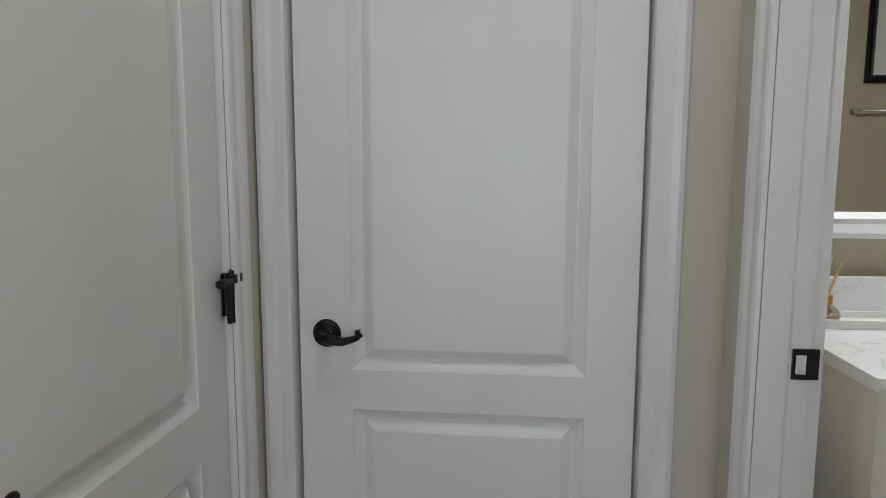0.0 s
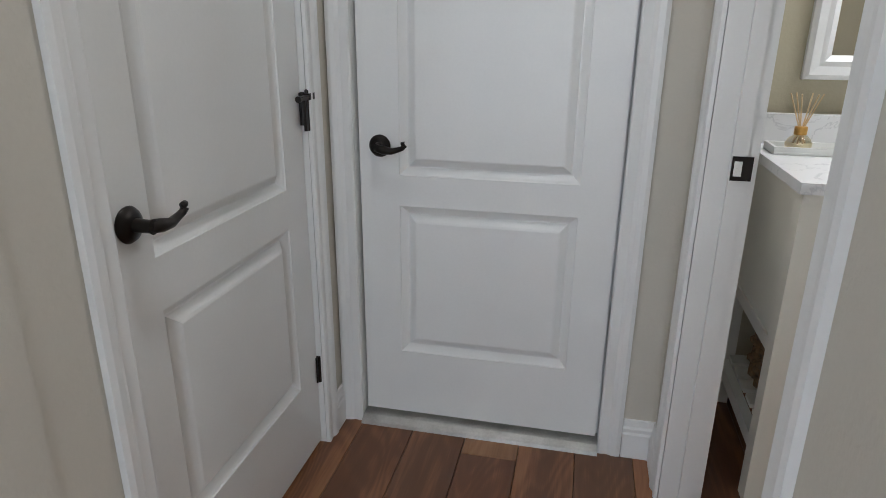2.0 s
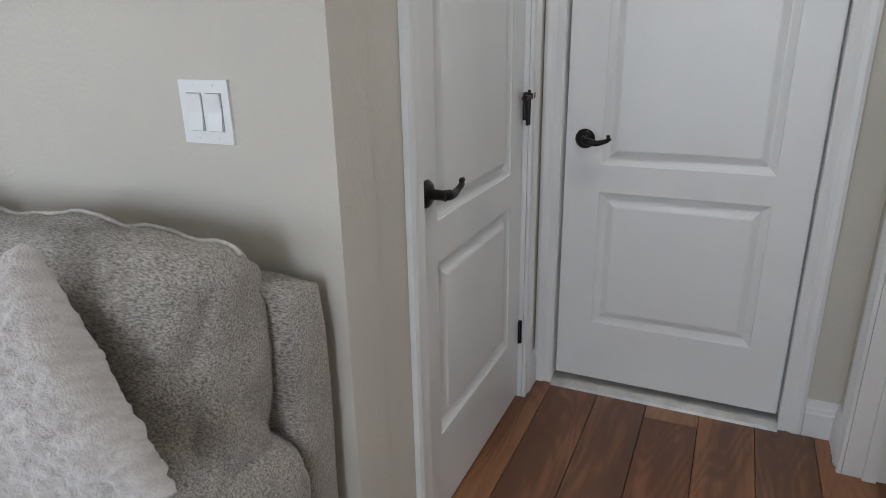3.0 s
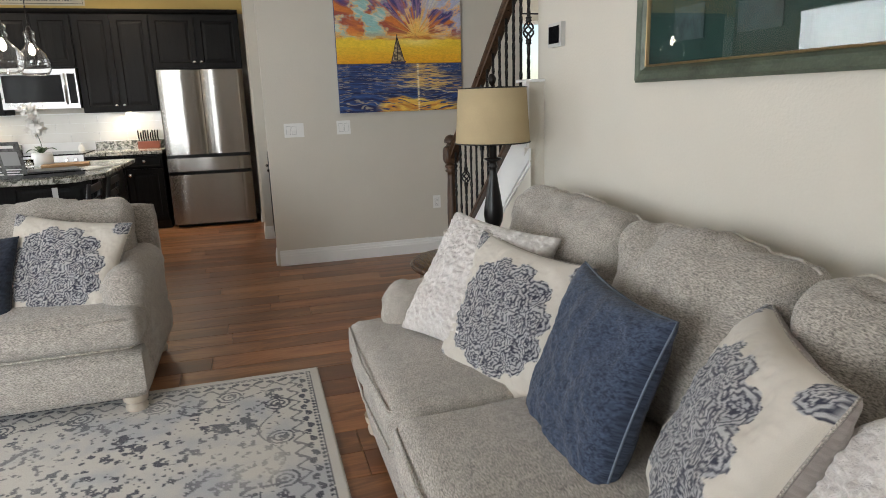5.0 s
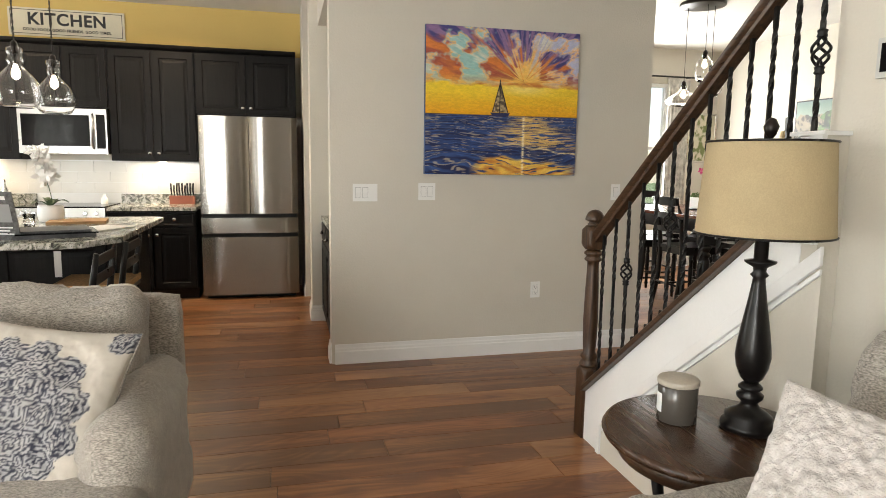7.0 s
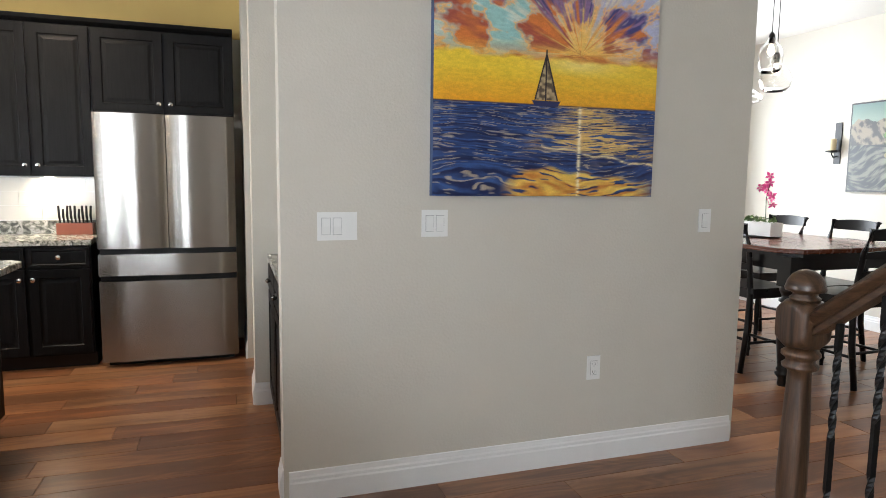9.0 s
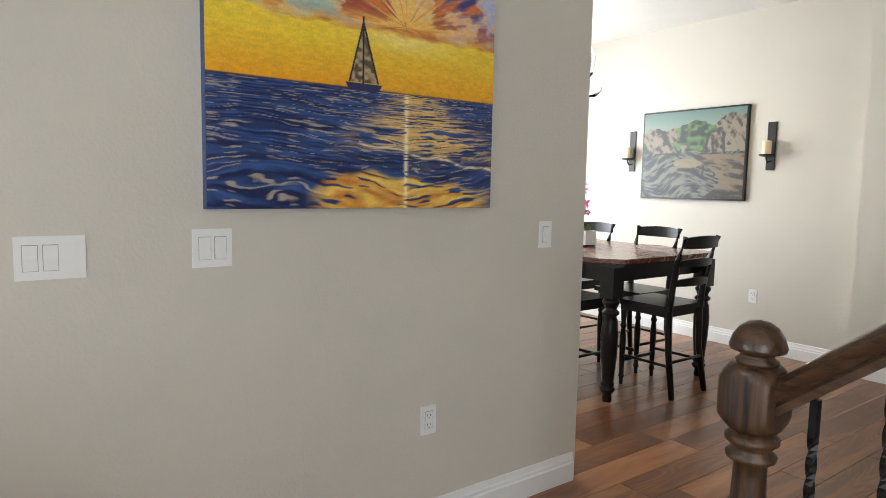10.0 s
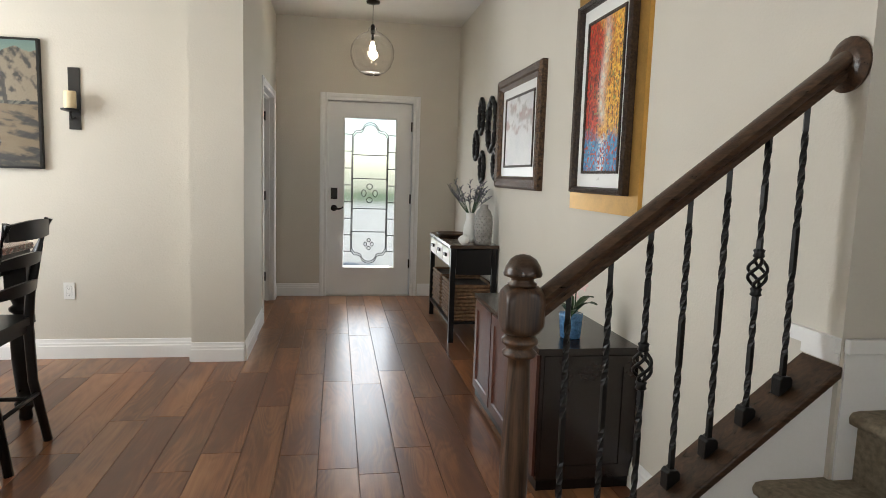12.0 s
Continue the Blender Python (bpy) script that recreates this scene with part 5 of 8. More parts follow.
part("cabinet_crown", prism(bmesh.new(), [(XW, 2.402), (KF + 0.002, 2.402), (KF + 0.035, 2.425), (KF + 0.045, 2.45), (XW, 2.45)], "y", -4.75, -0.66), BLACKOAK, kind="structure")
BF = -8.02
cabinet("base_cabinet", -2.41, -1.625, 0, 0.87, 0.59, BF, 2, BSL, "base cabinets", 1, 0.10, "high")
cabinet("base_cabinet", -3.95, -3.18, 0, 0.87, 0.59, BF, 2, BSL, "base cabinets", 1, 0.10, "high")
cabinet("base_cabinet", -4.75, -3.95, 0, 0.87, 0.59, BF, 2, BSL, "base cabinets", 1, 0.10, "high")
# Thin sheet laid over the upper wall, its yellow imitating warm lamplight.
part("kitchen_wall_paint", Bx(XW, XW + 0.004, -5.2, -0.60, 2.45, H), WARM_TINT, kind="structure")
for a, b in ((-2.41, -1.62), (-4.75, -3.18)):
    w_ = thing("worktop", (BF, a, 0.87), "speckled granite worktop on black cabinets", "worktop")
    part("slab", Bx(-0.60, 0.025, 0, b - a, 0.001, 0.036), GRANITE, w_, bevel=0.004)
    part("upstand", Bx(-0.598, -0.578, 0, b - a, 0.037, 0.135), GRANITE, w_)
ts = thing("tile_backsplash", (XW + 0.004, -4.75, 1.012), "glazed white tiles between worktop and wall cabinets", "backsplash")
part("grout", Bx(-0.003, 0.0, 0, 3.13, -0.1, 0.33), PLASTIC, ts)
tme = None
for r_ in range(3):
    for c_ in range(11):
        y0 = c_ * 0.30 - (0.15 if r_ % 2 else 0)
        y1 = min(y0 + 0.296, 3.13)
        y0 = max(y0, 0)
        if y1 - y0 > 0.03:
            part("tile", Bx(0.0005, 0.006, y0, y1, r_ * 0.107, r_ * 0.107 + 0.104), TILE, ts, bevel=0.001)

fr = thing("refrigerator", X90(-7.955, -1.575, 0), "brushed steel four-door refrigerator between black cabinets", "refrigerator")
FSTEEL = mat("fridge_steel", (0.36, 0.345, 0.325), 0.25, 0.95, var=0.02, scale=1.2)
_n, _l, _b = nodes_of(FSTEEL)
_b.inputs["Anisotropic"].default_value = 0.9
_b.inputs["Anisotropic Rotation"].default_value = 0.25
part("body", Bx(0.004, 0.908, 0.062, 0.64, 0.03, 1.755), BLACKWOOD, fr)
part("plinth", Bx(0.03, 0.88, 0.08, 0.6, 0.0, 0.03), BLACKWOOD, fr)
for x0, x1, z0, z1, nm in ((0.002, 0.453, 0.845, 1.775, "upper_door"), (0.459, 0.91, 0.845, 1.775, "upper_door"), (0.002, 0.91, 0.655, 0.805, "middle_drawer"), (0.002, 0.91, 0.045, 0.615, "freezer_drawer")):
    bm = bmesh.new()
    k = 14
    rows_ = [[bm.verts.new((x0 + (x1 - x0) * i / k, -0.016 * (1 - (2 * i / k - 1) ** 6) * 1.0 - 0.006 * math.sin(math.pi * i / k) - 0.0045 * math.sin(9 * i / k + z0 * 3 + x0 * 5), z)) for i in range(k + 1)] for z in (z0, z1)]
    back = [[bm.verts.new((x, 0.06, z)) for x in (x0, x1)] for z in (z0, z1)]
    for i in range(k):
        bm.faces.new((rows_[0][i], rows_[0][i + 1], rows_[1][i + 1], rows_[1][i]))
    bm.faces.new([*rows_[1], back[1][1], back[1][0]])
    bm.faces.new([*reversed(rows_[0]), back[0][0], back[0][1]])
    bm.faces.new((rows_[0][0], rows_[1][0], back[1][0], back[0][0]))
    bm.faces.new((rows_[0][k], back[0][1], back[1][1], rows_[1][k]))
    bmesh.ops.recalc_face_normals(bm, faces=bm.faces[:])
    part(nm, bm, FSTEEL, fr, smooth=True, angle=50)
mw = thing("microwave", X90(-8.22, -3.17, 1.40), "steel over-range microwave with a dark glass door", "microwave")
part("body", Bx(0, 0.75, 0.0, 0.38, 0, 0.42), STEEL, mw, bevel=0.004)
part("door_glass", Bx(0.03, 0.60, -0.012, -0.001, 0.07, 0.36), BLACKGLASS, mw, bevel=0.003)
part("control_panel", Bx(0.66, 0.735, -0.010, -0.001, 0.05, 0.37), BLACKGLASS, mw)
part("handle", tube(bmesh.new(), [(0.63, -0.001, 0.05), (0.63, -0.04, 0.07), (0.63, -0.04, 0.35), (0.63, -0.001, 0.37)], 0.011, 10), STEEL, mw, smooth=True)
rg = thing("range", X90(-8.0, -3.17, 0), "black and steel electric range with front knobs", "cooker")
part("body", Bx(0.003, 0.752, 0.0, 0.58, 0.02, 0.90), BLACKWOOD, rg)
part("cooktop", Bx(0.003, 0.752, -0.02, 0.58, 0.902, 0.915), BLACKGLASS, rg, bevel=0.003)
part("control_panel", prism(bmesh.new(), [(0.0, 0.80), (-0.035, 0.80), (-0.02, 0.90), (0.0, 0.90)], "x", 0.003, 0.752), STEEL, rg)
for k in (0.08, 0.17, 0.59, 0.68):
    part("knob", lathe(bmesh.new(), [(0.022, 0), (0.021, 0.02), (0.017, 0.026)], 16, Matrix.Translation((k, -0.028, 0.85)) @ pose(0, 0, 0, 82)), CHROME, rg, smooth=True)
part("oven_door", Bx(0.02, 0.735, -0.02, -0.001, 0.2, 0.78), BLACKGLASS, rg, bevel=0.004)
kb_ = thing("knife_block", X90(-8.45, -1.93, 0.907), "red-brown wooden block full of black-handled knives", "knife block")
part("block", Bx(0, 0.24, 0, 0.10, 0, 0.085), mat("red_wood", (0.22, 0.06, 0.03), 0.45, var=0.15), kb_, bevel=0.004)
for k in range(9):
    x = 0.018 + k * 0.026
    part("knife", tube(bmesh.new(), [(x, 0.05, 0.086), (x - 0.004, 0.04, 0.14), (x - 0.006 + 0.004 * (k % 3), 0.035, 0.19 + 0.025 * (k % 4 != 1))], [0.006, 0.009, 0.008], 6), BLACKWOOD, kb_, smooth=True)
for k, (y, h_, c_) in enumerate(((-3.62, 0.26, 0), (-3.52, 0.22, 1), (-3.38, 0.24, 2), (-2.52, 0.10, 1))):
    bt = thing("bottle", (-8.40, y, 0.907), ["dark glass bottle on the granite counter", "pale ceramic bottle on the granite counter", "slim clear bottle on the granite counter", "pale ceramic bottle on the granite counter"][k], "bottle")
    part("bottle_body", lathe(bmesh.new(), [(0.03, 0), (0.032, 0.01), (0.032, h_ * 0.6), (0.012, h_ * 0.78), (0.011, h_)], 16), [BLACKGLASS, PLASTIC, CHROME][c_], bt, smooth=True)

# KITCHEN sign
sg = thing("kitchen_sign", X90(XW + 0.006, -2.81, 2.655), "cream metal sign reading KITCHEN above the cabinets", "sign")
part("board", Bx(-0.51, 0.51, -0.012, 0, -0.13, 0.13), mat("cream_board", (0.66, 0.60, 0.46), 0.5, var=0.05), sg, bevel=0.002)
INK = mat("black_ink", (0.015, 0.014, 0.013), 0.5, var=0)
bm = Bx((-0.49, 0.49, -0.0135, -0.0125, 0.108, 0.113), (-0.49, 0.49, -0.0135, -0.0125, -0.113, -0.108), (-0.49, -0.485, -0.0135, -0.0125, -0.108, 0.108), (0.485, 0.49, -0.0135, -0.0125, -0.108, 0.108))
part("border", bm, INK, sg)


def writing(name, text, size, m, parent, material, depth=0.0008, spacing=1.0):
    cu = bpy.data.curves.new(name, "FONT")
    cu.body, cu.size, cu.extrude, cu.align_x, cu.align_y, cu.space_character = text, size, depth, "CENTER", "CENTER", spacing
    cu.offset = size * 0.028
    tmp = bpy.data.objects.new(name, cu)
    scene.collection.objects.link(tmp)
    me = bpy.data.meshes.new_from_object(tmp)
    bpy.data.objects.remove(tmp)
    me.materials.append(material)
    ob = new(name, me)
    ob.parent, ob.matrix_basis = parent, m
    return ob


writing("word", "KITCHEN", 0.155, pose(0, -0.0136, 0.025, 90), sg, INK, spacing=1.08)
writing("small_words", "GOOD FOOD. GOOD FRIENDS. GOOD TIMES.", 0.036, pose(0, -0.0136, -0.072, 90), sg, INK, spacing=1.05)
cl = thing("ceiling_light", (-7.6, -1.9, H), "white recessed ceiling light in the kitchen", "ceiling light")
part("trim_ring", lathe(bmesh.new(), [(0.06, -0.004), (0.088, -0.004), (0.09, -0.0005)], 32), WHITE, cl, smooth=True)
part("lens", lathe(bmesh.new(), [(0.058, -0.005), (0.058, -0.002)], 32), glow("lamp_lens", (1, 0.85, 0.65), 6), cl)

cl = thing("ceiling_light", (0.14, 1.15, H), "white recessed ceiling light in the small hall", "ceiling light")
part("trim_ring", lathe(bmesh.new(), [(0.06, -0.004), (0.088, -0.004), (0.09, -0.0005)], 32), WHITE, cl, smooth=True)
part("lens", lathe(bmesh.new(), [(0.058, -0.005), (0.058, -0.002)], 32), MATS["lamp_lens"], cl)

# island
il = thing("kitchen_island", (-6.9, -1.72, 0), "black kitchen island with a speckled granite top", "kitchen island")
outl = [(0.0, -0.07), (0.06, 0.0), (1.42, 0.0), (1.66, -0.14), (1.70, -0.25), (1.70, -2.2), (0, -2.2)]
part("granite_top", prism(bmesh.new(), outl, "z", 0.872, 0.908), GRANITE, il, bevel=0.006)
part("island_body", Bx(0.05, 1.05, -2.15, -0.12, 0.1, 0.871), BLACKOAK, il)
part("toe_kick", Bx(0.10, 1.0, -2.12, -0.17, 0, 0.1), BLACKWOOD, il)
for k in range(3):
    bm = bmesh.new()
    rings(bm, 0.02, 0.62, 0.14, 0.84, DOORP)
    d = part("end_panel" if k == 0 else "side_panel", bm, BLACKOAK, il)
    d.matrix_basis = pose(1.051, -2.14 + 0.67 * k, 0, 0, 0, 90)
for y in (-0.45, -1.2, -1.95):
    part("support_bracket", Bx((1.052, 1.45, y - 0.02, y + 0.02, 0.856, 0.870), (1.052, 1.066, y - 0.02, y + 0.02, 0.62, 0.856)), STEEL, il, "steel bracket")
RUSH = mat("woven_rush", (0.42, 0.25, 0.11), 0.85, var=0.3, scale=60, fine=200, bump=0.003, bump_scale=120)


def stool(m, label):
    th = thing("counter_stool", m, label, "stool", "stools at the island")
    part("seat", soft := Bx(-0.21, 0.21, -0.20, 0.20, 0.60, 0.635), RUSH, th, "woven rush seat", bevel=0.012, smooth=True)
    part("seat_rail", Bx((-0.205, 0.205, -0.195, 0.195, 0.57, 0.598),), BLACKWOOD, th)
    for x in (-0.18, 0.18):
        part("front_leg", tube(bmesh.new(), [(x, -0.17, 0.57), (x * 1.08, -0.19, 0)], [0.019, 0.015], 10), BLACKWOOD, th, smooth=True)
        part("back_leg", tube(bmesh.new(), [(x * 1.08, 0.22, 0), (x, 0.17, 0.60), (x, 0.19, 0.76), (x, 0.21, 0.88)], [0.015, 0.019, 0.017, 0.013], 10), BLACKWOOD, th, smooth=True)
        part("side_stretcher", tube(bmesh.new(), [(x * 1.04, -0.18, 0.25), (x * 1.04, 0.2, 0.25)], 0.010, 8), BLACKWOOD, th, smooth=True)
    for z in (0.74, 0.84):
        part("back_slat", Bx(-0.17, 0.17, 0.180 + (z - 0.7) * 0.15, 0.192 + (z - 0.7) * 0.15, z - 0.025, z + 0.025), BLACKWOOD, th, bevel=0.004)
    part("front_stretcher", tube(bmesh.new(), [(-0.19, -0.18, 0.18), (0.19, -0.18, 0.18)], 0.011, 8), BLACKWOOD, th, smooth=True)


stool(pose(-5.63, -1.90, 0, 0, 0, 0), "black stool with a woven rush seat at the island")
stool(pose(-5.13, -1.93, 0, 0, 0, 0), "black stool with a woven rush seat at the island")

BULB = glow("warm_bulb", (1.0, 0.83, 0.6), 25)


def blown(profile, seg=32):
    bm = lathe(bmesh.new(), profile, seg)
    bmesh.ops.delete(bm, geom=[f for f in bm.faces if len(f.verts) > 4], context="FACES")
    bmesh.ops.solidify(bm, geom=bm.faces[:], thickness=0.002)
    return bm


def pendant(name, x, y, top, z, profile, label, cord=BRONZE, chain=True, group="", canopy=True, bulbz=0.12):
    th = thing(name, (x, y, z), label, "pendant light", group)
    up = top - z
    ph = profile[-1][1]
    if chain:
        k = 0
        zz = ph + 0.03
        bm = bmesh.new()
        while zz < up - 0.02:
            pts = [((0.006 * math.cos(a) if k % 2 else 0), (0 if k % 2 else 0.006 * math.cos(a)), zz + 0.014 * math.sin(a)) for a in (2 * math.pi * j / 8 for j in range(9))]
            tube(bm, pts, 0.0022, 4)
            zz += 0.021
            k += 1
        part("chain", bm, cord, th, smooth=True)
    part("cord", tube(bmesh.new(), [(0, 0, ph), (0, 0, up - 0.001)], 0.003, 6), BLACKWOOD, th)
    part("socket", lathe(bmesh.new(), [(0.018, ph - 0.05), (0.02, ph - 0.045), (0.02, ph + 0.02), (0.01, ph + 0.035)], 16), cord, th, smooth=True)
    part("socket_rod", tube(bmesh.new(), [(0, 0, ph - 0.115), (0, 0, ph - 0.051)], 0.012, 10), cord, th, smooth=True)
    part("bulb", lathe(bmesh.new(), [(0.008, ph - 0.116), (0.014, ph - 0.13), (0.027, ph - 0.17), (0.024, ph - 0.20), (0.0, ph - 0.22)][::-1], 14), BULB, th, "glowing bulb", smooth=True)
    part("glass_shade", blown(profile), GLASS, th, "clear blown glass shade", smooth=True, angle=180)
    if canopy:
        part("canopy", lathe(bmesh.new(), [(0.01, up - 0.03), (0.06, up - 0.02), (0.065, up - 0.001)], 24), cord, th, smooth=True)
    return th


DEMI = [(0.085, 0.0), (0.105, 0.008), (0.128, 0.045), (0.139, 0.095), (0.134, 0.145), (0.112, 0.195), (0.070, 0.24), (0.044, 0.27), (0.042, 0.285), (0.055, 0.305), (0.045, 0.325), (0.042, 0.345), (0.052, 0.36), (0.048, 0.385), (0.02, 0.40)]
pendant("kitchen_pendant", -6.98, -2.47, H, 1.69, DEMI, "clear glass bottle-shaped pendant on a chain over the island", group="pendants over the island")
pendant("kitchen_pendant", -6.40, -2.52, H, 1.685, DEMI, "clear glass bottle-shaped pendant on a chain over the island", group="pendants over the island")


# ---- plants ----
def petal_flower(bm, c, size, rnd):
    q = Euler([rnd.uniform(-0.9, 0.9) for _ in range(3)]).to_matrix().to_4x4()
    for k in range(5):
        a = 2 * math.pi * k / 5
        r = size * (1.0 if k % 2 else 0.85)
        pts = [Vector((0, 0, 0)), Vector((math.cos(a - 0.5) * r * 0.6, -0.004, math.sin(a - 0.5) * r * 0.6)), Vector((math.cos(a) * r, -0.010, math.sin(a) * r)), Vector((math.cos(a + 0.5) * r * 0.6, -0.004, math.sin(a + 0.5) * r * 0.6))]
        bm.faces.new([bm.verts.new(q @ p + Vector(c)) for p in pts])


def leaf(bm, base, tip, width, droop=0.03, n=6):
    base, tip = Vector(base), Vector(tip)
    d = tip - base
    side = d.cross(Vector((0, 0, 1))).normalized() if abs(d.normalized().z) < 0.98 else Vector((1, 0, 0))
    prev = None
    for i in range(n + 1):
        t = i / n
        p = base + d * t + Vector((0, 0, math.sin(t * math.pi) * droop))
        w = width * math.sin(math.pi * min(0.97, t * 0.9 + 0.08)) ** 0.8
        now = [bm.verts.new(p - side * w + Vector((0, 0, 0.006))), bm.verts.new(p), bm.verts.new(p + side * w + Vector((0, 0, 0.006)))]
        if prev:
            bm.faces.new((prev[0], prev[1], now[1], now[0]))
            bm.faces.new((prev[1], prev[2], now[2], now[1]))
        prev = now


GREEN = mat("dark_leaf", (0.025, 0.06, 0.018), 0.35, var=0.25, scale=20)
WHITEP = mat("white_petal", (0.75, 0.73, 0.70), 0.6, var=0.05)
PINKP = mat("pink_petal", (0.75, 0.08, 0.30), 0.6, var=0.2, scale=30)
BLUSHP = mat("blush_petal", (0.75, 0.52, 0.50), 0.6, var=0.15, scale=30)


def orchid(m, label, pot, potmat, petal, height, flowers, size, seed=1, lean=0.1, leaves=5):
    rnd = random.Random(seed)
    th = thing("orchid", m, label, "potted orchid")
    part("pot", lathe(bmesh.new(), pot, 28), potmat, th, smooth=True)
    pz = pot[-1][1]
    pts = [(lean * 0.3 * math.sin(t * 2), 0, pz - 0.01 + height * t * (1 - 0.15 * t)) for t in (k / 8 for k in range(9))]
    pts = [(lean * (t ** 2) + 0.01 * math.sin(6 * t), 0.01 * math.cos(5 * t), pz - 0.02 + height * t) for t in (k / 8 for k in range(9))]
    part("stem", tube(bmesh.new(), pts, 0.003, 6), GREEN, th, smooth=True)
    for k in range(flowers):
        t = 0.42 + 0.58 * k / max(1, flowers - 1)
        c = (lean * t * t + rnd.uniform(-0.045, 0.045), rnd.uniform(-0.04, 0.04), pz + height * t + rnd.uniform(-0.015, 0.015))
        bm = bmesh.new()
        petal_flower(bm, c, size, rnd)
        part("flower", bm, petal, th)
    for k in range(leaves):
        a = 2 * math.pi * k / leaves + rnd.random()
        bm = bmesh.new()
        leaf(bm, (0.01 * math.cos(a), 0.01 * math.sin(a), pz - 0.01), (0.13 * math.cos(a), 0.13 * math.sin(a), pz + rnd.uniform(0.0, 0.09)), 0.022)
        part("leaf", bm, GREEN, th)
    return th


orchid(pose(-6.5, -2.40, 0.908, 0, 0, 60), "white orchid in a round white pot on the island", [(0.05, 0), (0.075, 0.006), (0.085, 0.05), (0.082, 0.10), (0.078, 0.115)], PLASTIC, WHITEP, 0.38, 24, 0.066, 3, -0.05)
for nm, m, lb, ct, bx, mt in (
        ("menu_stand", pose(-5.40, -2.30, 0.908, 12, 0, 75), "clear stand holding a dark printed page on the island", "menu stand", (-0.11, 0.11, -0.003, 0.003, 0, 0.27), mat("printed_page", (0.10, 0.10, 0.10), 0.4, var=0.5, scale=40)),
        ("magazine", pose(-5.55, -2.09, 0.909, 0, 0, 20), "stack of dark glossy magazines on the island", "magazine", (-0.14, 0.14, -0.20, 0.20, 0, 0.022), mat("dark_cover", (0.07, 0.07, 0.075), 0.3, var=0.4, scale=20)),
        ("cutting_board", pose(-6.40, -2.20, 0.909, 0, 0, 10), "light wooden cutting board on the island", "cutting board", (-0.13, 0.13, -0.18, 0.18, 0, 0.018), mat("maple", (0.42, 0.25, 0.12), 0.5, var=0.1)),
        ("folder", pose(-5.96, -1.94, 0.909, 0, 0, 60), "flat white booklet on the island", "booklet", (-0.12, 0.12, -0.16, 0.16, 0, 0.006), PLASTIC),
        ("red_folder", pose(-5.55, -2.62, 0.909, 0, 0, 15), "red folder lying on the island", "folder", (-0.12, 0.12, -0.16, 0.16, 0, 0.012), mat("red_card", (0.55, 0.03, 0.06), 0.5, var=0.05))):
    t_ = thing(nm, m, lb, ct)
    part("cover", Bx(*bx), mt, t_, bevel=0.001)
    if nm == "menu_stand":
        part("page_picture", Bx(-0.035, 0.085, -0.0042, -0.0032, 0.10, 0.20), MATS["gap_shade_and_page_grey"], t_, "pale picture on the page")
        part("page_text", Bx(*[(-0.095, -0.055 - 0.012 * (k % 3), -0.0042, -0.0032, 0.03 + 0.02 * k, 0.038 + 0.02 * k) for k in range(11)], *[(-0.03, 0.08 - 0.02 * (k % 2), -0.0042, -0.0032, 0.03 + 0.018 * k, 0.037 + 0.018 * k) for k in range(3)], (-0.03, 0.07, -0.0042, -0.0032, 0.225, 0.245)), PLASTIC, t_, "pale lines of small print")
    if nm == "magazine":
        for k, (dx_, dy_) in enumerate(((0.02, 0.01), (-0.03, -0.02))):
            part("magazine_cover", Bx(bx[0] + dx_, bx[1] + dx_, bx[2] + dy_, bx[3] + dy_, 0.023 + 0.009 * k, 0.031 + 0.009 * k), [BLACKGLASS, mt][k], t_)
t_ = thing("drinking_glass", (-5.89, -2.33, 0.909), "small clear drinking glass on the island", "glass")
part("tumbler", blown([(0.025, 0), (0.03, 0.05), (0.034, 0.10)], 20), GLASS, t_, smooth=True, angle=180)

# niche with a dark cabinet and granite top
nb = thing("pantry_cabinet", pose(-6.90, -0.50, 0), "black oak cabinet with a granite top in a wall niche", "kitchen cabinet")
part("body", Bx(0.0, 1.04, 0.02, 0.58, 0.1, 0.87), BLACKOAK, nb)
part("toe_kick", Bx(0.0, 1.04, 0.08, 0.58, 0.0, 0.1), BLACKWOOD, nb)
part("granite_top", Bx(0.0, 1.04, 0.0, 0.58, 0.871, 0.907), GRANITE, nb, bevel=0.004)
part("upstand", Bx(0.0, 1.04, 0.56, 0.58, 0.908, 1.01), GRANITE, nb)
for k in range(2):
    bm = bmesh.new()
    rings(bm, 0.012 + k * 0.52, 0.508 + k * 0.52, 0.115, 0.70, DOORP)
    d = part("cabinet_door", bm, BLACKOAK, nb)
    d.location.y = 0.019
    bm = bmesh.new()
    rings(bm, 0.012 + k * 0.52, 0.508 + k * 0.52, 0.72, 0.855, DOORP[:4])
    d = part("drawer_front", bm, BLACKOAK, nb)
    d.location.y = 0.019
    part("knob", lathe(bmesh.new(), [(0.006, 0), (0.015, 0.018), (0.0, 0.03)], 14, Matrix.Translation((0.26 + 0.52 * k, 0.001, 0.79)) @ pose(0, 0, 0, 90)), CHROME, d, smooth=True).location.y = -0.019


# ---- stairs ----
NX, NYS, NYN = -4.285, 0.655, 1.815
SL = 0.815
SLN = 0.797
capn = lambda x: 0.178 + SL * (x + 4.30)
railn = lambda x: 1.050 + SLN * (x + 4.20)
capz = lambda x: 0.225 + SL * (x + 4.30)
railz = lambda x: 1.050 + SL * (x + 4.20)


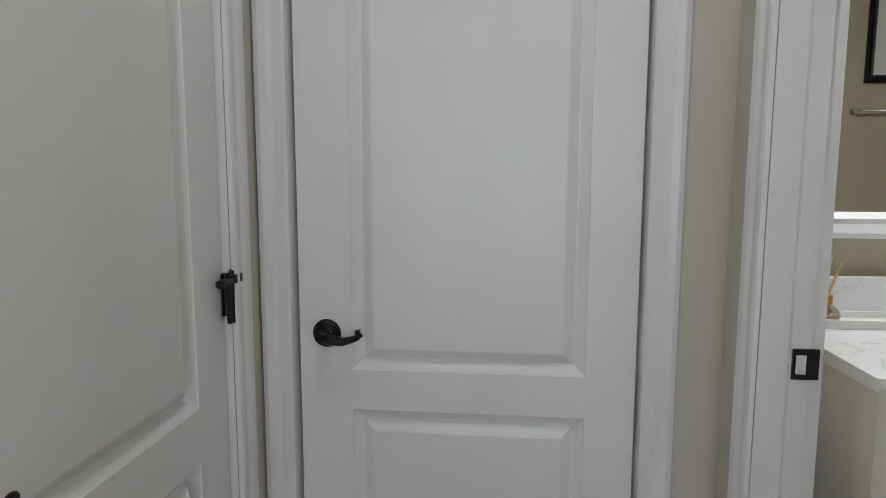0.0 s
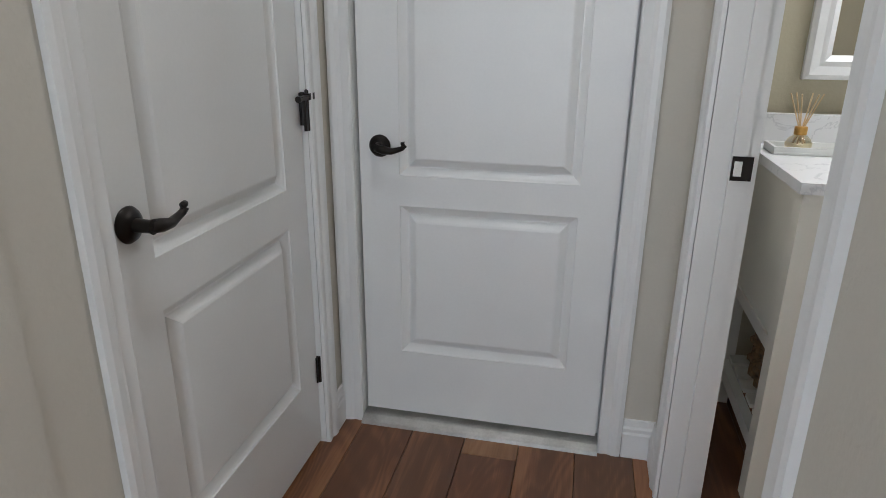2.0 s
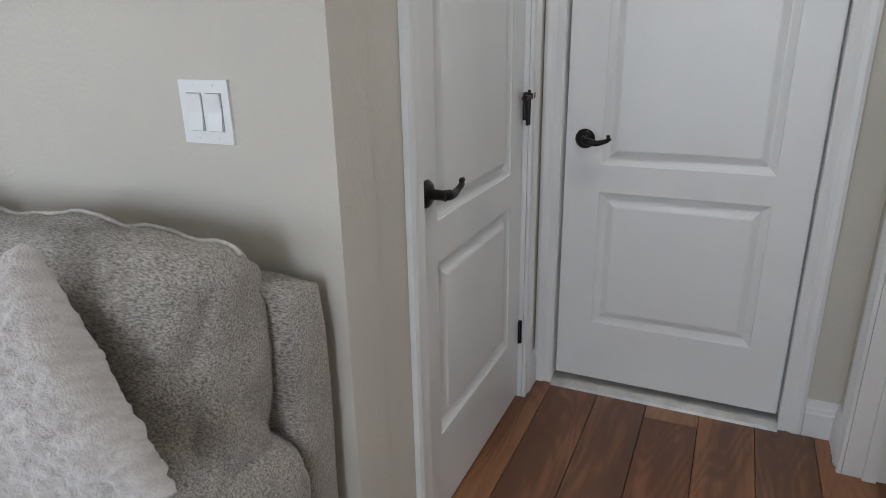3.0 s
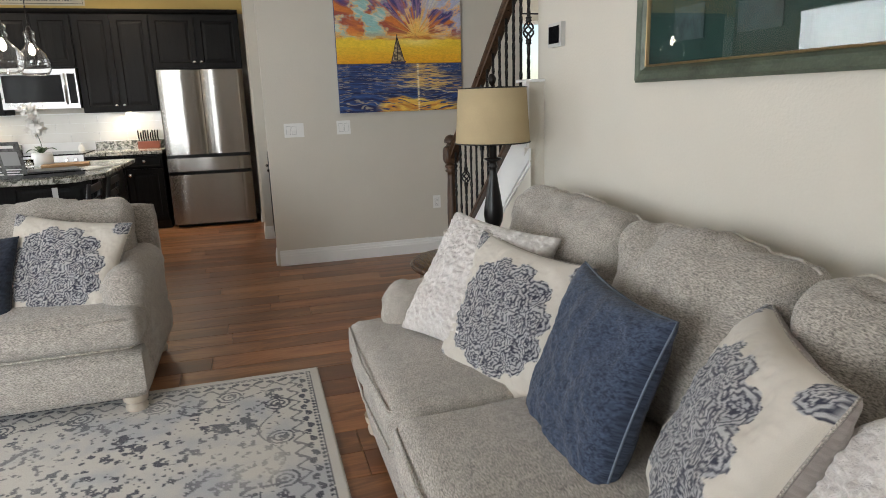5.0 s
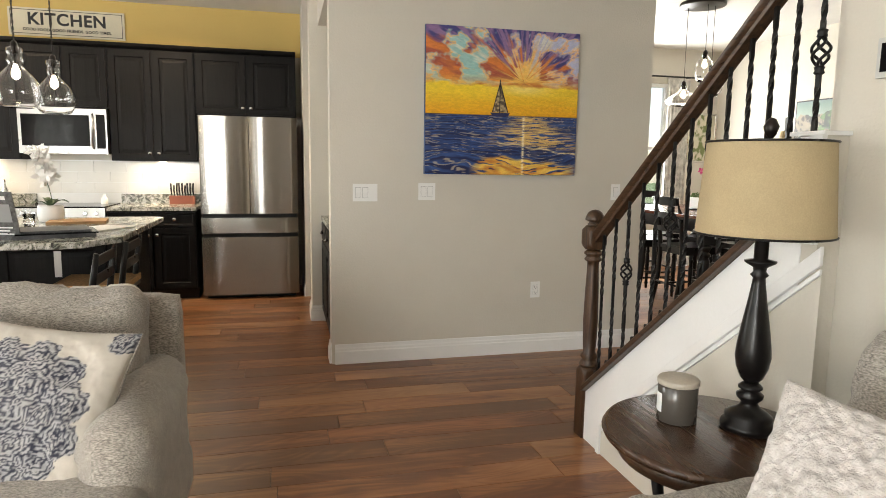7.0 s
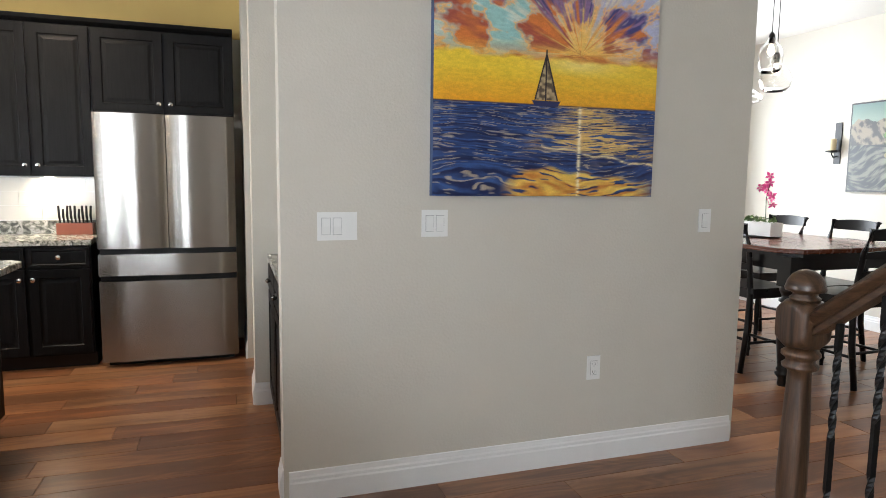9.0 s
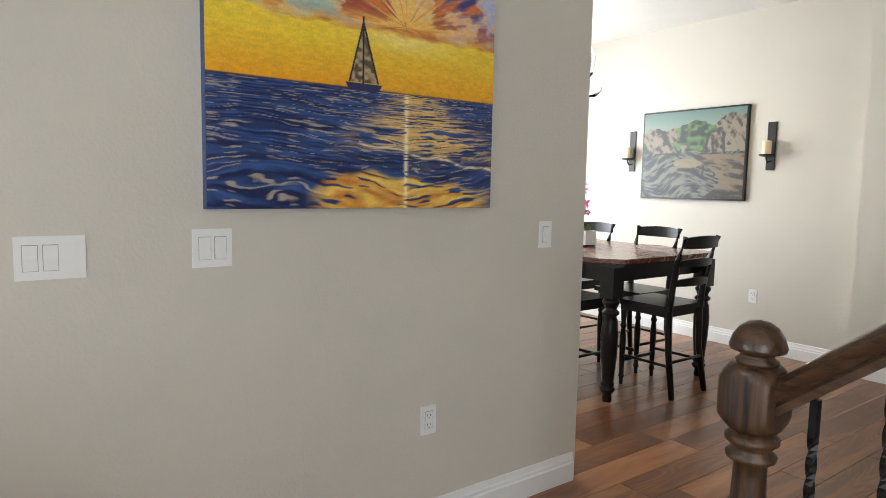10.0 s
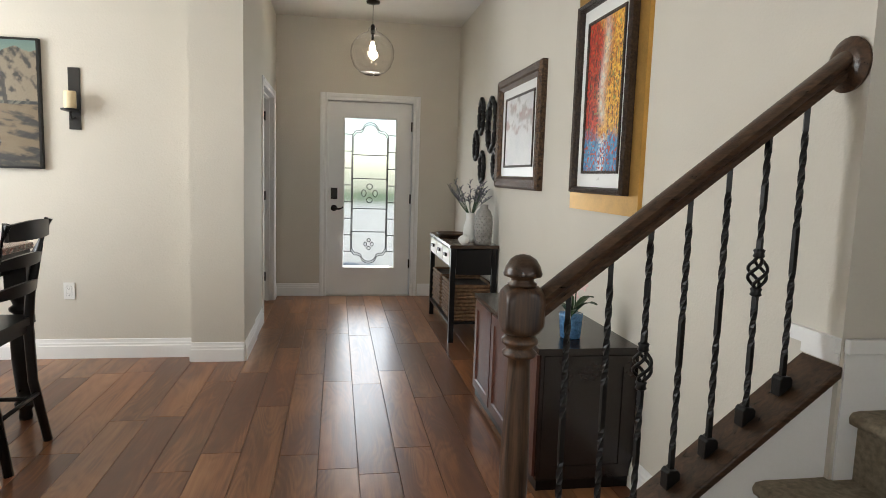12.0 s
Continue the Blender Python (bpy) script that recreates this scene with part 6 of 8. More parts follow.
def turned_square(bm, z0, z1, h, foot=True):
    """A square block whose ends the lathe has cut round, so that its faces end in arches."""
    zs = [(z0, 0.88), (z0 + 0.006, 1.0), (z0 + 0.014, 1.16), (z0 + 0.024, 1.30), (z0 + 0.036, 1.42)] if foot else [(z0, 1.42)]
    zs += [(z1 - 0.036, 1.42), (z1 - 0.024, 1.30), (z1 - 0.014, 1.16), (z1 - 0.006, 1.0), (z1, 0.88)]
    loops = []
    for z, k in zs:
        row = []
        for j in range(40):
            a = 2 * math.pi * (j + 0.5) / 40
            r = min(h / max(abs(math.cos(a)), abs(math.sin(a))), h * k)
            row.append(bm.verts.new((r * math.cos(a), r * math.sin(a), z)))
        loops.append(row)
    for a, b in zip(loops, loops[1:]):
        for j in range(40):
            bm.faces.new((a[j], a[(j + 1) % 40], b[(j + 1) % 40], b[j]))
    bm.faces.new(list(reversed(loops[0])))
    bm.faces.new(loops[-1])
    return bm


def newel(y, label):
    th = thing("newel_post", (NX, y, 0), label, "newel post", "newel posts")
    part("base_block", turned_square(bmesh.new(), 0.0, 0.36, 0.046, False), OAKV, th, smooth=True, angle=28)
    part("turned_shaft", lathe(bmesh.new(), [(0.046, 0.361), (0.048, 0.37), (0.040, 0.385), (0.034, 0.395), (0.044, 0.41), (0.030, 0.43), (0.034, 0.50), (0.036, 0.60), (0.033, 0.74), (0.028, 0.86), (0.028, 0.885), (0.041, 0.892), (0.043, 0.90), (0.034, 0.908), (0.034, 0.915), (0.045, 0.924), (0.045, 0.932), (0.030, 0.944)], 28), OAKV, th, smooth=True)
    bm = bmesh.new()
    turned_square(bm, 0.947, 1.062, 0.047)
    part("square_block", bm, OAKV, th, smooth=True, angle=28)
    part("cap", lathe(bmesh.new(), [(0.034, 1.063), (0.036, 1.07), (0.028, 1.076), (0.028, 1.082), (0.046, 1.088), (0.0475, 1.094), (0.042, 1.112), (0.032, 1.128), (0.018, 1.137), (0.0, 1.141)], 28), OAK, th, "rounded newel cap", smooth=True)


newel(NYS, "dark oak newel post with a rounded cap at the stair foot")
newel(NYN, "dark oak newel post on the foyer side of the stair")
RAILP = [(-0.022, -0.034), (0.022, -0.034), (0.024, -0.018), (0.018, -0.010), (0.031, 0.004), (0.033, 0.018), (0.024, 0.030), (0.010, 0.036), (-0.010, 0.036), (-0.024, 0.030), (-0.033, 0.018), (-0.031, 0.004), (-0.018, -0.010), (-0.024, -0.018)]


def rail(name, y, x0, x1, label, railz=railz, SL=SL):
    th = thing(name, (x0, y, railz(x0)), label, "handrail")
    bm = bmesh.new()
    L = x1 - x0
    lo = [bm.verts.new((0, u, v)) for u, v in RAILP]
    hi = [bm.verts.new((L, u, v + L * SL)) for u, v in RAILP]
    k = len(RAILP)
    bm.faces.new(lo), bm.faces.new(list(reversed(hi)))
    for i in range(k):
        bm.faces.new((lo[i], hi[i], hi[(i + 1) % k], lo[(i + 1) % k]))
    bmesh.ops.recalc_face_normals(bm, faces=bm.faces[:])
    part("grip", bm, OAK, th, smooth=True, angle=50)
    return th


rs = rail("stair_handrail", NYS, NX + 0.047, -2.95, "dark oak handrail rising over iron balusters")
rn = rail("stair_handrail", NYN, NX + 0.047, -3.475, "dark oak handrail ending in a round rosette on the wall", railn, SLN)
part("rosette", lathe(bmesh.new(), [(0.068, 0), (0.070, 0.008), (0.055, 0.018), (0.045, 0.024)], 28, Matrix.Translation((-3.4505 - NX - 0.047, 0, railn(-3.47) - railn(NX + 0.047))) @ pose(0, 0, 0, 0, -90)), OAK, rn, smooth=True)


def baluster(x, y, basket, capz=capz, railz=railz, at=0.56):
    z0, z1 = capz(x) + 0.002, railz(x) - 0.036
    th = thing("baluster", (x, y, z0), "black iron twisted baluster with a basket knuckle" if basket else "black iron twisted baluster", "baluster", "stair balusters")
    h = z1 - z0
    part("shoe", prism(bmesh.new(), [(-0.018, -0.012), (0.018, 0.016), (0.018, 0.034), (0.012, 0.042), (-0.012, 0.042), (-0.018, 0.034)], "y", -0.018, 0.018), IRON, th, bevel=0.002)
    tw = []

    def bar(a, b):
        n = max(2, int((b - a) / 0.012))
        bm = bmesh.new()
        zs = [a + (b - a) * i / n for i in range(n + 1)]
        pts = [Vector((0, 0, z)) for z in zs]
        rr = []
        rings_ = []
        for i, z in enumerate(zs):
            t = i / n
            on = 1.0 if (0.10 < t < 0.42 or 0.58 < t < 0.92) else 0.0
            tw.append(on)
            ang = sum(tw) * 0.42
            rings_.append([bm.verts.new((0.0088 * math.cos(ang + j * math.pi / 2 + 0.785), 0.0088 * math.sin(ang + j * math.pi / 2 + 0.785), z)) for j in range(4)])
        for p, q in zip(rings_, rings_[1:]):
            for j in range(4):
                bm.faces.new((p[j], p[(j + 1) % 4], q[(j + 1) % 4], q[j]))
        bm.faces.new(list(reversed(rings_[0]))), bm.faces.new(rings_[-1])
        part("twisted_bar", bm, IRON, th)

    if basket:
        zc = h * at
        bar(0.02, zc - 0.058)
        bar(zc + 0.058, h)
        for s in range(4):
            bm = bmesh.new()
            pts = []
            for i in range(13):
                t = i / 12
                a = s * math.pi / 2 + t * math.pi * 1.15
                r = 0.006 + 0.019 * math.sin(math.pi * t)
                pts.append((r * math.cos(a), r * math.sin(a), zc - 0.040 + 0.080 * t))
            part("basket_wire", tube(bm, pts, 0.0046, 6), IRON, th, smooth=True)
        for z in (zc - 0.050, zc + 0.050):
            part("collar", lathe(bmesh.new(), [(0.010, z - 0.012), (0.015, z - 0.008), (0.012, z), (0.015, z + 0.008), (0.010, z + 0.012)], 12), IRON, th, smooth=True)
    else:
        bar(0.02, h)


for i, x in enumerate((-4.185, -4.08, -3.975, -3.87, -3.77, -3.67, -3.57, -3.475, -3.38, -3.285, -3.19, -3.10, -3.01)):
    baluster(x, NYS, i in (2, 5, 8, 12))
for i, x in enumerate((-4.165, -4.06, -3.96, -3.86, -3.76, -3.66, -3.56)):
    baluster(x, NYN, i in (2, 5), capn, railn, 0.535)
KX1 = -2.985
for nm, y0, y1, x1, capz in (("wall_stair_south", 0.62, 0.73, KX1, capz), ("wall_stair_foyer", 1.765, 1.865, -3.4505, capn)):
    part(nm, prism(bmesh.new(), [(-4.30, 0), (x1, 0), (x1, capz(x1) - 0.032), (-4.30, capz(-4.30) - 0.032)], "y", y0, y1), WHITE, kind="structure")
for nm, y0, y1, x1, capz in (("sloping_oak_board", 0.588, 0.745, -2.99, lambda x: capn(x) + 0.047), ("sloping_oak_board", 1.735, 1.885, -3.452, capn)):
    th = thing(nm, (0, 0, 0), "dark oak board capping the sloping stair wall", "sloping board")
    bm = bmesh.new()
    A_ = [(-4.235, capz(-4.235) - 0.030), (x1, capz(x1) - 0.030), (x1, capz(x1)), (-4.235, capz(-4.235))]
    prism(bm, A_, "y", y0, y1)
    part("board", bm, OAK, th, bevel=0.005)
    part("board_end", Bx(-4.30, -4.2355, y0 + 0.032, y1 - 0.02, 0.20, 0.243), OAK, th) if y0 < 1 else None
# moulding on the stair's outer face, and the end trim
mz = lambda x: 0.398 + 0.815 * (x + 3.81)
th = part("stair_moulding", prism(bmesh.new(), [(-4.09, mz(-4.09)), (-2.90, mz(-2.90)), (-2.90, mz(-2.90) - 0.055), (-4.06, mz(-4.06) - 0.055), (-4.06, 0.08), (-4.09, 0.08)], "y", 0.606, 0.6195), WHITE, kind="structure", bevel=0.003)
part("stair_moulding", prism(bmesh.new(), [(-4.06, mz(-4.06) - 0.064), (-2.90, mz(-2.90) - 0.064), (-2.90, mz(-2.90) - 0.080), (-4.06, mz(-4.06) - 0.080)], "y", 0.610, 0.6195), WHITE, kind="structure", bevel=0.002)
part("stair_moulding", Bx(-4.09, -4.06, 0.606, 0.6195, 0.0, 0.079), WHITE, kind="structure")
part("wall_stair_side", prism(bmesh.new(), [(-4.06, 0), (-2.90, 0), (-2.90, mz(-2.90) - 0.082), (-4.06, mz(-4.06) - 0.082)], "y", 0.6165, 0.6195), WALL, kind="structure")
part("wall_stair_end", Bx((KX1, -2.93, 0.623, 0.6995, 0, 1.44),), WALL, kind="structure")
part("stair_end_trim", Bx(-2.972, -2.928, 0.606, 0.6225, mz(-2.90), 1.44), WHITE, kind="structure", bevel=0.003)
part("stair_end_cap", Bx((KX1 - 0.06, -2.922, 0.606, 0.6995, 1.4405, 1.452), (KX1 - 0.055, KX1 - 0.0005, 0.64, 0.6995, 1.0, 1.44)), WHITE, kind="structure", bevel=0.004)
st = thing("carpeted_stairs", (0, 0, 0), "beige carpeted stairs with rounded nosings between white stair walls", "stairs")
NOSE = [(0, 0.0), (-0.022, -0.004), (-0.030, -0.018), (-0.026, -0.034), (-0.010, -0.042), (0, -0.044)]
for k in range(11):
    xn = -4.118 + 0.245 * k
    z = 0.187 * (k + 1)
    if xn > -1.8:
        break
    prof = [(xn + 0.245 + 0.03, z)] + [(xn + dx + 0.0, z + dz) for dx, dz in NOSE] + [(xn, z - 0.187), (xn + 0.275, z - 0.187)]
    part("carpet_step", prism(bmesh.new(), prof, "y", 0.731, 1.764), CARPET, st, smooth=True, angle=50)
# dado cap on the stair's north wall
part("stair_skirt", prism(bmesh.new(), [(-3.44, 0.5), (-3.44, 0.90), (-3.25, 0.90), (-1.7, 0.90 + 1.55 * SL), (-1.7, 0.5 + 1.55 * SL)], "y", 1.744, 1.7495), WHITE, kind="structure")
part("stair_skirt_cap", prism(bmesh.new(), [(-3.445, 0.901), (-3.25, 0.901), (-1.7, 0.901 + 1.55 * SL), (-1.7, 0.94 + 1.55 * SL), (-3.255, 0.94), (-3.445, 0.94)], "y", 1.728, 1.7495), WHITE, kind="structure", bevel=0.004)
part("stair_skirt_side", Bx((-3.456, -3.4505, 1.752, 1.885, capz(-3.452) + 0.002, 0.90), (-3.468, -3.4505, 1.752, 1.93, 0.901, 0.94)), WHITE, kind="structure")


# ---- dining room ----
dt = thing("dining_table", (-7.10, 3.32, 0), "counter-height dining table, cherry top and black turned legs", "dining table")
TT = [(-0.87, -0.50), (-0.75, -0.60), (0.75, -0.60), (0.87, -0.50), (0.87, 0.50), (0.75, 0.60), (-0.75, 0.60), (-0.87, 0.50)]
part("tabletop", prism(bmesh.new(), TT, "z", 0.895, 0.928), TABLEWOOD, dt, bevel=0.006)
part("top_edge", prism(bmesh.new(), [(x * 0.985, y * 0.98) for x, y in TT], "z", 0.875, 0.8945), BLACKWOOD, dt)
part("apron", Bx((-0.74, 0.74, -0.50, -0.475, 0.77, 0.8745), (-0.74, 0.74, 0.475, 0.50, 0.77, 0.8745), (-0.77, -0.745, -0.474, 0.474, 0.77, 0.8745), (0.745, 0.77, -0.474, 0.474, 0.77, 0.8745)), BLACKWOOD, dt)
LEGP = [(0.030, 0.0), (0.032, 0.02), (0.028, 0.05), (0.048, 0.075), (0.050, 0.09), (0.036, 0.10), (0.045, 0.115), (0.036, 0.13), (0.040, 0.16), (0.052, 0.30), (0.056, 0.44), (0.048, 0.53), (0.036, 0.56), (0.055, 0.575), (0.055, 0.59), (0.036, 0.605), (0.046, 0.63), (0.055, 0.645), (0.055, 0.66), (0.040, 0.675)]
for sx in (-1, 1):
    for sy in (-1, 1):
        bm = lathe(bmesh.new(), LEGP, 20)
        lg = part("leg", bm, BLACKWOOD, dt, smooth=True)
        lg.location = (sx * 0.79, sy * 0.52, 0)
        part("leg_block", Bx(-0.052, 0.052, -0.052, 0.052, 0.676, 0.8745), BLACKWOOD, lg, bevel=0.003)


def dining_chair(m, label, first=[]):
    if first:
        c = copy_thing(first[0], m)
        c["label"] = label
        return c
    th = thing("dining_chair", m, label, "dining chair", "chairs round the dining table")
    part("seat", Bx(-0.215, 0.215, -0.21, 0.20, 0.575, 0.61), BLACKWOOD, th, bevel=0.012, smooth=True)
    part("seat_frame", Bx(-0.195, 0.195, -0.185, 0.185, 0.535, 0.574), BLACKWOOD, th)
    for x in (-0.175, 0.175):
        part("front_leg", lathe(bmesh.new(), [(0.013, 0), (0.015, 0.04), (0.022, 0.06), (0.016, 0.075), (0.02, 0.20), (0.023, 0.33), (0.016, 0.40), (0.024, 0.42), (0.016, 0.44), (0.022, 0.534)], 12, pose(x, -0.17, 0)), BLACKWOOD, th, smooth=True)
        part("back_post", tube(bmesh.new(), [(x * 1.07, 0.245, 0), (x, 0.195, 0.30), (x, 0.185, 0.56), (x, 0.20, 0.72), (x * 1.03, 0.235, 0.92), (x * 1.08, 0.285, 1.07)], [0.020, 0.022, 0.023, 0.021, 0.020, 0.018], 8), BLACKWOOD, th, smooth=True)
        part("side_stretcher", tube(bmesh.new(), [(x, -0.17, 0.21), (x * 1.02, 0.21, 0.21)], 0.010, 8), BLACKWOOD, th, smooth=True)
    for z, y, hh in ((0.765, 0.210, 0.028), (0.895, 0.232, 0.028), (1.03, 0.27, 0.042)):
        bm = bmesh.new()
        n_ = 8
        pts = []
        for i in range(n_ + 1):
            u = -1 + 2 * i / n_
            pts.append([bm.verts.new((u * 0.185, y + 0.030 * (1 - u * u) + d, z + s * (hh - 0.008 * u * u) + 0.006 * (1 - u * u))) for d, s in ((0, -1), (0.016, -1), (0.020, 1), (0.004, 1))])
        for a, b in zip(pts, pts[1:]):
            for j in range(4):
                bm.faces.new((a[j], a[(j + 1) % 4], b[(j + 1) % 4], b[j]))
        bm.faces.new(pts[0]), bm.faces.new(list(reversed(pts[-1])))
        bmesh.ops.recalc_face_normals(bm, faces=bm.faces[:])
        part("top_rail" if z > 1 else "back_slat", bm, BLACKWOOD, th, smooth=True, angle=50)
    part("front_stretcher", tube(bmesh.new(), [(-0.175, -0.17, 0.17), (0.175, -0.17, 0.17)], 0.012, 8), BLACKWOOD, th, smooth=True)
    part("back_stretcher", tube(bmesh.new(), [(-0.18, 0.215, 0.24), (0.18, 0.215, 0.24)], 0.010, 8), BLACKWOOD, th, smooth=True)
    first.append(th)
    return th


CL = "black ladder-back counter chair tucked under the dining table"
dining_chair(pose(-6.33, 3.36, 0, 0, 0, -90), "black ladder-back counter chair at the table's end")
for x in (-6.78, -7.42):
    dining_chair(pose(x, 3.66, 0, 0, 0, 0), CL)
    dining_chair(pose(x - 0.02, 2.98, 0, 0, 0, 180), CL)
dining_chair(pose(-7.92, 3.32, 0, 0, 0, 90), "black ladder-back counter chair at the table's end")

pl = thing("planter", (-7.10, 3.32, 0.928), "white trough planter with succulents and a pink orchid", "planter")
part("tray", lathe(bmesh.new(), [(0.14, 0), (0.16, 0.008), (0.16, 0.012)], 24), BLACKWOOD, pl, smooth=True)
part("trough", Bx(-0.16, 0.16, -0.06, 0.06, 0.013, 0.12), PLASTIC, pl, bevel=0.01, smooth=True)
rnd = random.Random(4)
LIGHTG = mat("pale_leaf", (0.10, 0.17, 0.05), 0.5, var=0.3, scale=30)
for k in range(34):
    bm = bmesh.new()
    x, y, a = rnd.uniform(-0.15, 0.15), rnd.uniform(-0.05, 0.05), rnd.uniform(0, 6.28)
    leaf(bm, (x, y, 0.11), (x + 0.05 * math.cos(a), y + 0.05 * math.sin(a), 0.13 + rnd.random() * 0.04), 0.012, 0.01, 4)
    part("leaf", bm, LIGHTG, pl)
part("stem", tube(bmesh.new(), [(0.05, 0, 0.11), (0.04, 0, 0.3), (0.08, 0, 0.48)], 0.003, 6), GREEN, pl, smooth=True)
for k in range(14):
    bm = bmesh.new()
    petal_flower(bm, (0.05 + rnd.uniform(-0.05, 0.06), rnd.uniform(-0.05, 0.05), 0.26 + k * 0.017), 0.045, rnd)
    part("flower", bm, PINKP, pl)

WAX = mat("candle_wax", (0.72, 0.60, 0.38), 0.5, var=0.05)


def sconce(x, z, label):
    th = thing("wall_sconce", (x, DY, z), label, "wall sconce", "sconces beside the painting")
    part("backplate", Bx(-0.035, 0.035, -0.012, 0, -0.195, 0.205), IRON, th, bevel=0.003)
    part("arm", tube(bmesh.new(), [(0, -0.012, -0.12), (0, -0.06, -0.13), (0, -0.08, -0.10), (0, -0.08, -0.085)], 0.007, 8), IRON, th, smooth=True)
    part("dish", lathe(bmesh.new(), [(0.03, -0.085), (0.055, -0.078), (0.058, -0.066), (0.055, -0.066), (0.03, -0.073)], 20, pose(0, -0.08, 0)), IRON, th, smooth=True)
    part("candle", lathe(bmesh.new(), [(0.036, -0.072), (0.037, 0.04), (0.033, 0.045), (0, 0.043)], 20, pose(0, -0.08, 0)), WAX, th, "cream candle", smooth=True)


sconce(-6.435, 1.745, "black iron wall sconce with a cream candle")
sconce(-7.83, 1.745, "black iron wall sconce with a cream candle")
dp = thing("dining_chandelier", (-6.98, 3.10, H), "dark round canopy with three clear glass pendants", "pendant light")
part("canopy", lathe(bmesh.new(), [(0.20, -0.03), (0.21, -0.025), (0.21, -0.001)], 40), BRONZE, dp, smooth=True)
for (x, y, z), prof in (((-0.11, -0.08, -0.95), [(0.09, 0), (0.15, 0.02), (0.165, 0.05), (0.13, 0.09), (0.06, 0.13), (0.028, 0.17), (0.025, 0.20)]),
                        ((0.05, 0.10, -0.86), [(0.07, 0), (0.10, 0.03), (0.115, 0.09), (0.09, 0.15), (0.05, 0.19), (0.028, 0.22), (0.025, 0.25)]),
                        ((0.11, -0.02, -0.74), [(0.06, 0), (0.075, 0.03), (0.085, 0.12), (0.07, 0.18), (0.035, 0.22), (0.025, 0.25)])):
    g = part("glass_shade", blown(prof), GLASS, dp, "clear blown glass shade", smooth=True, angle=180)
    g.location = (x, y, z)
    ph = prof[-1][1]
    part("cord", tube(bmesh.new(), [(0, 0, ph), (0, 0, -z - 0.03)], 0.003, 6), BLACKWOOD, g)
    part("socket", lathe(bmesh.new(), [(0.02, ph - 0.04), (0.022, ph + 0.02), (0.008, ph + 0.04)], 14), BRONZE, g, smooth=True)
    part("bulb", lathe(bmesh.new(), [(0, ph - 0.13), (0.022, ph - 0.11), (0.024, ph - 0.09), (0.010, ph - 0.05)], 14), BULB, g, smooth=True)
pt = thing("botanical_picture", X90(-9.12, 4.72, 1.75), "framed botanical print with green fronds in the dining room", "picture")
part("frame", frame_rect(bmesh.new(), 0.40, 0.60, 0.03, 0.025), CHROME, pt)
picture(pt, 0.40, 0.60, lambda u, v: lerp((0.60, 0.56, 0.44), (0.16, 0.20, 0.07), np.clip((fbm(u * 7, v * 8, 2) - 0.5) * 8, 0, 1) * (np.abs(u - 0.3 - v * 0.4) < 0.3)), -0.004, 60)

# windows
FRAMEW = WHITE


def window(name, m, w, h, bars=1, curtain=False):
    """Local x along, glass at y = 0, sill at z = 0."""
    boxes = [(0, w, -0.03, 0.03, 0, 0.05), (0, w, -0.03, 0.03, h - 0.05, h), (0, 0.05, -0.03, 0.03, 0.05, h - 0.05), (w - 0.05, w, -0.03, 0.03, 0.05, h - 0.05)]
    for k in range(bars):
        x = w * (k + 1) / (bars + 1)
        boxes.append((x - 0.025, x + 0.025, -0.025, 0.025, 0.05, h - 0.05))
    boxes.append((0.05, w - 0.05, -0.018, 0.018, h * 0.5 - 0.02, h * 0.5 + 0.02))
    ob = part(name, Bx(*boxes), FRAMEW, kind="structure")
    ob.matrix_basis = m
    gl = part(name + "_pane", Bx(0.05, w - 0.05, -0.003, 0.003, 0.05, h - 0.05), GLASS, ob, kind="structure")
    gl.visible_shadow = False
    return ob


window("window_living", pose(-3.4, YS - 0.06, 0.15), 3.6, 2.3, 2)
# Unseen window, built only to frame the added side fill lamp.
window("window_side", pose(AR + 0.09, -4.35, 0.65, 0, 0, 90), 1.8, 1.6, 1)
window("window_kitchen", pose(-7.2, -5.26, 0.15), 2.0, 2.25, 1)
window("window_dining", pose(-9.18, 2.2, 0.75, 0, 0, 90), 2.0, 1.70, 1)
SHEER = mat("sheer_curtain", (0.62, 0.60, 0.56), 0.9, var=0.25, scale=14)
for y0 in (1.95, 4.12):
    cu = thing("curtain", (-9.04, y0, 0.03), "pale patterned curtain beside the dining room window", "curtain")
    n_ = 50
    bm = bmesh.new()
    vs = [[bm.verts.new((0.03 * math.sin(i * 0.9), 0.32 * i / n_, z)) for z in (0, 0.8, 1.6, 2.48)] for i in range(n_ + 1)]
    for a, b in zip(vs, vs[1:]):
        for j in range(3):
            bm.faces.new((a[j], b[j], b[j + 1], a[j + 1]))
    part("cloth", bm, SHEER, cu, smooth=True)
rd = thing("curtain_rod", (-9.04, 1.85, 2.53), "black iron curtain rod with ball finials", "curtain rod")
part("rod", tube(bmesh.new(), [(0, 0, 0), (0, 2.72, 0)], 0.011, 10), IRON, rd, smooth=True)
for y in (0, 2.72):
    part("finial", lathe(bmesh.new(), [(0, -0.03), (0.022, -0.015), (0.026, 0), (0.022, 0.015), (0, 0.03)], 14, pose(0, y, 0)), IRON, rd, smooth=True)
    part("bracket", Bx(-0.08, 0.0, min(2.60, max(0.1, y)) - 0.008, min(2.60, max(0.1, y)) + 0.008, -0.012, 0.0), IRON, rd)

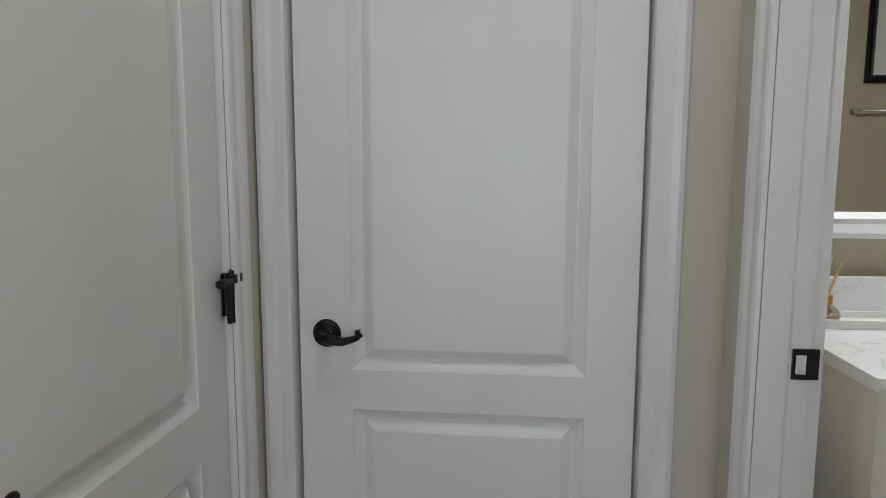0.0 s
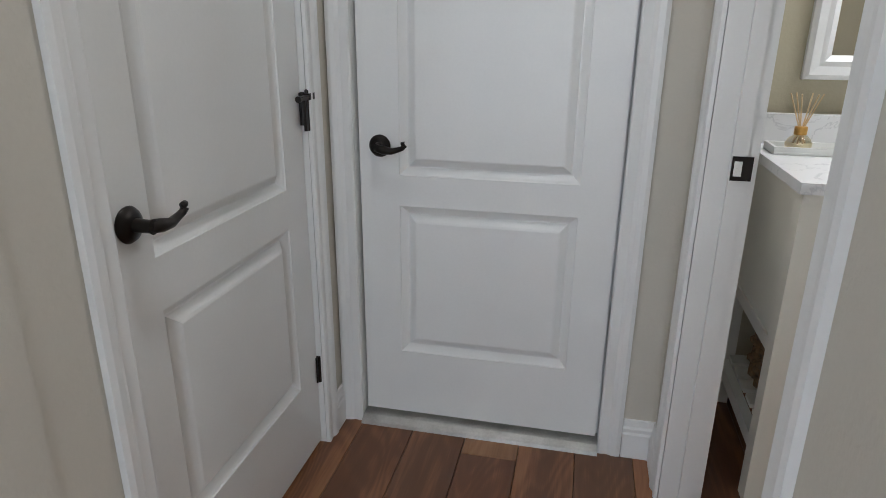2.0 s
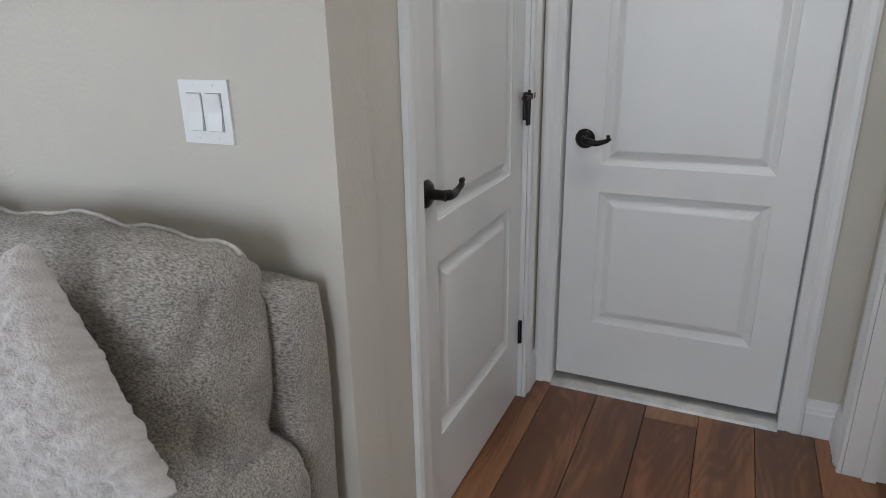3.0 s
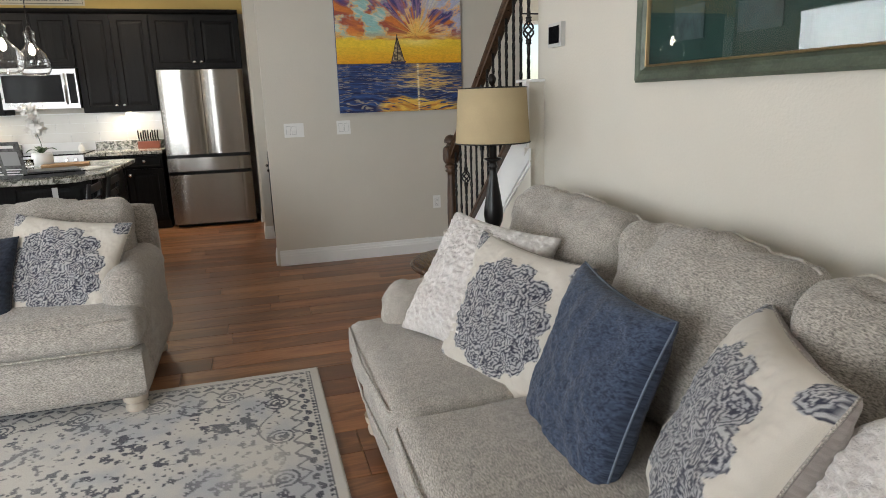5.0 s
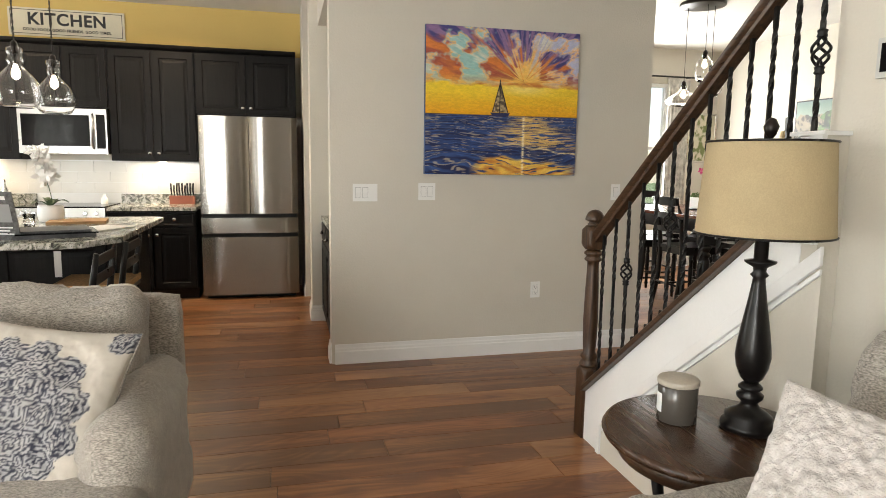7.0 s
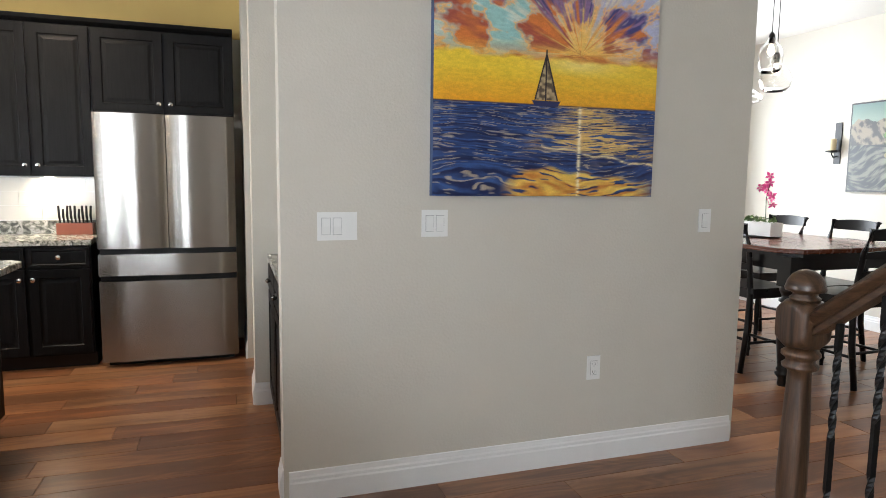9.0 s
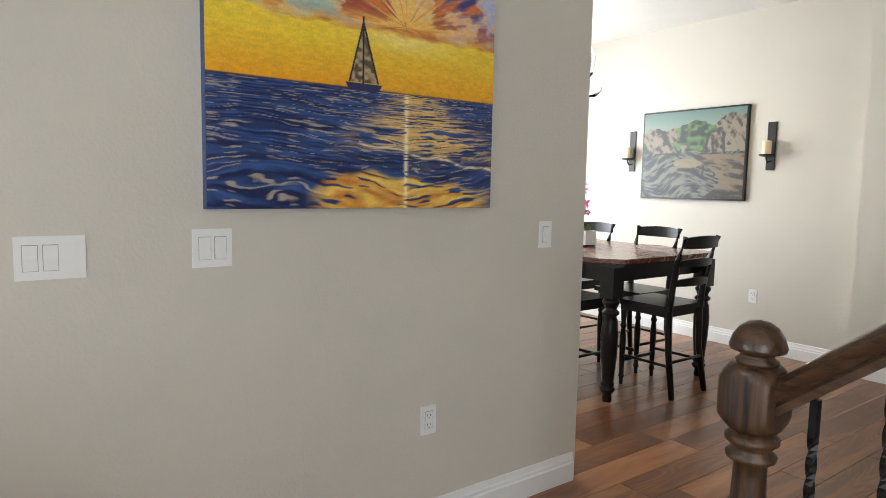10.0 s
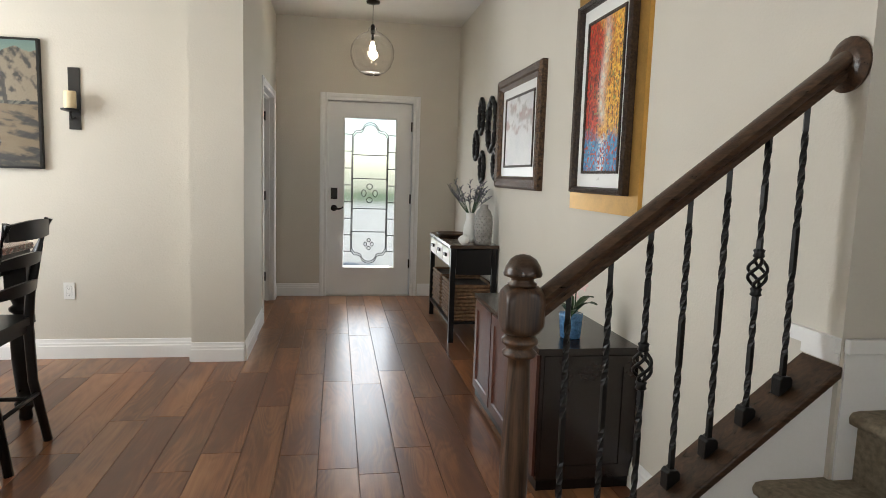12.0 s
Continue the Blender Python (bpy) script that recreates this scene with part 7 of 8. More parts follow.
# ---- foyer ----
casing("door_trim_5", pose(-4.835, YN, 0), 0.90, 2.075, 0.075)
jamb("door_frame_5", pose(-4.835, YN, 0), 0.90, 2.075, stop=0.075)
dw_, dh_ = 0.872, 2.055
fd = thing("front_door", pose(-4.821, YN + 0.028, 0.012), "white front door with a leaded glass panel and dark lever", "front door")
G0, G1, GZ0, GZ1 = 0.155, 0.72, 0.29, 1.90
part("leaf", Bx((0, G0, 0, 0.044, 0, dh_), (G1, dw_, 0, 0.044, 0, dh_), (G0, G1, 0, 0.044, 0, GZ0), (G0, G1, 0, 0.044, GZ1, dh_)), WHITE, fd)
gf = bmesh.new()
lo_ = []
for i, y in ((0, 0.0), (0.0, -0.012), (0.018, -0.014), (0.026, -0.004), (0.026, 0.012)):
    lo_.append([gf.verts.new(p) for p in ((G0 + i - 0.013, y, GZ0 + i - 0.013), (G1 - i + 0.013, y, GZ0 + i - 0.013), (G1 - i + 0.013, y, GZ1 - i + 0.013), (G0 + i - 0.013, y, GZ1 - i + 0.013))])
for a, b in zip(lo_, lo_[1:]):
    for k in range(4):
        gf.faces.new((a[k], a[(k + 1) % 4], b[(k + 1) % 4], b[k]))
part("glass_frame", gf, WHITE, fd)
FROST = glass_mat("textured_glass", (0.85, 0.88, 0.86), 0.10)
_n, _l, _b = nodes_of(FROST)
gl = part("glass_panel", Bx(G0 + 0.002, G1 - 0.002, 0.016, 0.022, GZ0 + 0.002, GZ1 - 0.002), FROST, fd, "textured clear glass")
gl.visible_shadow = False
LEAD = mat("lead_came", (0.18, 0.18, 0.18), 0.4, 0.7, var=0.1)
cx, x0_, x1_ = (G0 + G1) / 2, G0 + 0.09, G1 - 0.09
came = []


def arch(zb, s):
    """The shaped end of the inner outline."""
    out = [(x0_, zb)]
    out += [(x0_ + 0.035, zb + s * 0.05), (x0_ + 0.07, zb + s * 0.05)]
    for k in range(9):
        a = math.pi * (1 - k / 8)
        out.append((cx + 0.085 * math.cos(a), zb + s * (0.065 + 0.075 * math.sin(a))))
    out += [(x1_ - 0.07, zb + s * 0.05), (x1_ - 0.035, zb + s * 0.05), (x1_, zb)]
    return out


for off in (0.0, 0.022):
    top = [(cx + (x - cx) * (1 - off * 2.5), z - off) for x, z in arch(GZ1 - 0.19, 1)]
    bot = [(cx + (x - cx) * (1 - off * 2.5), z + off) for x, z in arch(GZ0 + 0.19, -1)]
    loop = top + bot[::-1]
    came.append(loop + loop[:1])
for k in range(1, 9):
    z = GZ0 + (GZ1 - GZ0) * k / 9
    came.append([(G0 + 0.01, z), (x0_, z)])
    came.append([(x1_, z), (G1 - 0.01, z)])
for k in (2.2, 3.6, 5.4, 6.8):
    z = GZ0 + (GZ1 - GZ0) * k / 9
    came.append([(x0_, z), (x1_, z)])
for zc, s in ((1.10, 1.0), (0.55, 0.6)):
    for k in range(4):
        a0 = k * math.pi / 2
        came.append([(cx + s * (0.035 + 0.05 * (1 - math.cos(t)) / 2) * math.cos(a0 + 0.5 * math.sin(t)), zc + s * 1.2 * (0.035 + 0.05 * (1 - math.cos(t)) / 2) * math.sin(a0 + 0.5 * math.sin(t))) for t in (2 * math.pi * j / 12 for j in range(13))])
for path_ in came:
    part("lead_strip", tube(bmesh.new(), [(x, 0.014, z) for x, z in path_], 0.0068, 4), LEAD, fd)
lever(fd, 0.062, 0.935, 1)
part("keypad_lock", Bx(0.028, 0.096, -0.028, 0, 1.03, 1.15), BRONZE, fd, "dark keypad lock", bevel=0.008, smooth=True)
for z in (0.34, 1.05, 1.82):
    part("hinge", lathe(bmesh.new(), [(0.008, z - 0.05), (0.008, z + 0.05)], 10, pose(dw_ + 0.004, -0.008, 0)), BRONZE, fd, "dark hinge")
part("front_sill", Bx(-4.835, -3.935, YN + 0.0, YN + W, 0.0, 0.010), MATS["worn_aluminium"], kind="structure")
GLOB = [(0.075, 0.0), (0.12, 0.02), (0.17, 0.07), (0.20, 0.15), (0.205, 0.20), (0.19, 0.27), (0.14, 0.34), (0.08, 0.375), (0.045, 0.39), (0.040, 0.42)]
pendant("foyer_pendant", -4.42, 6.45, H, 2.24, GLOB, "clear glass globe pendant with a lit bulb in the foyer", chain=False)
sd = thing("smoke_detector", (-4.75, 6.2, H), "round white smoke detector on the foyer ceiling", "smoke detector")
part("housing", lathe(bmesh.new(), [(0.045, -0.03), (0.065, -0.02), (0.07, -0.001)], 28), PLASTIC, sd, smooth=True)

RED = wood_mat("red_brown_wood", (0.05, 0.013, 0.008), (0.12, 0.04, 0.025), 0.3, "Z", 1.4, 0.05, 0.3)
DARKC = mat("dark_lacquer", (0.018, 0.012, 0.010), 0.22, var=0.1, scale=5)
ch = thing("storage_chest", (-3.90, 2.80, 0), "low dark wooden chest with red-brown panelled doors", "chest")
part("carcass", Bx(0.015, 0.448, 0.01, 1.24, 0.05, 0.60), DARKC, ch, bevel=0.003)
part("chest_top", Bx(0, 0.448, 0, 1.25, 0.6005, 0.625), DARKC, ch, bevel=0.005)
part("plinth", Bx(0.02, 0.44, 0.02, 1.23, 0, 0.0495), BLACKWOOD, ch)
for nm, bx in (("end_rail", (0.03, 0.43, 0.004, 0.0095, 0.06, 0.11)), ("end_rail", (0.03, 0.43, 0.004, 0.0095, 0.54, 0.59)), ("end_stile", (0.03, 0.08, 0.004, 0.0095, 0.1105, 0.5395)), ("end_stile", (0.38, 0.43, 0.004, 0.0095, 0.1105, 0.5395))):
    part(nm, Bx(*bx), DARKC, ch)
for k in range(3):
    bm = bmesh.new()
    rings(bm, 0.01, 0.395, 0.06, 0.59, [(0, 0), (0, -0.012), (0.05, -0.012), (0.056, -0.004), (0.09, -0.004)])
    d = part("panelled_door", bm, RED, ch)
    d.matrix_basis = pose(0.0145, 0.02 + 0.405 * (k + 1), 0, 0, 0, -90)
orchid(pose(-3.70, 2.98, 0.626, 0, 0, -60), "pale pink orchid in a ribbed blue pot on the chest", [(0.04, 0), (0.045, 0.004), (0.052, 0.10), (0.052, 0.11)], mat("blue_glaze", (0.08, 0.20, 0.38), 0.25, var=0.3, scale=60), BLUSHP, 0.22, 4, 0.036, 8, 0.10, 6)

cs = thing("console_table", (-3.85, 5.21, 0), "dark console table with cream drawers and a basket shelf", "console table")
part("tabletop", Bx(0, 0.395, 0, 1.12, 0.76, 0.785), SIDEWOOD, cs, bevel=0.004)
for x in (0.03, 0.365):
    for y in (0.03, 1.09):
        part("leg", Bx(x - 0.02, x + 0.02, y - 0.02, y + 0.02, 0, 0.7595), BLACKWOOD, cs)
part("drawer_case", Bx(0.02, 0.38, 0.055, 1.065, 0.60, 0.7595), BLACKWOOD, cs)
part("end_board", Bx(0.055, 0.34, 0.012, 0.022, 0.55, 0.75), BLACKWOOD, cs)
part("shelf_board", Bx(0.01, 0.385, 0.051, 1.069, 0.14, 0.16), BLACKWOOD, cs)
for k in range(3):
    d = part("drawer_front", Bx(0.008, 0.0195, 0.07 + 0.335 * k, 0.385 + 0.335 * k, 0.615, 0.745), VANITY, cs, "cream drawer front", bevel=0.003)
    part("cup_pull", Bx(-0.008, 0.0075, 0.18 + 0.335 * k, 0.27 + 0.335 * k, 0.675, 0.70), IRON, d, bevel=0.005)
WICK = mat("dark_wicker", (0.17, 0.095, 0.05), 0.8, var=0.4, scale=40)
SEAG = mat("seagrass", (0.20, 0.12, 0.055), 0.85, var=0.4, scale=50)


def basket(m, w, d, h, material, label, rows=9, thick=0.010):
    th = thing("wicker_basket", m, label, "basket")
    part("lining", Bx(-w / 2 + thick, w / 2 - thick, -d / 2 + thick, d / 2 - thick, 0.002, h * 0.93), BLACKWOOD, th)
    for r_ in range(rows):
        z = h * (r_ + 0.5) / rows
        pts = []
        for (ax, ay), (bx_, by_) in (((-1, -1), (1, -1)), ((1, -1), (1, 1)), ((1, 1), (-1, 1)), ((-1, 1), (-1, -1))):
            n_ = max(3, int(max(w, d) / 0.035))
            for i in range(n_):
                t = i / n_
                o = thick * 0.4 * (1 if (i + r_) % 2 else -1)
                x, y = (ax + (bx_ - ax) * t) * w / 2, (ay + (by_ - ay) * t) * d / 2
                nx_, ny_ = (0, ay) if ay == by_ else (ax, 0)
                pts.append((x + nx_ * o, y + ny_ * o, z))
        part("strand", tube(bmesh.new(), pts + pts[:1], [h / rows * 0.52] * (len(pts) + 1), 6), material, th, smooth=True)
    return th


basket(pose(-3.64, 5.50, 0.161), 0.33, 0.44, 0.30, WICK, "dark wicker basket on the console shelf", 10)
basket(pose(-3.64, 6.05, 0.161), 0.33, 0.44, 0.30, WICK, "dark wicker basket on the console shelf", 10)
vs_ = thing("ceramic_vase", (-3.57, 5.30, 0.785), "tall grey vase with a raised scale pattern on the console", "vase")
VG = mat("grey_ceramic", (0.30, 0.29, 0.27), 0.4, var=0.15, scale=30)
part("vase_body", lathe(bmesh.new(), [(0.055, 0), (0.065, 0.01), (0.072, 0.12), (0.070, 0.22), (0.055, 0.27), (0.034, 0.29), (0.032, 0.31), (0.037, 0.32)], 28), VG, vs_, smooth=True)
bm = bmesh.new()
for r_ in range(10):
    for k in range(14):
        a = 2 * math.pi * (k + 0.5 * (r_ % 2)) / 14
        z = 0.02 + r_ * 0.023
        rr = 0.067 + 0.005 * math.sin(z * 12)
        c = Vector((rr * math.cos(a), rr * math.sin(a), z))
        t1 = Vector((-math.sin(a), math.cos(a), 0)) * 0.012
        o = Vector((math.cos(a), math.sin(a), 0)) * 0.007
        ps = [bm.verts.new(c + t1), bm.verts.new(c - t1), bm.verts.new(c + Vector((0, 0, 0.011))), bm.verts.new(c - Vector((0, 0, 0.011))), bm.verts.new(c + o)]
        for i, j in ((0, 2), (2, 1), (1, 3), (3, 0)):
            bm.faces.new((ps[i], ps[j], ps[4]))
part("raised_scales", bm, VG, vs_, kind="stuff")
pj = thing("pitcher", (-3.63, 5.52, 0.785), "white pitcher holding dried lavender on the console", "vase")
part("pitcher_body", lathe(bmesh.new(), [(0.045, 0), (0.06, 0.03), (0.055, 0.12), (0.035, 0.19), (0.04, 0.24)], 24), PLASTIC, pj, smooth=True)
LAV = mat("dried_lavender", (0.20, 0.19, 0.22), 0.9, var=0.3, scale=80)
for k in range(24):
    a, sp_ = rnd.uniform(0, 6.28), rnd.uniform(0.06, 0.24)
    tip = (sp_ * math.cos(a), sp_ * math.sin(a), 0.36 + rnd.uniform(0, 0.16))
    s_ = part("sprig_stem", tube(bmesh.new(), [(0, 0, 0.2), (tip[0] * 0.4, tip[1] * 0.4, 0.30), tip], 0.0022, 4), GREEN, pj)
    bm = bmesh.new()
    for j in range(9):
        t = 0.5 + j * 0.055
        c = Vector((tip[0] * t, tip[1] * t, 0.30 + (tip[2] - 0.30) * (t - 0.4) / 0.6))
        b_ = 0.5 * math.pi * j
        leaf(bm, c, c + Vector((0.026 * math.cos(b_), 0.026 * math.sin(b_), 0.022)), 0.008, 0.004, 3)
    part("sprig_head", bm, LAV, pj)
sh_ = thing("seashell", (-3.74, 5.25, 0.785), "white seashell on the console table", "seashell")
part("shell", lathe(bmesh.new(), [(0, -0.06), (0.02, -0.045), (0.015, -0.04), (0.035, -0.015), (0.03, -0.01), (0.045, 0.02), (0.02, 0.05), (0, 0.055)], 16, Matrix.Translation((0, 0, 0.042)) @ pose(0, 0, 0, 90, 30, 20)), PLASTIC, sh_, smooth=True)
t_ = thing("wooden_tray", (-3.70, 5.95, 0.785), "oval wooden dish on the console table", "tray")
part("dish", lathe(bmesh.new(), [(0.10, 0), (0.14, 0.02), (0.145, 0.035), (0.135, 0.03), (0.09, 0.012)], 28), OAK, t_, smooth=True)


def oval_mirror(y, z, w, h):
    th = thing("wall_mirror", pose(-3.45, y, z, 0, 0, -90), "small oval mirror in a scalloped black frame", "mirror", "small mirrors on the foyer wall")
    bm = bmesh.new()
    pts = []
    for k in range(49):
        a = 2 * math.pi * k / 48
        s = 1 + 0.05 * math.cos(8 * a)
        pts.append((w / 2 * s * math.cos(a), -0.015, h / 2 * s * math.sin(a)))
    part("scalloped_frame", tube(bm, pts, 0.020, 8), IRON, th, smooth=True)
    bm = bmesh.new()
    bm.faces.new([bm.verts.new((w / 2 * 0.95 * math.cos(2 * math.pi * k / 32), -0.008, h / 2 * 0.95 * math.sin(2 * math.pi * k / 32))) for k in range(32)][::-1])
    part("mirror_glass", bm, MIRROR, th, "mirror glass")


for y, z, w, h in ((5.60, 1.76, 0.28, 0.42), (5.98, 1.86, 0.17, 0.29), (6.17, 1.61, 0.15, 0.24), (5.90, 1.41, 0.16, 0.25), (5.42, 1.43, 0.15, 0.22)):
    oval_mirror(y, z, w, h)

# ---- bathroom ----
vt = thing("vanity", (0.90, 1.82, 0), "cream bathroom vanity with a white marble top", "vanity")
VW, VD = 1.25, 0.62
part("marble_top", Bx(-0.012, VW, -0.012, VD, 0.922, 0.950), MARBLE, vt, bevel=0.002)
part("upstand", Bx(-0.012, VW, VD + 0.001 - 0.02, VD + 0.02, 0.9505, 1.045), MARBLE, vt)
for x in (0.0, VW - 0.065):
    for y in (0.0, VD - 0.065):
        part("leg", Bx(x, x + 0.06, y, y + 0.06, 0, 0.9215), VANITY, vt, bevel=0.002)
part("side_panel", Bx(0.012, 0.024, 0.0605, VD - 0.0655, 0.46, 0.9215), VANITY, vt)
for z0_, z1_ in ((0.46, 0.50), (0.88, 0.9215)):
    part("side_rail", Bx(0.006, 0.0115, 0.0605, VD - 0.0655, z0_, z1_), VANITY, vt)
part("cabinet_box", Bx(0.0605, VW - 0.07, 0.012, VD - 0.01, 0.46, 0.90), VANITY, vt)
part("top_rail", Bx(0.0605, VW - 0.07, 0.002, 0.0115, 0.895, 0.9215), VANITY, vt)
part("bottom_rail", Bx(0.0605, VW - 0.07, 0.0, 0.0115, 0.40, 0.455), VANITY, vt)
for k, (z0, z1) in enumerate(((0.685, 0.89), (0.465, 0.675))):
    bm = bmesh.new()
    rings(bm, 0.07, 0.42, z0, z1, [(0, 0.0115), (0, -0.006), (0.03, -0.006), (0.034, 0.0), (0.045, 0.0), (0.06, -0.004)])
    d = part("drawer_front", bm, VANITY, vt)
    part("pull", Bx(0.237, 0.253, -0.026, -0.0065, (z0 + z1) / 2 - 0.008, (z0 + z1) / 2 + 0.008), BRONZE, d, bevel=0.002)
for k in range(2):
    bm = bmesh.new()
    rings(bm, 0.43 + 0.375 * k, 0.80 + 0.375 * k, 0.465, 0.89, [(0, 0.0115), (0, -0.006), (0.04, -0.006), (0.046, 0.0)])
    part("vanity_door", bm, VANITY, vt)
for y in (0.0605,):
    part("shelf_rail", Bx((0.0605, VW - 0.07, 0.01, 0.04, 0.135, 0.18), (0.01, 0.04, 0.0605, VD - 0.066, 0.135, 0.18)), VANITY, vt)
for k in range(6):
    part("shelf_slat", Bx(0.0415, VW - 0.07, 0.05 + 0.09 * k, 0.115 + 0.09 * k, 0.181, 0.195), VANITY, vt, bevel=0.002)
basket(pose(1.14, 2.06, 0.197), 0.30, 0.42, 0.235, SEAG, "woven seagrass basket on the vanity shelf", 7, 0.014)
bs_ = thing("sink_basin", (1.62, 2.10, 0.935), "white ceramic basin set in the vanity top", "sink")
part("rim", lathe(bmesh.new(), [(0.20, 0.0152), (0.225, 0.017), (0.225, 0.0155)], 36), WHITE, bs_, smooth=True)
fc = thing("tap", (1.50, 2.30, 0.951), "brushed nickel tap beside the basin", "tap")
part("tap_body", lathe(bmesh.new(), [(0.03, 0), (0.032, 0.006), (0.024, 0.014), (0.022, 0.10), (0.026, 0.11), (0.018, 0.12), (0.010, 0.14), (0.012, 0.15), (0, 0.155)], 20), STEEL, fc, smooth=True)
part("spout", tube(bmesh.new(), [(0.01, 0, 0.07), (0.08, -0.04, 0.10), (0.13, -0.07, 0.06)], 0.011, 10), STEEL, fc, smooth=True)
ty = thing("tray", (1.05, 2.26, 0.951), "white rectangular ceramic tray on the vanity", "tray")
part("tray_base", Bx((-0.13, 0.16, -0.06, 0.06, 0, 0.006), (-0.13, 0.16, -0.06, -0.052, 0.0065, 0.022), (-0.13, 0.16, 0.052, 0.06, 0.0065, 0.022), (-0.13, -0.122, -0.0515, 0.0515, 0.0065, 0.022), (0.152, 0.16, -0.0515, 0.0515, 0.0065, 0.022)), PLASTIC, ty, bevel=0.002)
rd_ = thing("reed_diffuser", (1.00, 2.26, 0.958), "glass reed diffuser with a gold collar and wooden reeds", "reed diffuser")
part("flask", lathe(bmesh.new(), [(0.030, 0), (0.036, 0.004), (0.038, 0.02), (0.030, 0.035), (0.016, 0.045)], 24), GLASS, rd_, smooth=True)
part("oil", lathe(bmesh.new(), [(0.030, 0.003), (0.034, 0.006), (0.035, 0.018)], 24), mat("amber_oil", (0.75, 0.66, 0.42), 0.1, var=0), rd_, smooth=True)
part("collar", lathe(bmesh.new(), [(0.017, 0.0455), (0.018, 0.048), (0.018, 0.068), (0.015, 0.07)], 20), GOLD, rd_, "gold collar", smooth=True)
for k in range(6):
    a = k * 1.05
    part("reed", tube(bmesh.new(), [(-0.014 * math.cos(a), -0.014 * math.sin(a), 0.012), (0.045 * math.cos(a), 0.03 * math.sin(a), 0.165)], 0.0022, 5), mat("pale_reed", (0.62, 0.47, 0.27), 0.7) if "pale_reed" not in MATS else MATS["pale_reed"], rd_)
mr_ = thing("vanity_mirror", (1.666, 2.50, 1.70), "large mirror in a wide white frame above the vanity", "mirror")
part("mirror_frame", frame_rect(bmesh.new(), 1.10, 0.95, 0.075, 0.03), WHITE, mr_)
part("mirror_glass", Bx(-0.55, 0.55, -0.008, -0.003, -0.475, 0.475), MIRROR, mr_, "mirror glass")
panel_door("bathroom_door", pose(0.80, 0.955, 0.012), 0.80, 2.02, [(0.12, 0.68, 0.255, 0.76), (0.12, 0.68, 0.868, 1.88)], "open white two-panel bathroom door", -1, (0.74, 0.95, -1))
tw_ = thing("towel_bar", (2.53, 0.32, 1.70), "chrome towel bar on the olive bathroom wall", "towel bar")
part("bar", tube(bmesh.new(), [(-0.3, 0.06, 0), (0.3, 0.06, 0)], 0.008, 10), CHROME, tw_, smooth=True)
for x in (-0.3, 0.3):
    part("post", lathe(bmesh.new(), [(0.025, 0), (0.02, 0.01), (0.010, 0.02), (0.012, 0.07)], 16, Matrix.Translation((x, 0, 0)) @ pose(0, 0, 0, -90)), CHROME, tw_, smooth=True)
pt = thing("bathroom_picture", pose(2.50, 0.32, 2.14, 0, 0, 180), "pale print in a black frame on the olive wall", "picture")
part("frame", frame_rect(bmesh.new(), 0.36, 0.46, 0.045, 0.03), IRON, pt)
part("print", Bx(-0.18, 0.18, -0.006, -0.001, -0.23, 0.23), PLASTIC, pt)

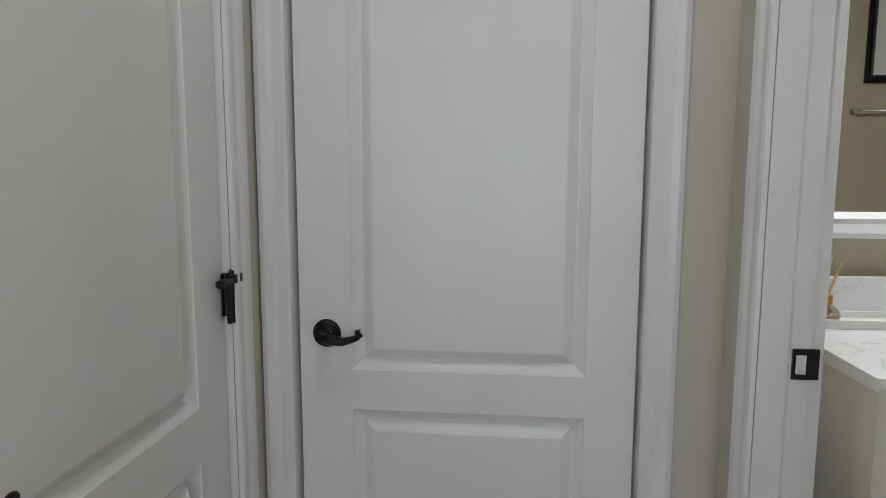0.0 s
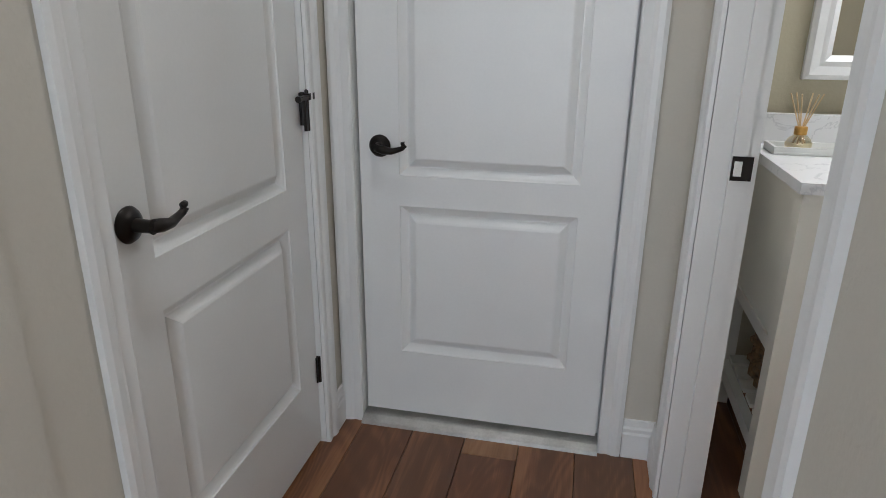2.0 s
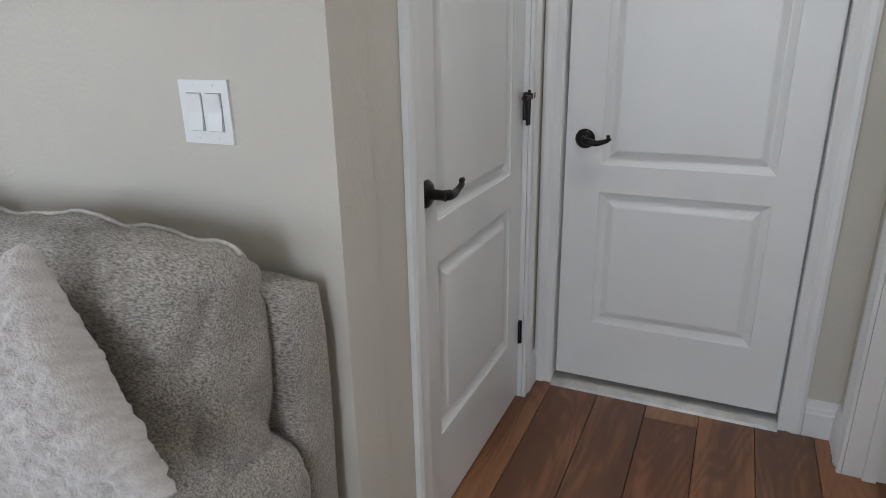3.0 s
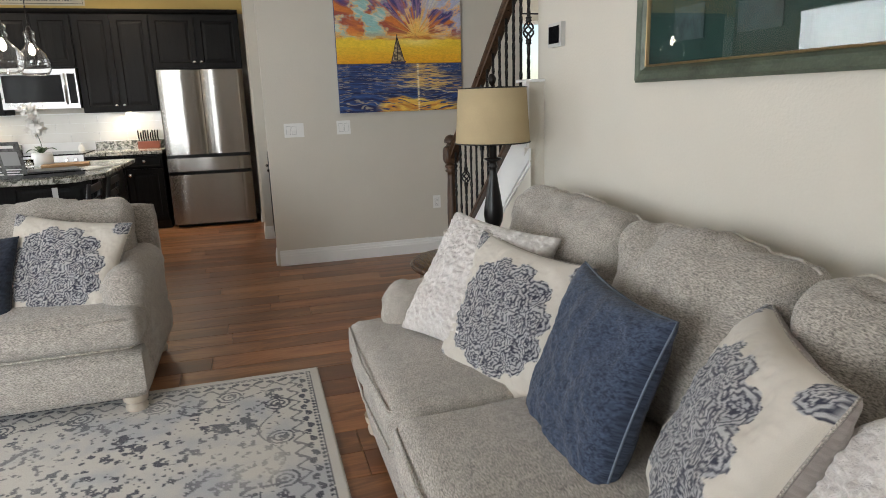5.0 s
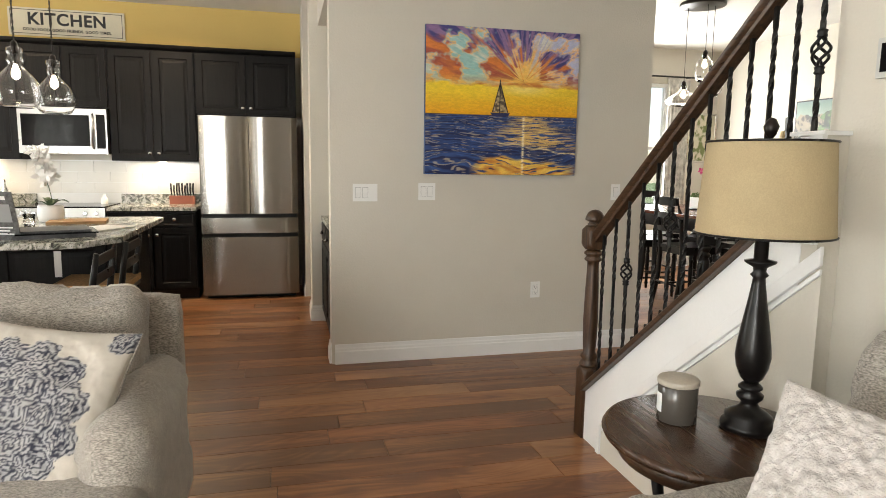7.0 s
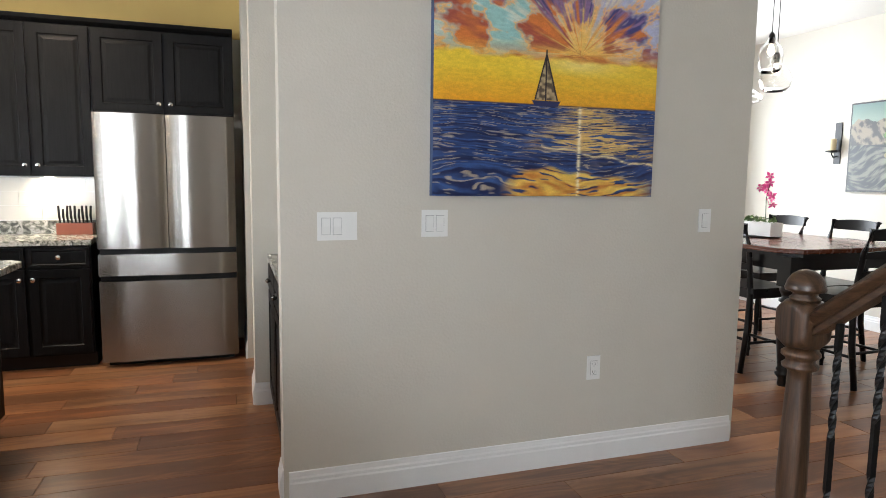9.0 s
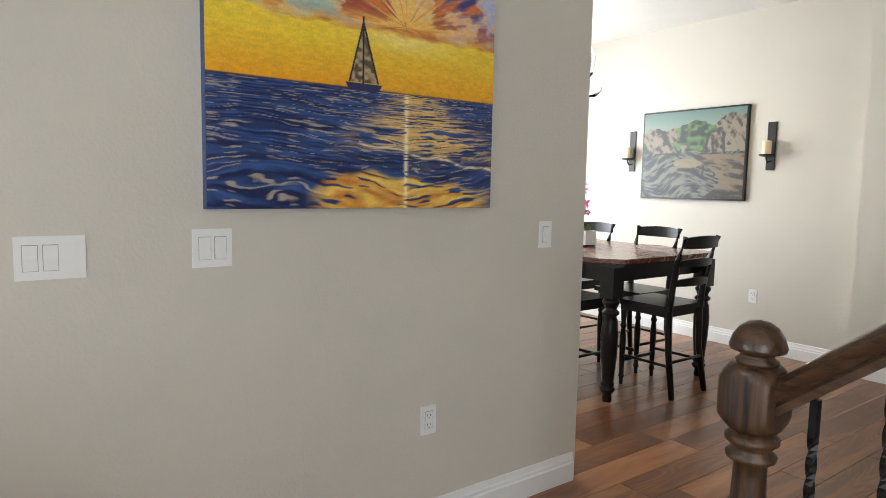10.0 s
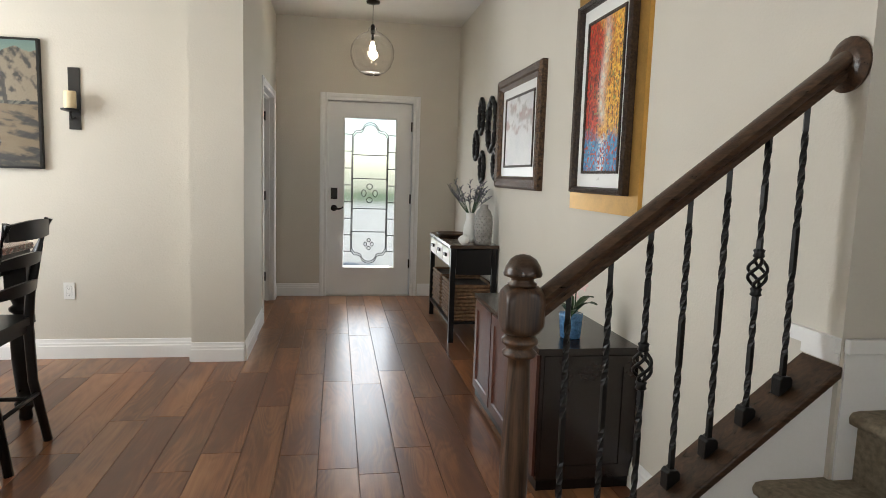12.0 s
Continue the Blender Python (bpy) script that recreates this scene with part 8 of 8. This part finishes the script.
# ---- the floor's boards, last ----
FX0, FX1, FY0, FY1 = -9.12, 3.1, -5.2, 7.2
PW, PL_ = 0.18, 1.22
rnd = random.Random(11)
near, far = [], []
x = FX0
while x < FX1:
    y = FY0 - rnd.random() * PL_
    while y < FY1:
        a, b = max(y, FY0), min(y + PL_, FY1)
        if b - a > 0.02:
            cxx, cyy = x + PW / 2, (a + b) / 2
            d = min(math.hypot(cxx - px, cyy - py) for px, py in ((0.2, 1.2), (-1.5, -0.6), (-3.5, -0.3), (-4.8, 1.0), (-4.9, 2.6), (-4.7, 4.2), (-6.0, -1.0)))
            (near if b - a > 0.3 else far).append((d, x, a, min(x + PW, FX1), b))
        y += PL_
    x += PW
near.sort()
far += near[290:]
fl = bpy.data.objects["floor"]
cache = {}


def plank_mesh(w, l):
    key = (round(w, 3), round(l, 3))
    if key not in cache:
        bm = bmesh.new()
        g = 0.0009
        lo = [bm.verts.new(p) for p in ((g, g, -0.011), (w - g, g, -0.011), (w - g, l - g, -0.011), (g, l - g, -0.011))]
        mi = [bm.verts.new((v.co.x, v.co.y, -0.0018)) for v in lo]
        c = 0.0022
        hi = [bm.verts.new(p) for p in ((c, c, 0), (w - c, c, 0), (w - c, l - c, 0), (c, l - c, 0))]
        for p, q in ((lo, mi), (mi, hi)):
            for j in range(4):
                bm.faces.new((p[j], p[(j + 1) % 4], q[(j + 1) % 4], q[j]))
        bm.faces.new(hi)
        me = bpy.data.meshes.new("floor_plank")
        bm.to_mesh(me)
        bm.free()
        me.materials.append(FLOORWOOD)
        cache[key] = me
    return cache[key]


for d, x0, y0, x1, y1 in near[:290]:
    ob = new("floor_plank", plank_mesh(x1 - x0, y1 - y0))
    ob.parent, ob.location = fl, (x0, y0, 0)
V, F = [], []
for d, x0, y0, x1, y1 in far:
    i = len(V)
    g, c = 0.0009, 0.0022
    V += [(x0 + g, y0 + g, -0.011), (x1 - g, y0 + g, -0.011), (x1 - g, y1 - g, -0.011), (x0 + g, y1 - g, -0.011), (x0 + c, y0 + c, 0), (x1 - c, y0 + c, 0), (x1 - c, y1 - c, 0), (x0 + c, y1 - c, 0)]
    F += [(i + 4, i + 5, i + 6, i + 7)] + [(i + j, i + (j + 1) % 4, i + 4 + (j + 1) % 4, i + 4 + j) for j in range(4)]
me = bpy.data.meshes.new("floor_planks_rest")
me.from_pydata(V, [], F)
me.materials.append(FLOORWOOD)
ob = tagged(new("floor_planks_rest", me), kind="stuff")
ob.parent = fl
